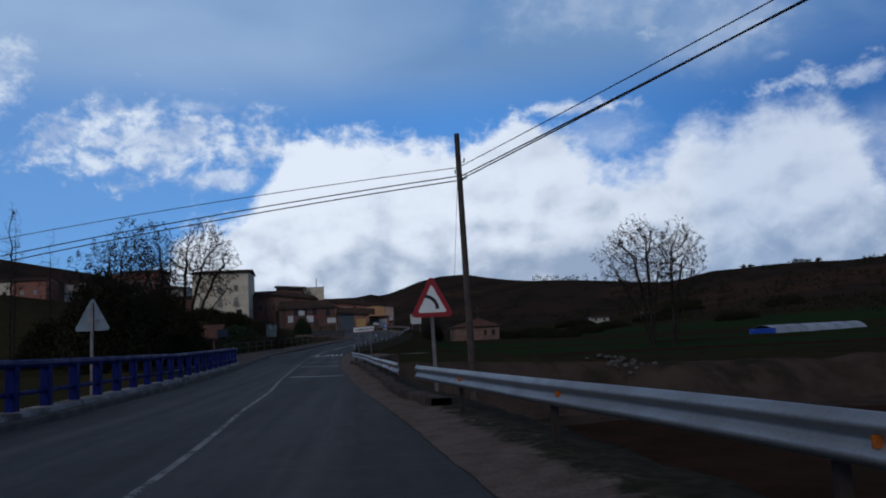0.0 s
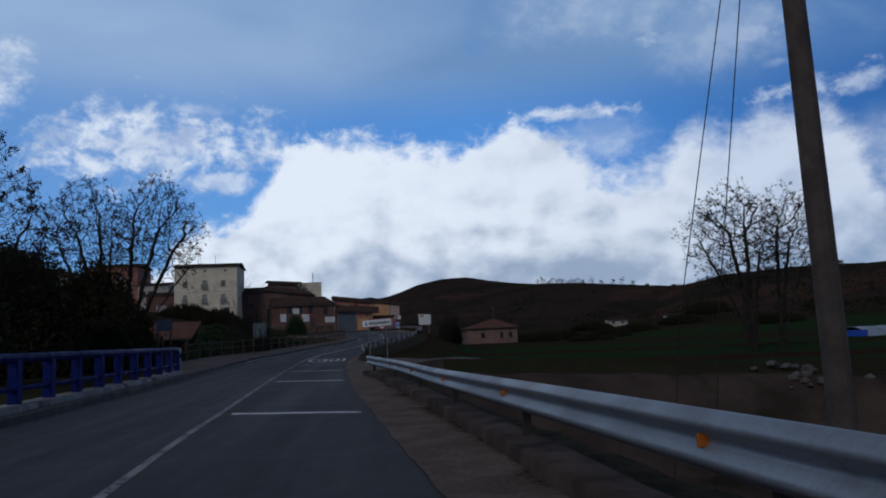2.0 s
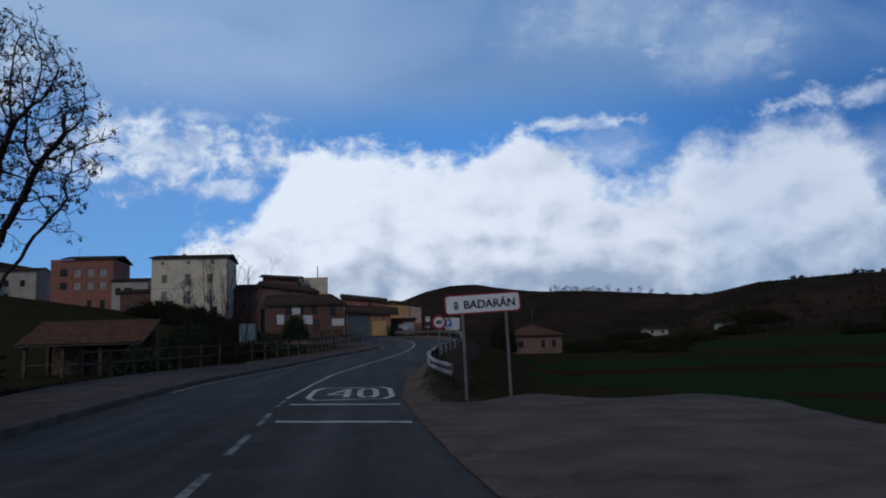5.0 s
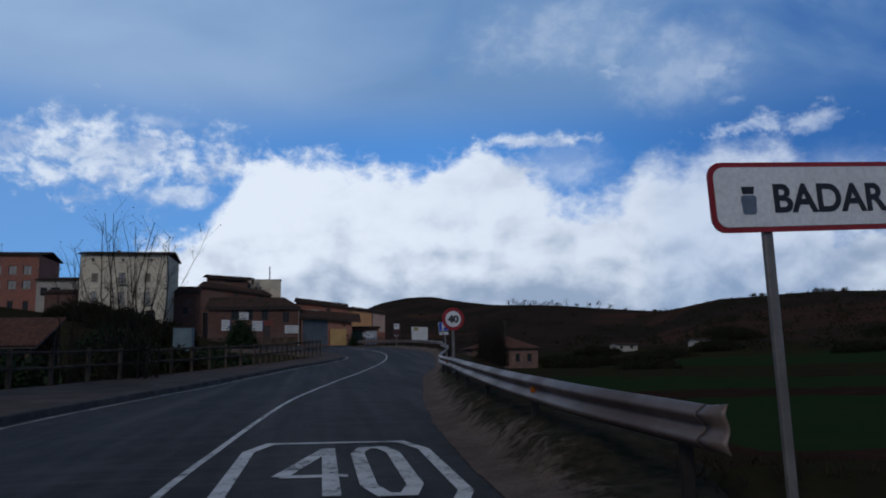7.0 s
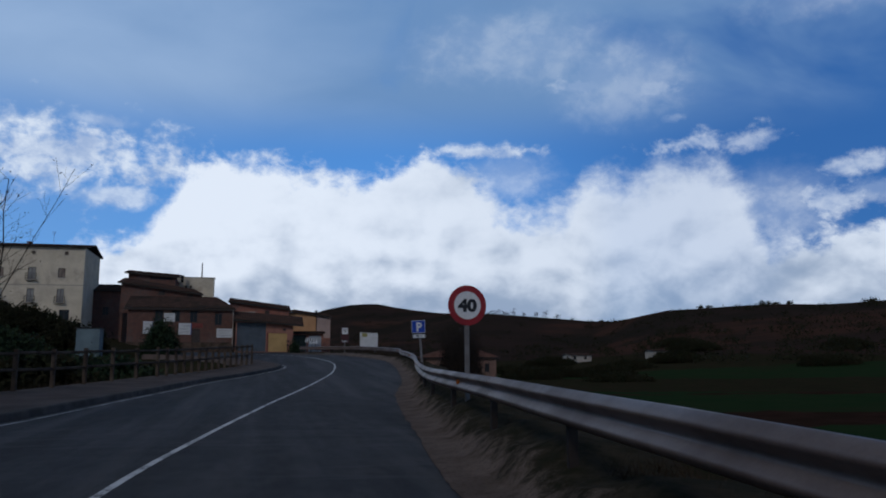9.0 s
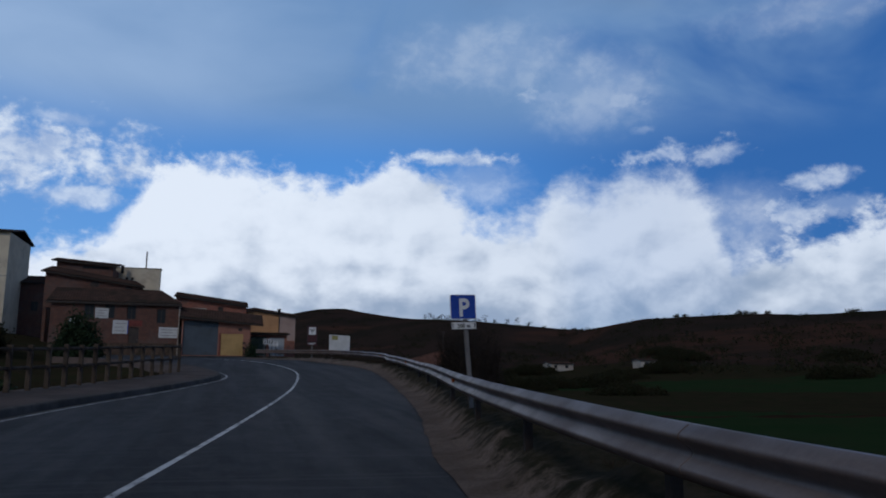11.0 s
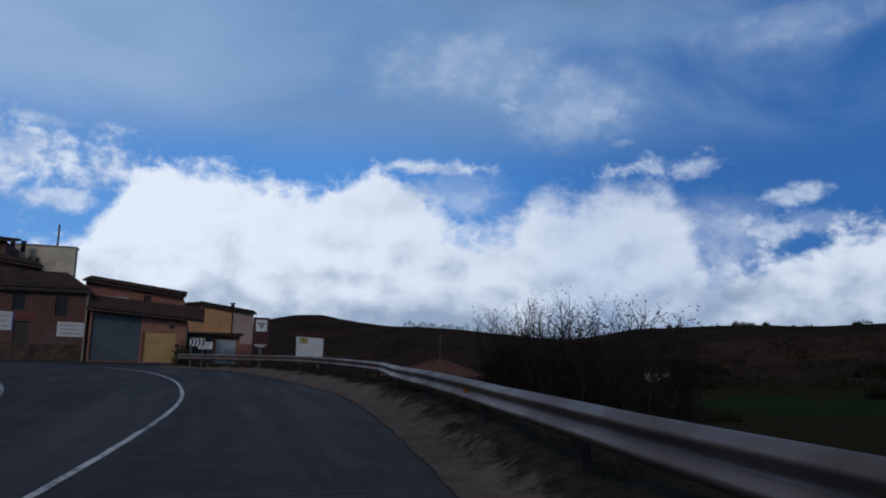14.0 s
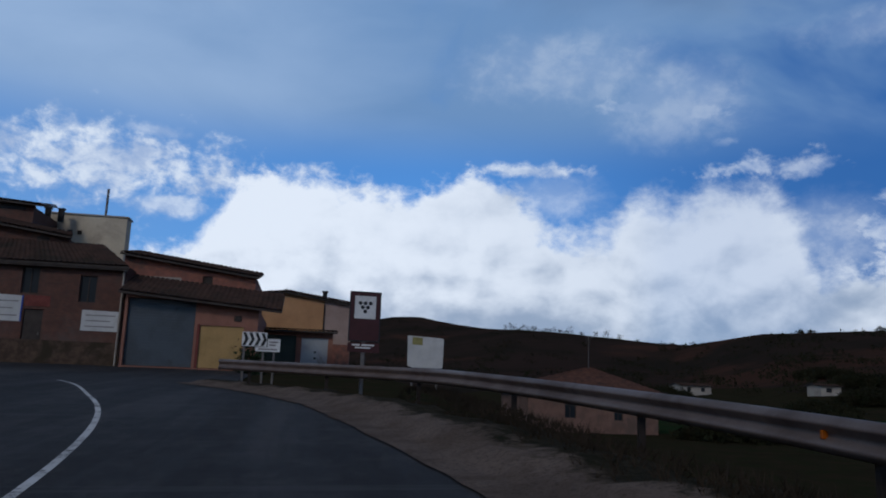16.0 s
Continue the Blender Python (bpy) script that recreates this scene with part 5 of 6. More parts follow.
def white_house():
    x0, y0, z0 = -36.5, 199.5, 8.6
    s = thing("house", x0, y0, z0, "four-storey cream plastered house with iron balconies", "house")
    holes, w = [], []
    for x in (-4.5, -0.2, 3.9):
        holes += [(x - .5, x + .5, 7.4, 8.8), (x - .5, x + .5, 3.6, 5.7)]
    for x in (-4.9, -0.1, 4.4):
        holes.append((x - .28, x + .28, 10.85, 11.35))
    holes[2] = (-0.75, 0.35, 7.0, 8.9)
    holes += [(3.9, 5.3, 0.1, 2.6), (1.2, 2.4, 0.3, 2.2), (-4.8, -3.6, 0.9, 2.3), (-1.4, -0.3, 0.3, 2.3)]
    shell(s, -6.9, 7.0, 11, 12.0, PLASTER, holes, -3.0)
    for h in holes:
        window(s, *h, pane=CURTAIN if h[2] > 7 else (BLIND if h[2] > 3 else WINDOW_GLASS), name="door" if h[2] < 0.5 else "window", sill=PALE_PLASTER if h[2] > 0.5 else None)
    for x in (-4.5, -0.2, 3.9):
        balcony(s, x, 3.6)
    balcony(s, -0.2, 7.0)
    box("string_course", -6.95, 7.05, -0.05, -0.003, 6.2, 6.32, PALE_PLASTER, s)
    tiled_roof("roof", s, -7.3, 7.4, -0.55, 12.05, 5.5, 13.2, TILE, label="low brown tiled roof")
    tiled_roof("roof", s, -7.3, 7.4, 11.5, 12.05, 5.5, 13.2, TILE)
    chimney(s, -1.4, 2.2, 12.4, 0.55, 0.6)
    for x, h in ((-4.5, 1.6), (-1.9, 2.6), (1.5, 2.3)):
        antenna(s, x, 4, 12.8, h)


white_house()


def brick_block():
    x0, y0, z0 = -64.5, 225.0, 12.4
    s = thing("apartment_building", x0, y0, z0, "red brick apartment block with pale window blinds", "apartment building")
    holes = []
    for z in (7.8, 4.9):
        for x in (-4.4, -1.6, 1.2, 3.9):
            holes.append((x - .75, x + .75, z, z + 1.7))
    holes += [(0.6, 1.6, 0.8, 2.6), (3.4, 4.4, 0.4, 2.6)]
    shell(s, -7.2, 6.0, 12, 11.6, BRICK, holes, -4)
    for k, h in enumerate(holes):
        window(s, *h, pane=BLIND if k % 4 != 0 and k < 8 else WINDOW_GLASS, sill=PALE_PLASTER)
    tiled_roof("roof", s, -5.0, 6.6, -0.6, 11.7, 6, 13.0, TILE, label="low brown tiled roof")
    tiled_roof("roof", s, -5.0, 6.6, 12.6, 11.7, 6, 13.0, TILE)
    antenna(s, -3, 5, 12.7, 2.0)


brick_block()


def plain_house(x, y, z, w, d, h, ridge, material, roof, label, holes=(), category="house", group="", pane=None, low=-3.0):
    s = thing("house", x, y, z, label, category, group)
    shell(s, -w / 2, w / 2, d, h, material, holes, low)
    for hole in holes:
        window(s, *hole, pane=pane)
    tiled_roof("roof", s, -w / 2 - .35, w / 2 + .35, -0.45, h + 0.05, d / 2, h + ridge, roof)
    tiled_roof("roof", s, -w / 2 - .35, w / 2 + .35, d + .45, h + 0.05, d / 2, h + ridge, roof)
    for name, a in (("gable", -w / 2), ("gable", w / 2 - 0.25)):
        bm = bmesh.new()
        v = [bm.verts.new(q) for q in ((a, 0.05, h), (a, d - .05, h), (a, d / 2, h + ridge - 0.12), (a + .25, 0.05, h), (a + .25, d - .05, h), (a + .25, d / 2, h + ridge - 0.12))]
        for q in ((0, 2, 1), (3, 4, 5), (0, 3, 5, 2), (1, 2, 5, 4), (0, 1, 4, 3)):
            bm.faces.new([v[i] for i in q])
        part(name, bm, material, s)
    return s


plain_house(-54.0, 222, 12.5, 7.5, 9, 6.2, 1.0, PALE_PLASTER, TILE, "pale house with a low brown roof", [(-1.2, 0.6, 3.2, 4.8), (-3, -1.8, 3.2, 4.8)])
plain_house(-49.0, 214, 10.5, 9, 9, 5.0, 1.0, BRICK_DARK, TILE, "dark brick house with a tiled roof", [(-2.2, 0.4, 0.9, 2.6)], pane=BLIND)
plain_house(-25.5, 207, 8.0, 8.0, 10, 6.8, 1.6, BRICK_DARK, TILE, "dark brown house with sloping tiled roof", [(-2.5, -1.6, 3, 4.3), (1, 1.9, 3, 4.3)])
plain_house(-82.0, 232, 14.0, 9, 9, 8.5, 1.2, PALE_PLASTER, TILE, "pale rendered village house", [(-2.5, -1.4, 5, 6.5), (1, 2.1, 5, 6.5), (-2.5, -1.4, 2, 3.5)])
plain_house(-93.0, 224, 14.0, 9, 9, 9.0, 1.2, BRICK, TILE, "red brick village house", [(-2.5, -1.4, 5, 6.5), (1, 2.1, 5, 6.5), (1, 2.1, 2, 3.5)], pane=BLIND)
plain_house(-106.0, 235, 14.5, 10, 9, 9.5, 1.2, PLASTER, TILE, "cream village house with tiled roof", [(-2.5, -1.4, 5, 6.5), (1, 2.1, 5, 6.5)])


def banner(parent, x0, x1, z0, z1, edge=None):
    b = plate("banner", [(x0, z0), (x1, z0), (x1, z1), (x0, z1 + 0.04)], -0.05, 0.035, BOARD, parent, "white printed banner")
    if edge:
        plate("banner_edge", [(x1, z0), (x1 + 0.07, z0), (x1 + 0.07, z1), (x1, z1)], -0.05, 0.035, SIGN_BLUE, b, "blue edge strip")
    rows = 3
    for k in range(rows):
        z = z1 - (z1 - z0) * (k + 0.9) / (rows + 0.6)
        plate("text_bar", [(x0 + 0.2, z), (x1 - 0.15 - 0.25 * (k % 2), z), (x1 - 0.15 - 0.25 * (k % 2), z + 0.07), (x0 + 0.2, z + 0.07)], -0.054, 0.003, TEXT_GREY, b)


def brick_house():
    """The big brick house on the bend: a low front range, a set-back upper storey and a loft."""
    x0, y0, z0 = -13.0, 177.0, 4.6
    s = thing("brick_house", x0, y0, z0, "two-storey red brick house with layered tiled roofs", "house")
    holes = [(-3.2, -2.2, 3.5, 4.95), (-1.2, -0.2, 3.5, 4.95), (1.0, 1.9, 3.45, 4.9), (4.0, 4.9, 3.1, 4.6), (1.3, 2.3, 0.2, 2.6)]
    shell(s, -6.4, 6.4, 9, 5.25, BRICK_DARK, holes, -1.5)
    for h in holes[:4]:
        window(s, *h, pane=WINDOW_GLASS)
    door = box("door", 1.32, 2.28, 0.1, 0.16, 0.2, 2.58, DARK_WOOD, s, "dark wooden door")
    box("handle", 2.12, 2.17, 0.05, 0.1, 1.2, 1.35, STEEL, door)
    box("plinth", -6.45, 6.42, -0.06, -0.003, -1.5, 0.95, STONE, s, "stained stone plinth")
    tiled_roof("lower_roof", s, -6.8, 6.6, -0.5, 5.15, 4.0, 7.0, TILE, label="brown tiled roof over the front range", trim=2.6)
    box("fascia", -6.75, 6.55, -0.45, -0.37, 4.93, 5.02, DARK_WOOD, s)
    # set-back storey, its eave falling towards the garages
    def sloping(name, x0, x1, z0, zl, zr, y, parent):
        bm = bmesh.new()
        v = [bm.verts.new(q) for q in ((x0, y, z0), (x1, y, z0), (x1, y, zr), (x0, y, zl), (x0, y + .3, z0), (x1, y + .3, z0), (x1, y + .3, zr), (x0, y + .3, zl))]
        for q in ((0, 1, 2, 3), (7, 6, 5, 4), (0, 4, 5, 1), (1, 5, 6, 2), (2, 6, 7, 3), (3, 7, 4, 0)):
            bm.faces.new([v[i] for i in q])
        return part(name, bm, BRICK_DARK, parent)
    sloping("upper_wall", -8.0, 2.0, 4.8, 8.76, 7.38, 4.0, s)
    box("upper_side", 1.7, 2.0, 4.3, 9.0, 5.8, 7.2, BRICK_DARK, s)
    box("upper_side", -8.0, -7.7, 4.3, 13, -1.5, 8.6, BRICK_DARK, s)
    for q in ((-3.4, -2.6, 7.2, 7.8), (0.2, 0.9, 6.7, 7.3)):
        box("shutter", q[0], q[1], 3.94, 3.997, q[2], q[3], DARK_WOOD, s, "closed dark shutter")
    tiled_roof("upper_roof", s, -8.4, 2.3, 3.4, 8.75, 9.0, 9.95, TILE, label="brown tiled roof of the set-back storey", skew=-0.135, trim=1.6)
    sloping("loft_wall", -8.0, -1.9, 8.4, 10.62, 10.25, 9.0, s)
    # no opening is cut: a black strip on the wall paints the gap's shade
    box("loft_opening", -5.2, -2.4, 8.94, 8.997, 9.85, 10.12, IRON, s, "black strip standing in for the shade of a loft gap")
    box("loft_side", -8.0, -7.7, 9.3, 14, 8.605, 10.5, BRICK_DARK, s)
    box("loft_side", -2.2, -1.9, 9.3, 14, 8.4, 10.1, BRICK_DARK, s)
    tiled_roof("loft_roof", s, -8.5, -1.4, 8.4, 10.66, 12.0, 11.36, TILE, skew=-0.07)
    # cream block behind
    box("rear_block", -2.6, 2.9, 14.0, 15.4, 0.0, 10.75, PLASTER, s, "cream rendered block above the roofs")
    box("coping", -2.7, 3.0, 13.9, 15.5, 10.754, 10.86, PALE_PLASTER, s)
    for x in (-1.1, -0.45):
        box("vent", x, x + 0.3, 13.95, 14.0 - 0.003, 9.3, 9.6, DARK_WOOD, s)
    tube("flue", [(1.1, 15.0, 10.7), (1.1, 15.0, 13.1)], 0.09, STEEL, s)
    for x in (-2.3, -1.4):
        chimney(s, x, 13.0, 10.55, 0.30, 0.34, IRON)
    banner(s, -4.5, -3.4, 2.0, 3.5, True)
    banner(s, -0.3, 1.15, 1.9, 3.3, True)
    banner(s, -2.1, -0.8, 3.5, 4.55, False)
    banner(s, 4.3, 6.2, 1.55, 2.65, False)
    plate("wall_sign", [(1.3, 2.75), (2.6, 2.75), (2.6, 3.35), (1.3, 3.35)], -0.03, 0.025, RED_TRIM, s, "dull red wall sign")
    tube("downpipe", [(6.28, -0.12, 5.0), (6.28, -0.12, -0.4)], 0.055, PALE_PLASTER, s)


brick_house()


def roller_shutter(parent, x0, x1, z0, z1, material, label):
    d = box("garage_door", x0, x1, 0.22, 0.26, z0, z1, material, parent, label)
    n = int((z1 - z0) / 0.16)
    for k in range(n):
        z = z0 + (z1 - z0) * k / n
        bm = bmesh.new()
        block(bm, x0 + 0.03, x1 - 0.03, 0.203, 0.219, z + 0.012, z + (z1 - z0) / n - 0.012, 0.012)
        part("slat", bm, material, d)


def garage_house():
    x0, y0, z0 = -2.6, 176.2, 4.35
    s = thing("garage_building", x0, y0, z0, "brick garage with a grey roller shutter and yellow door", "garage")
    wall("front_wall", -3.75, 0.10, -1.0, 3.8, 0, 0.3, [(-3.6, 0.0, 0.0, 3.68)], PINK, s, "reddish rendered front")
    wall("front_wall", 0.10, 3.4, -1.0, 3.36, 0, 0.3, [(0.30, 2.65, 0.0, 2.35)], PINK, s, "reddish rendered front")
    plate("front_gable", [(0.10, 3.36), (3.4, 3.36), (0.10, 3.8)], 0, 0.3, PINK, s)
    plate("front_gable", [(-3.75, 3.8), (0.10, 3.8), (-3.75, 4.05)], 0, 0.3, PINK, s)
    box("side_wall", 3.1, 3.4, 0.3, 10, -1, 3.36, BRICK, s)
    roller_shutter(s, -3.6, 0.0, 0.02, 3.68, SHUTTER, "grey steel roller shutter")
    d = box("yellow_door", 0.30, 2.65, 0.08, 0.14, 0.02, 2.35, YELLOW, s, "yellow painted sheet door")
    for k in range(1, 6):
        box("rib", 0.30 + 2.35 * k / 6 - 0.012, 0.30 + 2.35 * k / 6 + 0.012, 0.066, 0.079, 0.05, 2.3, YELLOW, d)
    box("door_edge", 0.15, 0.29, -0.03, -0.003, 0.0, 2.4, RED_TRIM, s)
    box("house_lamp", 2.1, 2.5, -0.06, -0.003, 2.65, 2.95, DARK_WOOD, s)
    for z in (0.7, 1.25):
        box("hinge", 2.6, 2.9, -0.05, -0.003, z, z + 0.18, IRON, s)
    tiled_roof("canopy_roof", s, -4.0, 4.7, -0.75, 3.96, 3.0, 5.30, TILE, label="brown tiled roof over the garage doors", skew=-0.078)
    wall("upper_wall", -4.7, 2.9, 3.0, 5.65, 3.0, 0.3, [(-0.2, 0.4, 4.9, 5.5)], BRICK, s)
    box("shutter", -0.2, 0.4, 3.15, 3.2, 4.9, 5.5, DARK_WOOD, s, "closed dark shutter")
    box("upper_side", 2.6, 2.9, 3.3, 12, 3.0, 5.65, BRICK, s)
    box("pale_patch", -3.6, -1.4, 2.985, 2.997, 5.05, 5.3, PALE_PLASTER, s)
    tiled_roof("upper_roof", s, -4.9, 3.1, 2.5, 6.55, 7.5, 7.45, TILE, label="brown tiled upper roof", skew=-0.125)
    bm = bmesh.new()
    v = [bm.verts.new(q) for q in ((-4.7, 3.05, 5.65), (2.9, 3.05, 5.65), (-4.7, 3.05, 6.58), (-4.7, 3.25, 5.65), (2.9, 3.25, 5.65), (-4.7, 3.25, 6.58))]
    for q in ((0, 1, 2), (3, 5, 4), (0, 3, 4, 1), (1, 4, 5, 2), (2, 5, 3, 0)):
        bm.faces.new([v[i] for i in q])
    part("gable_infill", bm, BRICK, s)


garage_house()


def ochre_house():
    x0, y0, z0 = 2.6, 192.0, 4.9
    s = thing("ochre_house", x0, y0, z0, "ochre rendered house with a low tiled roof", "house")
    wall("front_wall", -4.2, 2.2, -1.5, 5.2, 0, 0.3, [], OCHRE, s)
    plate("gable", [(-1.0, 5.2), (2.2, 5.2), (2.2, 5.33), (-1.0, 5.80)], 0.01, 0.28, OCHRE, s)
    wall("annex_wall", 2.2, 4.3, -1.5, 5.02, -0.02, 0.3, [], PINK_PLASTER, s, "pale pink rendered end bay")
    plate("gable", [(2.2, 5.02), (4.3, 5.02), (2.2, 5.31)], -0.01, 0.28, PINK_PLASTER, s)
    box("annex_base", 2.25, 4.28, -0.06, -0.024, -1.5, 1.9, BRICK, s, "brick base of the end bay")
    box("side_wall", 4.0, 4.3, 0.3, 10, -1.5, 4.85, PALE_PLASTER, s)
    box("side_wall", -4.2, -3.9, 0.3, 10, -1.5, 5.2, OCHRE, s)
    tiled_roof("roof", s, -4.6, -1.0, -0.4, 5.25, 5, 6.0, TILE, label="low brown tiled roof", skew=0.12)
    tiled_roof("roof", s, -1.0, 4.6, -0.4, 5.75, 5, 6.5, TILE, skew=-0.14)
    bm = bmesh.new()
    v = [bm.verts.new(q) for q in ((-4.2, 0.02, 5.2), (2.2, 0.02, 5.2), (-1.0, 0.02, 5.76), (-4.2, 0.28, 5.2), (2.2, 0.28, 5.2), (-1.0, 0.28, 5.76))]
    for q in ((0, 1, 2), (3, 5, 4), (0, 3, 4, 1), (1, 4, 5, 2), (2, 5, 3, 0)):
        bm.faces.new([v[i] for i in q])
    part("gable", bm, OCHRE, s)
    chimney(s, 2.2, 0.6, 5.2, 0.75, 0.35, IRON)
    tube("flue", [(-3.3, 1, 5.2), (-3.3, 1, 7.0)], 0.07, STEEL, s)
    tube("downpipe", [(2.2, -0.1, 5.0), (2.2, -0.1, -0.3)], 0.05, IRON, s)


ochre_house()


def lean_to():
    x0, y0, z0 = 2.4, 184.0, 4.55
    s = thing("lean_to_garages", x0, y0, z0, "low lean-to garages with green and grey doors", "garage")
    holes = [(-1.9, 0.5, 0.0, 2.3), (0.85, 2.6, 0.0, 2.2)]
    wall("front_wall", -2.2, 2.9, -1.2, 2.6, 0, 0.25, holes, PINK, s)
    box("side_wall", 2.65, 2.9, 0.25, 5, -1.2, 2.6, PINK, s)
    box("green_door", -1.9, 0.5, 0.12, 0.17, 0.02, 2.3, GREEN_DOOR, s, "dark green door")
    d = box("grey_door", 0.85, 2.6, 0.12, 0.17, 0.02, 2.2, GREY_DOOR, s, "light grey sheet door")
    # black blocks on the uncut door, in place of the shade inside holes
    for k in (1, 2, 3):
        box("hole", 1.7, 1.85, 0.10, 0.119, 0.4 * k, 0.4 * k + 0.12, IRON, d)
    tiled_roof("roof", s, -2.5, 3.2, -0.5, 2.62, 5, 3.0, TILE, label="low brown lean-to roof")


lean_to()


def valley_hut():
    x0, y0, z0 = 28.0, 195.0, 0.5
    s = thing("farm_hut", x0, y0, z0, "salmon rendered farm hut with hipped tile roof", "hut")
    holes = [(-2.6, -1.6, 1.2, 2.4), (1.8, 2.6, 1.1, 2.5), (3.9, 4.7, 1.1, 2.5)]
    shell(s, -5.8, 5.8, 9, 3.4, HUT_WALL, holes, -2.0)
    for h in holes:
        window(s, *h)
    # hipped roof of four tiled slopes
    apex = [(1.0, 4.5, 5.6), (1.4, 4.5, 5.6)]
    eave = [(-6.4, -0.6, 3.4), (6.4, -0.6, 3.4), (6.4, 9.6, 3.4), (-6.4, 9.6, 3.4)]
    for name, a, b, c, d in (("roof", eave[0], eave[1], apex[1], apex[0]), ("roof", eave[1], eave[2], apex[1], apex[1]), ("roof", eave[2], eave[3], apex[0], apex[1]), ("roof", eave[3], eave[0], apex[0], apex[0])):
        rows = []
        a, b, c, d = (np.array(q) for q in (a, b, c, d))
        m = 12
        for k in range(m):
            for e, lift in ((0, 0.05), (0.999, 0.0)):
                t = (k + e) / m
                l, r = a + (d - a) * t, b + (c - b) * t
                rows.append([tuple(l + (r - l) * i / 60 + np.array((0, 0, lift + (0.06 if i % 2 else 0.0)))) for i in range(61)])
        sheet(name, rows, TILE_RED, s, "red tiled hip slope")
    box("ceiling_slab", -6.3, 6.3, -0.5, 9.5, 3.28, 3.395, DARK_WOOD, s)
    antenna(s, 1.2, 4.5, 5.5, 3.0)


valley_hut()


def garden_shed():
    """A small sheet-metal shed among the shrubs below the houses."""
    x, y = -17.7, 147.0
    low = float(ground_z(x, y)) - 0.1
    high = 5.55 - low
    s = thing("garden_shed", x, y, low, "pale blue-grey sheet metal garden shed among shrubs", "shed")
    box("body", -0.95, 0.95, 0, 1.6, 0, high, SHED_TIN, s, bevel=0.02)
    box("roof", -1.05, 1.05, -0.1, 1.7, high, high + 0.06, DARK_WOOD, s, "thin dark roof sheet")
    d = box("door", -0.45, 0.45, -0.03, -0.004, 0.1, high - 0.15, SHED_TIN, s)
    box("handle", 0.32, 0.36, -0.06, -0.03, high * 0.5, high * 0.5 + 0.14, DARK_WOOD, d)
    for k in range(8):
        u = -0.9 + k * 0.12 if k < 4 else 0.52 + (k - 4) * 0.12
        box("rib", u, u + 0.03, -0.014, -0.003, 0.05, high - 0.05, SHED_TIN, s)


garden_shed()
plain_house(92.0, 296, float(ground_z(92, 296)) + 0.5, 7, 6, 1.6, 0.6, PALE_PLASTER, TILE, "small white farmhouse in the fields", [(-2.4, -1.4, 0.4, 1.3), (1, 2, 0.4, 1.3)])
plain_house(97.3, 257.5, float(ground_z(97.3, 257.5)) + 0.4, 4, 4, 1.3, 0.4, PALE_PLASTER, TILE, "small white shed in the fields", [(-1, 0.2, 0.2, 1.0)])


def greenhouse():
    s = thing("greenhouse", 62.0, 116.0, -0.9, "long low greenhouse of dull white plastic", "greenhouse", turn=24)
    L, w = 24.0, 2.6
    arc = [(w * math.cos(math.pi * k / 12), 2.0 * math.sin(math.pi * k / 12)) for k in range(13)]
    rng = np.random.RandomState(8)
    rows = [[(x, y + rng.normal(0, 0.03), z + rng.normal(0, 0.03) - 0.25) for y, z in arc] for x in np.linspace(0, L, 25)]
    c = sheet("cover", rows, SHEETING, s, "dull translucent plastic sheeting")
    for x in np.linspace(0, L, 7):
        tube("hoop", [(x, y * 1.01, z * 1.02 - 0.25) for y, z in arc], 0.035, STEEL, s)
    box("end_wall", -0.02, 0.02, -w * 0.95, w * 0.95, -0.4, 1.3, SIGN_BLUE, s, "blue plastic end sheet")


greenhouse()


def open_shed():
    x0, y0, z0 = -27.4, 119.5, 0.35
    s = thing("open_shed", x0, y0, z0, "open timber shed with a red tiled roof", "shed")
    for x in (-4.6, -1.5, 1.6, 4.5):
        box("post", x - 0.14, x + 0.14, -0.14, 0.14, -0.4, 2.5, WOOD if x < 4 else STONE, s)
        box("back_post", x - 0.12, x + 0.12, 4.7, 4.95, -0.4, 4.6, WOOD, s)
    box("beam", -4.9, 4.9, -0.12, 0.12, 2.503, 2.70, WOOD, s)
    box("back_wall", -4.8, 4.8, 4.96, 5.2, -0.8, 4.7, STONE, s, "rubble stone back wall")
    box("rail", -4.45, 4.35, -0.05, 0.05, 0.9, 1.0, WOOD, s)
    tiled_roof("roof", s, -5.3, 5.2, -0.6, 2.6, 5.2, 4.85, TILE_RED, label="red clay tiled roof")


open_shed()


def wooden_fence():
    line = smooth_line([(-15.2, 85.0), (-13.7, 91), (-12.3, 95.5), (-10.6, 101), (-8.8, 107.5), (-7.0, 114), (-5.3, 120.5), (-3.7, 126.3)], 2.1)
    x0, y0, z0 = line[0][0], line[0][1], float(road_z(line[0][1]))
    s = thing("wooden_fence", x0, y0, z0, "weathered timber post and rail fence along the pavement", "fence")
    rng = np.random.RandomState(2)
    def at(p, h):
        return (p[0] - x0, p[1] - y0, float(road_z(p[1])) + 0.1 + h - z0)
    spots = list(line) + [(a + b) / 2 for a, b in zip(line[:-1], line[1:]) if a[1] > 111]
    for p in spots:
        x, y, z = at(p, 0)
        bm = bmesh.new()
        block(bm, x - 0.07, x + 0.07, y - 0.07, y + 0.07, z - 0.3, z + 1.28 + rng.uniform(-0.03, 0.03), 0.02)
        part("post", bm, WOOD, s)
    for a, b in zip(line[:-1], line[1:]):
        for h in (1.15, 0.62):
            tube("rail", [at(a, h + rng.uniform(-.02, .02)), at(b, h + rng.uniform(-.02, .02))], 0.055, WOOD, s, sides=6)


wooden_fence()

# ------------------------------------------------------------------ trees and shrubs


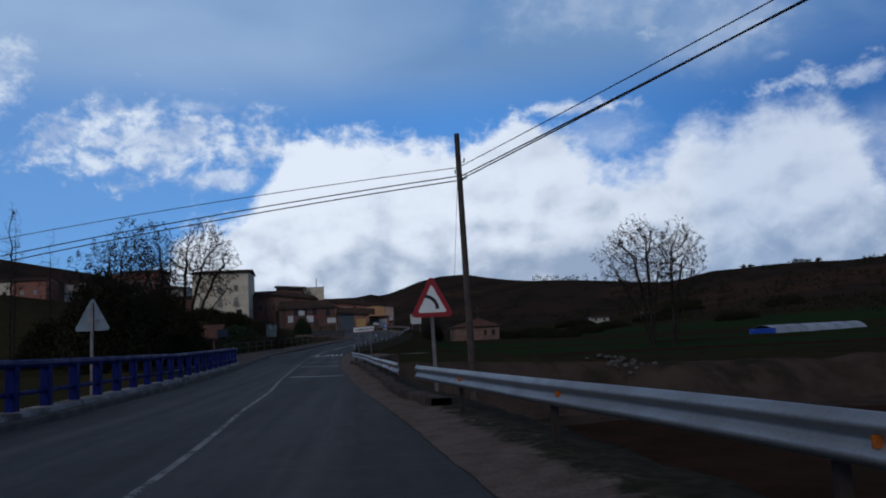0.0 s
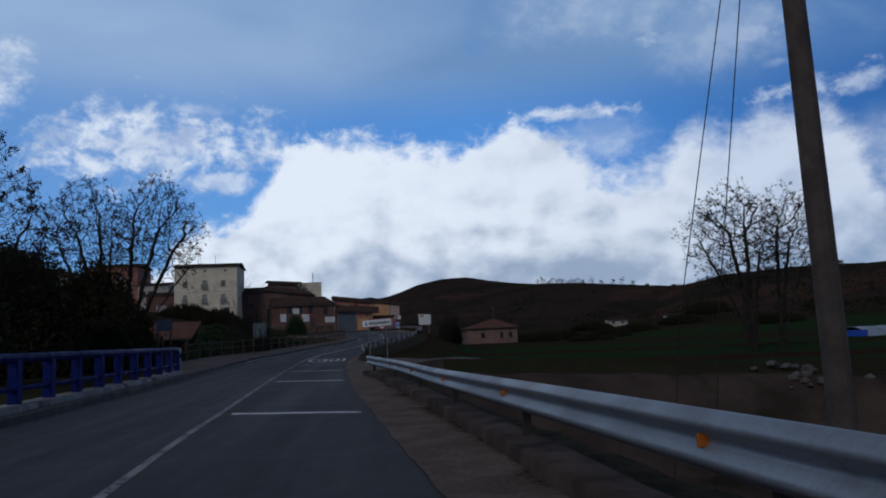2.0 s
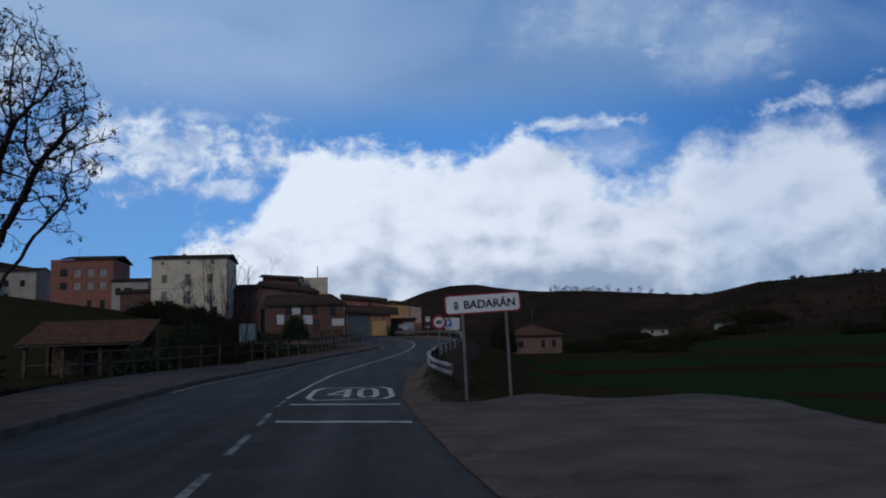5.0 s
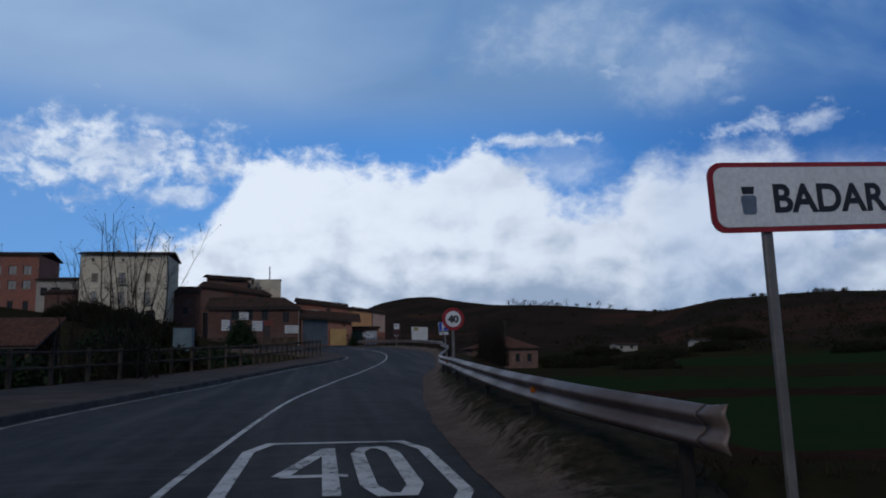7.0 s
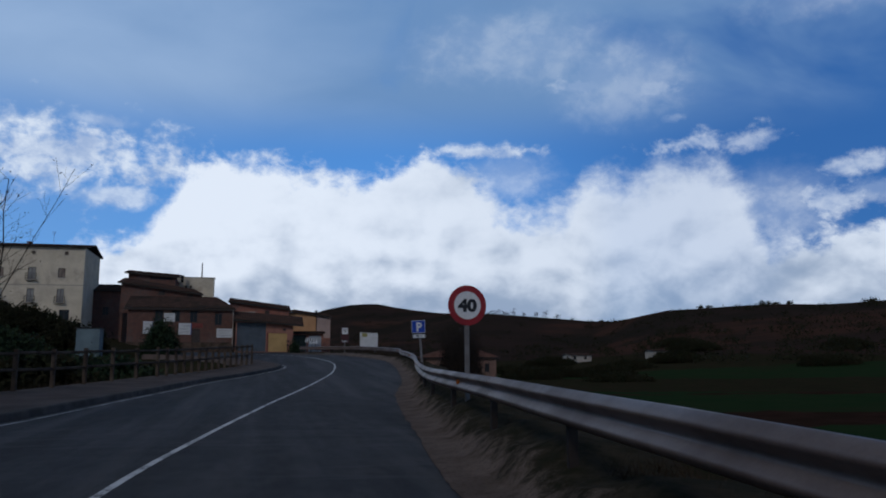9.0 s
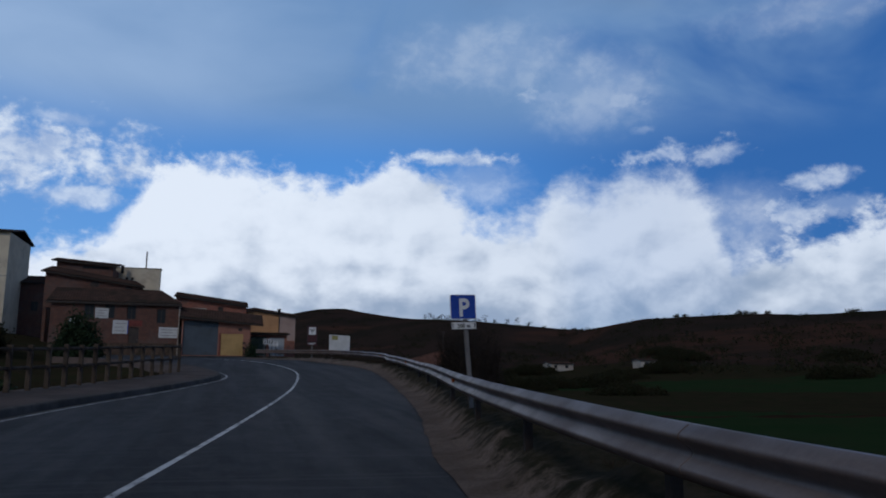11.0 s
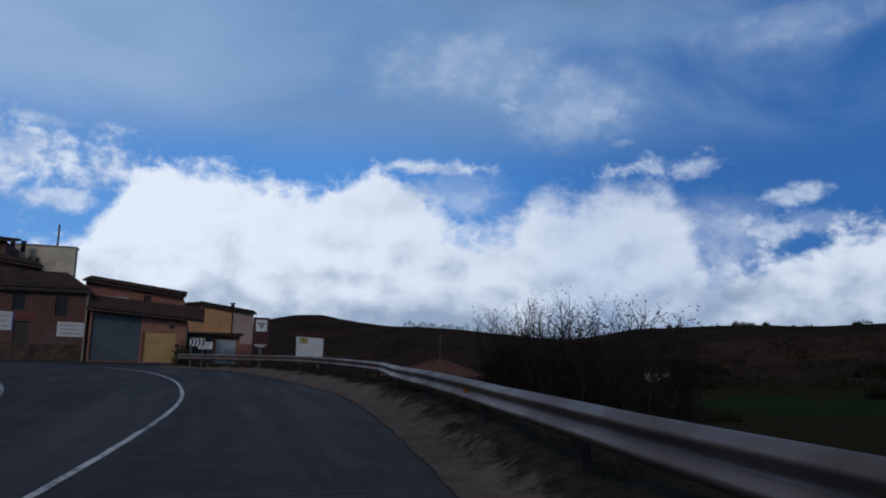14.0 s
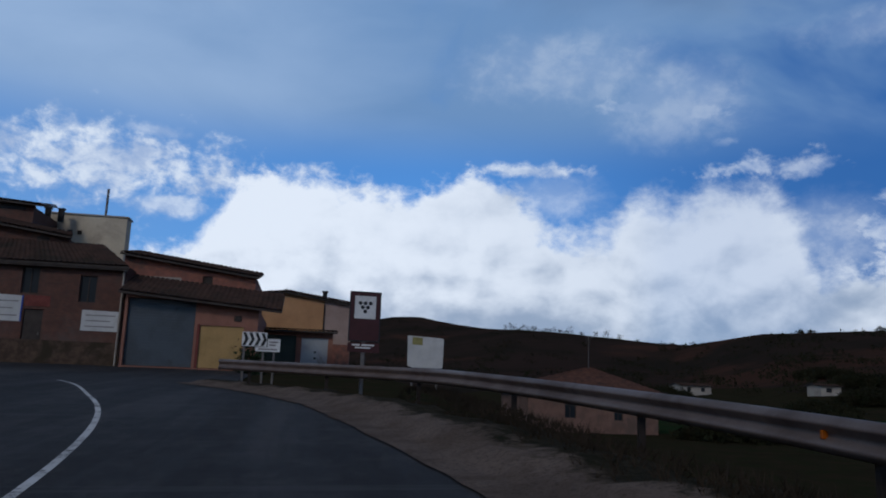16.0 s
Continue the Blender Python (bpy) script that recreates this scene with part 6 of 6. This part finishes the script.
def branching(rng, stems, centre, radii, count, step=0.40, kill=0.46, reach=3.0, low=-0.55):
    """Branches that grow towards points spread through an oval crown; returns nodes and parents."""
    u = rng.normal(0, 1, (count, 3))
    u /= np.linalg.norm(u, axis=1)[:, None]
    u = u[u[:, 2] > low]
    goal = u * (rng.uniform(0.02, 1, len(u)) ** 0.5)[:, None]
    lump = 1 + 0.10 * np.sin(u[:, 0] * 5 + 1.1) + 0.08 * np.sin(u[:, 2] * 7 + u[:, 1] * 4)
    goal = np.array(centre) + goal * lump[:, None] * np.array(radii)
    node, up = [], []
    for base, head in stems:
        base, head = np.array(base, float), np.array(head, float)
        n = max(3, int(np.linalg.norm(head - base) / step))
        for k in range(n + 1):
            w = k / n
            bow = np.array((0, 0, 0.0)) + (head - base) * np.array((w ** 1.4, w ** 1.4, w)) + rng.normal(0, 0.04, 3) * (0 < k < n)
            up.append(-1 if k == 0 else len(node) - 1)
            node.append(base + bow)
    near = np.full(len(goal), 1e9)
    which = np.zeros(len(goal), int)
    fresh = 0
    for _ in range(75):
        for k in range(fresh, len(node)):
            d = np.linalg.norm(goal - node[k], axis=1)
            m = d < near
            near[m], which[m] = d[m], k
        fresh = len(node)
        keep = near > kill
        goal, near, which = goal[keep], near[keep], which[keep]
        if not len(goal):
            break
        pull = {}
        for g, d, k in zip(goal, near, which):
            if d < reach:
                pull[k] = pull.get(k, 0) + (g - node[k]) / d
        if not pull:
            reach *= 1.5
            continue
        for k, v in pull.items():
            v = v / (np.linalg.norm(v) + 1e-9) + rng.normal(0, 0.16, 3) + np.array((0, 0, 0.10))
            up.append(k)
            node.append(node[k] + v / np.linalg.norm(v) * step)
        if len(node) > 6500:
            break
    return np.array(node), np.array(up)


def leaf_mesh(rng, spots, size, per, spread):
    """Small folded leaves, two triangles each, thrown round the spots."""
    c = np.repeat(np.array(spots, float).reshape(-1, 3), per, axis=0)
    n = len(c)
    c = c + rng.normal(0, spread, (n, 3))
    u, v = rng.normal(0, 1, (n, 3)), rng.normal(0, 1, (n, 3))
    u /= np.linalg.norm(u, axis=1)[:, None]
    v -= u * (u * v).sum(1)[:, None]
    v /= np.linalg.norm(v, axis=1)[:, None] + 1e-9
    w = np.cross(u, v) * 0.25
    a = (size * rng.uniform(0.6, 1.3, n))[:, None]
    verts = np.stack([c - u * a, c + v * a * 0.5 + w * a, c + u * a, c - v * a * 0.5 + w * a], 1).reshape(-1, 3)
    k = np.arange(n)[:, None] * 4
    faces = np.concatenate([k + np.array((0, 1, 2)), k + np.array((0, 2, 3))])
    return verts, faces


def bare_tree(x, y, z, stems, centre, radii, label, seed, count=900, seeds=6, tip=0.013, power=2.08, low=-0.55):
    """A leafless tree: stems, a crown of branches and twigs, dry seed balls at the tips."""
    rng = np.random.RandomState(seed)
    s = thing("bare_tree", x, y, z, label, "tree", "bare trees")
    node, up = branching(rng, stems, centre, radii, count, low=low)
    n = len(node)
    mass = np.zeros(n)
    ends = np.ones(n, bool)
    ends[up[up >= 0]] = False
    for k in range(n - 1, -1, -1):
        if mass[k] == 0:
            mass[k] = tip ** power
        if up[k] >= 0:
            mass[up[k]] += mass[k]
    size = mass ** (1 / power)
    wood, twigs, tips = [], [], []
    taken = {}
    for k in range(n):
        j = up[k]
        cell = tuple(np.floor(node[k] / 0.22).astype(int))
        taken[cell] = taken.get(cell, 0) + 1
        if taken[cell] > 3 and size[k] < 0.035:
            continue
        if j >= 0:
            (wood if size[k] > 0.035 else twigs).append((node[j], node[k], min(size[j], size[k] * 1.35), size[k]))
        if size[k] < 0.03:
            for _ in range(1 + int(ends[k])):
                w = rng.normal(0, 1, 3) + np.array((0, 0, 0.35))
                e = node[k] + w / np.linalg.norm(w) * rng.uniform(0.15, 0.42)
                twigs.append((node[k], e, tip * 0.7, tip * 0.4))
                w = w + rng.normal(0, 0.7, 3) + np.array((0, 0, 0.3))
                twigs.append(((node[k] + e) / 2, (node[k] + e) / 2 + w / np.linalg.norm(w) * rng.uniform(0.25, 0.55), tip * 0.45, tip * 0.25))
                if rng.rand() < (0.8 if ends[k] else 0.3):
                    tips.append(e - np.array((0, 0, 0.06)))
    verts, faces = tubes(wood, 6)
    raw("trunk", verts, faces, BARK, s, "grey-brown trunk and limbs", smooth=True)
    verts, faces = tubes(twigs, 3)
    c = raw("crown", verts, faces, TWIG, s, "bare crown of fine dark twigs")
    if seeds:
        v, f = leaf_mesh(rng, tips, 0.075, seeds, 0.06)
        raw("dry_seed", v, f, TWIG, c, "dry hanging seed clusters")
    return s


# a pair of old trees grown into one crown behind the railing, and one nearer the river
bare_tree(-20.1, 80.4, 0.0, [((-0.3, 0, 0), (-3.4, 0.5, 9.2)), ((-0.1, 0, 0), (-1.9, -0.6, 10.4)), ((0.1, 0.2, 0), (-0.7, 0.5, 10.8)), ((0.2, -0.1, 0), (0.5, -0.3, 9.6))],
          (-1.5, 0, 9.9), (3.9, 3.6, 4.7), "bare old tree with fanned limbs and seed clusters", 11, 2300, low=-0.8, tip=0.015)
bare_tree(-18.5, 79.8, 0.0, [((0, 0, 0), (0.7, -0.4, 10.4)), ((0.2, 0.1, 0), (2.2, 0.4, 10.2)), ((0.3, 0, 0), (3.6, 0.0, 9.0)), ((0.4, -0.1, 0), (4.6, -0.3, 7.4))],
          (2.2, 0, 9.8), (4.0, 3.6, 4.6), "bare old tree leaning outward with seed clusters", 29, 2400, low=-0.8, tip=0.015)
bare_tree(-16.1, 52.4, -1.2, [((-0.3, 0, 0), (-1.6, 0.4, 6.8)), ((-0.1, 0.1, 0), (-0.7, 0.3, 8.2)), ((0, 0, 0), (0.3, -0.5, 8.6)), ((0.3, 0, 0), (1.6, 0.3, 7.2))],
          (0.1, 0, 7.0), (3.5, 3.2, 3.9), "bare tree with seed clusters above the river", 23, 2300, low=-0.8, tip=0.011)
bare_tree(31.6, 83.0, -1.1, [((-0.2, 0, 0), (-3.2, 0.3, 8.2)), ((-0.1, 0.2, 0), (-1.6, -0.4, 10.0)), ((0, 0, 0), (0.1, 0.3, 11.2)), ((0.1, 0, 0), (1.3, 0.2, 9.0))],
          (-1.0, 0, 9.8), (4.7, 4.0, 5.0), "large bare tree standing in the field", 52, 2800, low=-0.95, tip=0.0135)
bare_tree(34.2, 83.4, -1.1, [((0, 0, 0), (0.3, -0.3, 10.4)), ((0.1, 0.1, 0), (1.7, 0.2, 9.8)), ((0.2, 0, 0), (2.6, 0, 7.6))],
          (1.3, 0, 9.9), (3.3, 3.4, 4.6), "bare tree close beside a larger one", 57, 1900, low=-0.95, tip=0.0135)
for k, (x, y, h) in enumerate(((-42, 96, 20), (-39.5, 101, 18), (-45, 104, 21))):
    bare_tree(x, y, float(ground_z(x, y)) - 0.1, [((0, 0, 0), (0.1, 0, h * 0.75))], (0, 0, h * 0.58), (1.7, 1.7, h * 0.42), "slender bare poplar with upright branches", 60 + k, 240, 0, low=-1)


def saplings(x, y, z, n, width, height, label, seed, category="shrub", leaves=1, thick=0.05, leaf=0.04):
    """Upright bare stems from one root, with short side shoots."""
    rng = np.random.RandomState(seed)
    s = thing("bare_shrub", x, y, z, label, category, "bare shrubs")
    wood, twigs, tips = [], [], []
    for _ in range(n):
        dx, dy = rng.normal(0, width * 0.30), rng.normal(0, width * 0.2)
        h = height * rng.uniform(0.55, 1.05)
        p = np.array((dx * 0.6, dy * 0.6, 0.0))
        d = np.array((dx * 0.10 / max(width, 1), dy * 0.1 / max(width, 1), 1.0)) + rng.normal(0, 0.08, 3)
        r = thick * rng.uniform(0.6, 1.3)
        m = 7
        for k in range(m):
            d = d / np.linalg.norm(d)
            q = p + d * h / m
            r1 = r * 0.8
            wood.append((p, q, r, r1))
            for _ in range(3):
                a = rng.uniform(0, 2 * math.pi)
                w = np.array((math.cos(a), math.sin(a), rng.uniform(0.7, 1.6)))
                w /= np.linalg.norm(w)
                t = p + (q - p) * rng.uniform(0, 1)
                e = t + w * h * rng.uniform(0.05, 0.16)
                twigs.append((t, e, r * 0.45, 0.004))
                tips.append(e)
                w2 = w + rng.normal(0, 0.45, 3)
                twigs.append(((t + e) / 2, (t + e) / 2 + w2 * h * 0.06, r * 0.3, 0.003))
            d = d + rng.normal(0, 0.07, 3)
            p, r = q, r1
    for k in range(n):
        v, f = tubes(wood[k * 7:k * 7 + 7], 5)
        raw("stem", v, f, BARK, s)
    v, f = tubes(twigs, 3)
    c = raw("brushwood", v, f, TWIG, s, "fine bare twigs")
    v, f = leaf_mesh(rng, tips, leaf, leaves, 0.10)
    raw("dry_foliage", v, f, TWIG, c, "few dry leaves")
    return s


def bush(x, y, w, d, h, label, seed, leaf=LEAF, size=0.14, density=60, z=None, name="shrub", sprigs=30, group="shrubs"):
    """A shrub: stems inside, leaves on many uneven lumps, sprigs that stick out."""
    rng = np.random.RandomState(seed)
    z = float(ground_z(x, y)) - 0.1 if z is None else z
    s = thing(name, x, y, z, label, "shrub", group)
    lumps = []
    n = int(density * (w * d * h) ** (2 / 3) / 6) + 6
    for _ in range(n):
        a, b = rng.uniform(0, 2 * math.pi), math.sqrt(rng.uniform(0, 1))
        px, py = math.cos(a) * b * w / 2, math.sin(a) * b * d / 2
        top = h * math.sqrt(max(0.08, 1 - b * b)) * rng.uniform(0.6, 1.08)
        for _ in range(3):
            lumps.append((px + rng.normal(0, 0.12), py + rng.normal(0, 0.12), top * rng.uniform(0.25, 1.0) if rng.rand() < 0.65 else top))
    seg = []
    for q in lumps[::9]:
        seg.append(((q[0] * 0.35, q[1] * 0.35, -0.2), q, 0.035, 0.01))
    v, f = tubes(seg, 4)
    raw("stem_cluster", v, f, BARK, s, "woody stems")
    v, f = leaf_mesh(rng, lumps, size, 16, 0.26)
    c = raw("foliage", v, f, leaf, s, "dense dark foliage")
    seg = []
    for q in [lumps[i] for i in rng.choice(len(lumps), min(sprigs, len(lumps)), replace=False)]:
        e = np.array(q) + np.array((rng.normal(0, 0.25), rng.normal(0, 0.25), rng.uniform(0.3, 0.9) * h * 0.3))
        seg.append((q, e, 0.012, 0.004))
    v, f = tubes(seg, 3)
    raw("brushwood", v, f, DRY, c, "thin sprigs standing out")
    return s


# ivy and bramble under the trees by the river
for k, (x, y, w, d, h) in enumerate(((-20.5, 79, 7, 5, 7.4), (-26, 78, 7, 6, 8.3), (-31.0, 80, 6, 6, 4.6), (-24, 71, 6, 4, 6.0), (-17.2, 76, 4, 4, 4.4), (-16.5, 68, 4, 3, 3.0), (-18.5, 62, 6, 4, 6.4), (-21.5, 66, 6, 4, 7.2), (-16.3, 50.4, 4.2, 3.0, 6.0))):
    bush(x, y, w, d, h, "dense dark ivy and bramble thicket", 100 + k, size=0.13, density=110, name="thicket", group="thickets")
# hedge behind the fence and garden shrubs
for k, (x, y, w, d, h) in enumerate(((-16.5, 100, 4, 3, 1.9), (-13.6, 104, 4, 3, 1.8), (-11.6, 109, 4, 3, 1.6), (-9.6, 115, 4, 3, 1.4), (-15.5, 112, 5, 4, 1.9), (-18, 121, 5, 4, 2.4), (-22.5, 140, 7, 5, 2.8), (-28, 165, 9, 6, 2.8), (-36, 176, 10, 6, 2.8), (-13, 125, 5, 3, 2.4), (-20, 152, 6, 5, 2.4))):
    bush(x, y, w, d, h, "dark evergreen garden shrub behind the fence", 130 + k, leaf=LEAF_GREEN if k % 3 == 0 else LEAF, size=0.16, density=55)
bush(-12.4, 152.5, 3.0, 2.6, 3.4, "round dark evergreen shrub by the bend", 160, leaf=LEAF_GREEN, size=0.13, density=110)
bush(0.9, 172.5, 0.8, 0.7, 1.6, "small dark evergreen by the yellow door", 161, leaf=LEAF_GREEN, size=0.10, density=120)
saplings(-11.6, 98.2, 0.2, 22, 3.0, 7.8, "cluster of bare upright saplings behind the fence", 171)
saplings(-14.0, 99.5, 0.2, 9, 2.2, 6.4, "bare upright saplings behind the fence", 172)
# thicket on the outer side of the bend, along the barrier
for k, (y, top) in enumerate(((123.4, 4.0), (124.9, 4.2), (126.4, 4.3), (128.0, 4.2), (129.6, 4.8), (131.2, 5.0), (132.8, 4.5), (134.4, 5.3), (135.8, 5.4))):
    x = 9.7 + (y - 123) * 0.19 + 0.25 * math.sin(y * 2.3)
    low = float(ground_z(x, y)) - 0.1
    saplings(x, y, low, 36, 1.7, top - low, "bare bramble stems with dry leaves beyond the barrier", 180 + k, leaves=3, thick=0.034, leaf=0.030)
for k, (y, w, d, top) in enumerate(((126.0, 1.8, 2.2, 3.0), (127.4, 2.0, 3.0, 3.4), (129.8, 2.0, 3.2, 3.8), (132.6, 2.0, 3.2, 3.8), (135.2, 2.2, 3.2, 4.2), (137.0, 2.2, 2.4, 3.8))):
    x = 9.7 + (y - 123) * 0.19
    low = float(ground_z(x, y)) - 0.1
    bush(x, y, w, d, top - low, "dark tangled bramble thicket beyond the barrier", 190 + k, leaf=BRAMBLE, size=0.05, density=150, z=low, name="thicket", group="thickets", sprigs=140)
# scrub in the valley
rng = np.random.RandomState(77)
for k, (x, y, w, h) in enumerate(((44, 172, 7, 1.8), (38, 190, 7, 3.0), (48, 205, 8, 3.2), (60, 210, 9, 3.6), (75, 230, 9, 3.5), (92, 240, 10, 4.0), (55, 250, 10, 3.4), (115, 270, 12, 4.4), (80, 290, 12, 4.2), (128, 300, 12, 4.0), (40, 240, 9, 3.4), (100, 200, 9, 3.4), (135, 235, 10, 4.0))):
    w, h = w * 1.35, h * 0.62
    bush(x, y, w, w * 0.7, h, "dark scrubby bush in the valley", 210 + k, size=0.12 + 0.02 * min(h, 4), density=34, sprigs=12, group="valley shrubs")


def ridge_trees():
    """Low trees and scrub along the skyline, too many and far to count."""
    rng = np.random.RandomState(91)
    spots = []
    def spot(az, far, count, w, h):
        x, y = far * math.sin(radians(az)), 100 + far * math.cos(radians(az))
        z = float(ground_z(x, y))
        for _ in range(count):
            spots.append((x + rng.normal(0, w), y + rng.normal(0, w), z + h * rng.uniform(0.1, 1.0)))
    for az in np.concatenate([np.arange(14.5, 18.2, 0.3), np.arange(19.0, 22.5, 0.8)]):
        spot(az + rng.uniform(-.1, .1), ridge_far(az) * rng.uniform(0.985, 1.0), 26, 1.2, rng.uniform(4, 8))
    for az, h in ((23.4, 1.6), (25.6, 1.2), (33.1, 1.8), (33.7, 1.4), (37.4, 2.6), (37.9, 2.0), (38.4, 1.2), (39.3, 1.6), (44.6, 1.3)):
        spot(az, ridge_far(az) * 0.985, 34, 0.8, h)
    for _ in range(420):
        az = rng.uniform(2, 58)
        spot(az, ridge_far(az) * rng.uniform(0.36, 0.86), 9, 2.2, rng.uniform(1.0, 2.6))
    v, f = leaf_mesh(rng, spots, 0.34, 8, 0.42)
    tagged(raw("hill_scrub", v, f, LEAF, None, "dark scrub and low trees on the hills"), category="scrub", kind="stuff")


ridge_trees()


def verge_tufts():
    """Dry grass and weeds on the slopes beside the road."""
    rng = np.random.RandomState(14)
    verts, faces = [], []
    ys = np.concatenate([rng.uniform(2, 152, 15000), rng.uniform(70, 152, 9000)])
    ys = ys[(ys < 53) | (ys > 70)]
    xs = right_x(ys) + 0.75 + np.abs(rng.normal(0, 1.5, len(ys)))
    for x, y, z, w in zip(xs, ys, ground_z(xs, ys) - 0.03, xs - right_x(ys)):
        z += 0.42 * float(ease(70, 74, y)) * float(ease(0.7, 1.1, w)) * float(1 - ease(1.7, 2.4, w))
        h = rng.uniform(0.05, 0.15) if y < 70 else rng.uniform(0.05, 0.17)
        for _ in range(3):
            a = rng.uniform(0, 2 * math.pi)
            u = np.array((math.cos(a), math.sin(a)))
            k = len(verts)
            l = rng.normal(0, 0.06, 2)
            verts += [(x + u[0] * 0.007, y + u[1] * 0.007, z), (x - u[0] * 0.007, y - u[1] * 0.007, z), (x + l[0], y + l[1], z + h)]
            faces.append((k, k + 1, k + 2))
    ys = rng.uniform(62, 127, 3500)
    xs = left_x(ys) - np.array([pavement_width(y) for y in ys]) - 0.2 - np.abs(rng.normal(0, 0.8, len(ys)))
    for x, y, z in zip(xs, ys, ground_z(xs, ys) - 0.03):
        h = rng.uniform(0.1, 0.4)
        a = rng.uniform(0, 2 * math.pi)
        k = len(verts)
        verts += [(x + 0.04 * math.cos(a), y + 0.04 * math.sin(a), z), (x - 0.04 * math.cos(a), y - 0.04 * math.sin(a), z), (x + rng.normal(0, 0.08), y + rng.normal(0, 0.08), z + h)]
        faces.append((k, k + 1, k + 2))
    tagged(raw("dry_grass", verts, faces, DRY, None, "dry grass tufts beside the road"), category="grass", kind="stuff")


verge_tufts()


def rubble():
    rng = np.random.RandomState(33)
    verts, faces = [], []
    for _ in range(34):
        x, y = 16.9 + rng.normal(0, 0.9), 51.3 + rng.normal(0, 0.5)
        z = float(ground_z(x, y))
        r = rng.uniform(0.08, 0.24)
        bm = bmesh.new()
        bmesh.ops.create_icosphere(bm, subdivisions=1, radius=r)
        k = len(verts)
        verts += [(x + v.co.x * rng.uniform(.8, 1.3), y + v.co.y * rng.uniform(.8, 1.3), z + v.co.z * rng.uniform(.5, .9)) for v in bm.verts]
        faces += [tuple(k + v.index for v in f.verts) for f in bm.faces]
        bm.free()
    tagged(raw("rubble", verts, faces, KERB, None, "pale rubble heap on the river bank"), category="rubble", kind="stuff")


rubble()
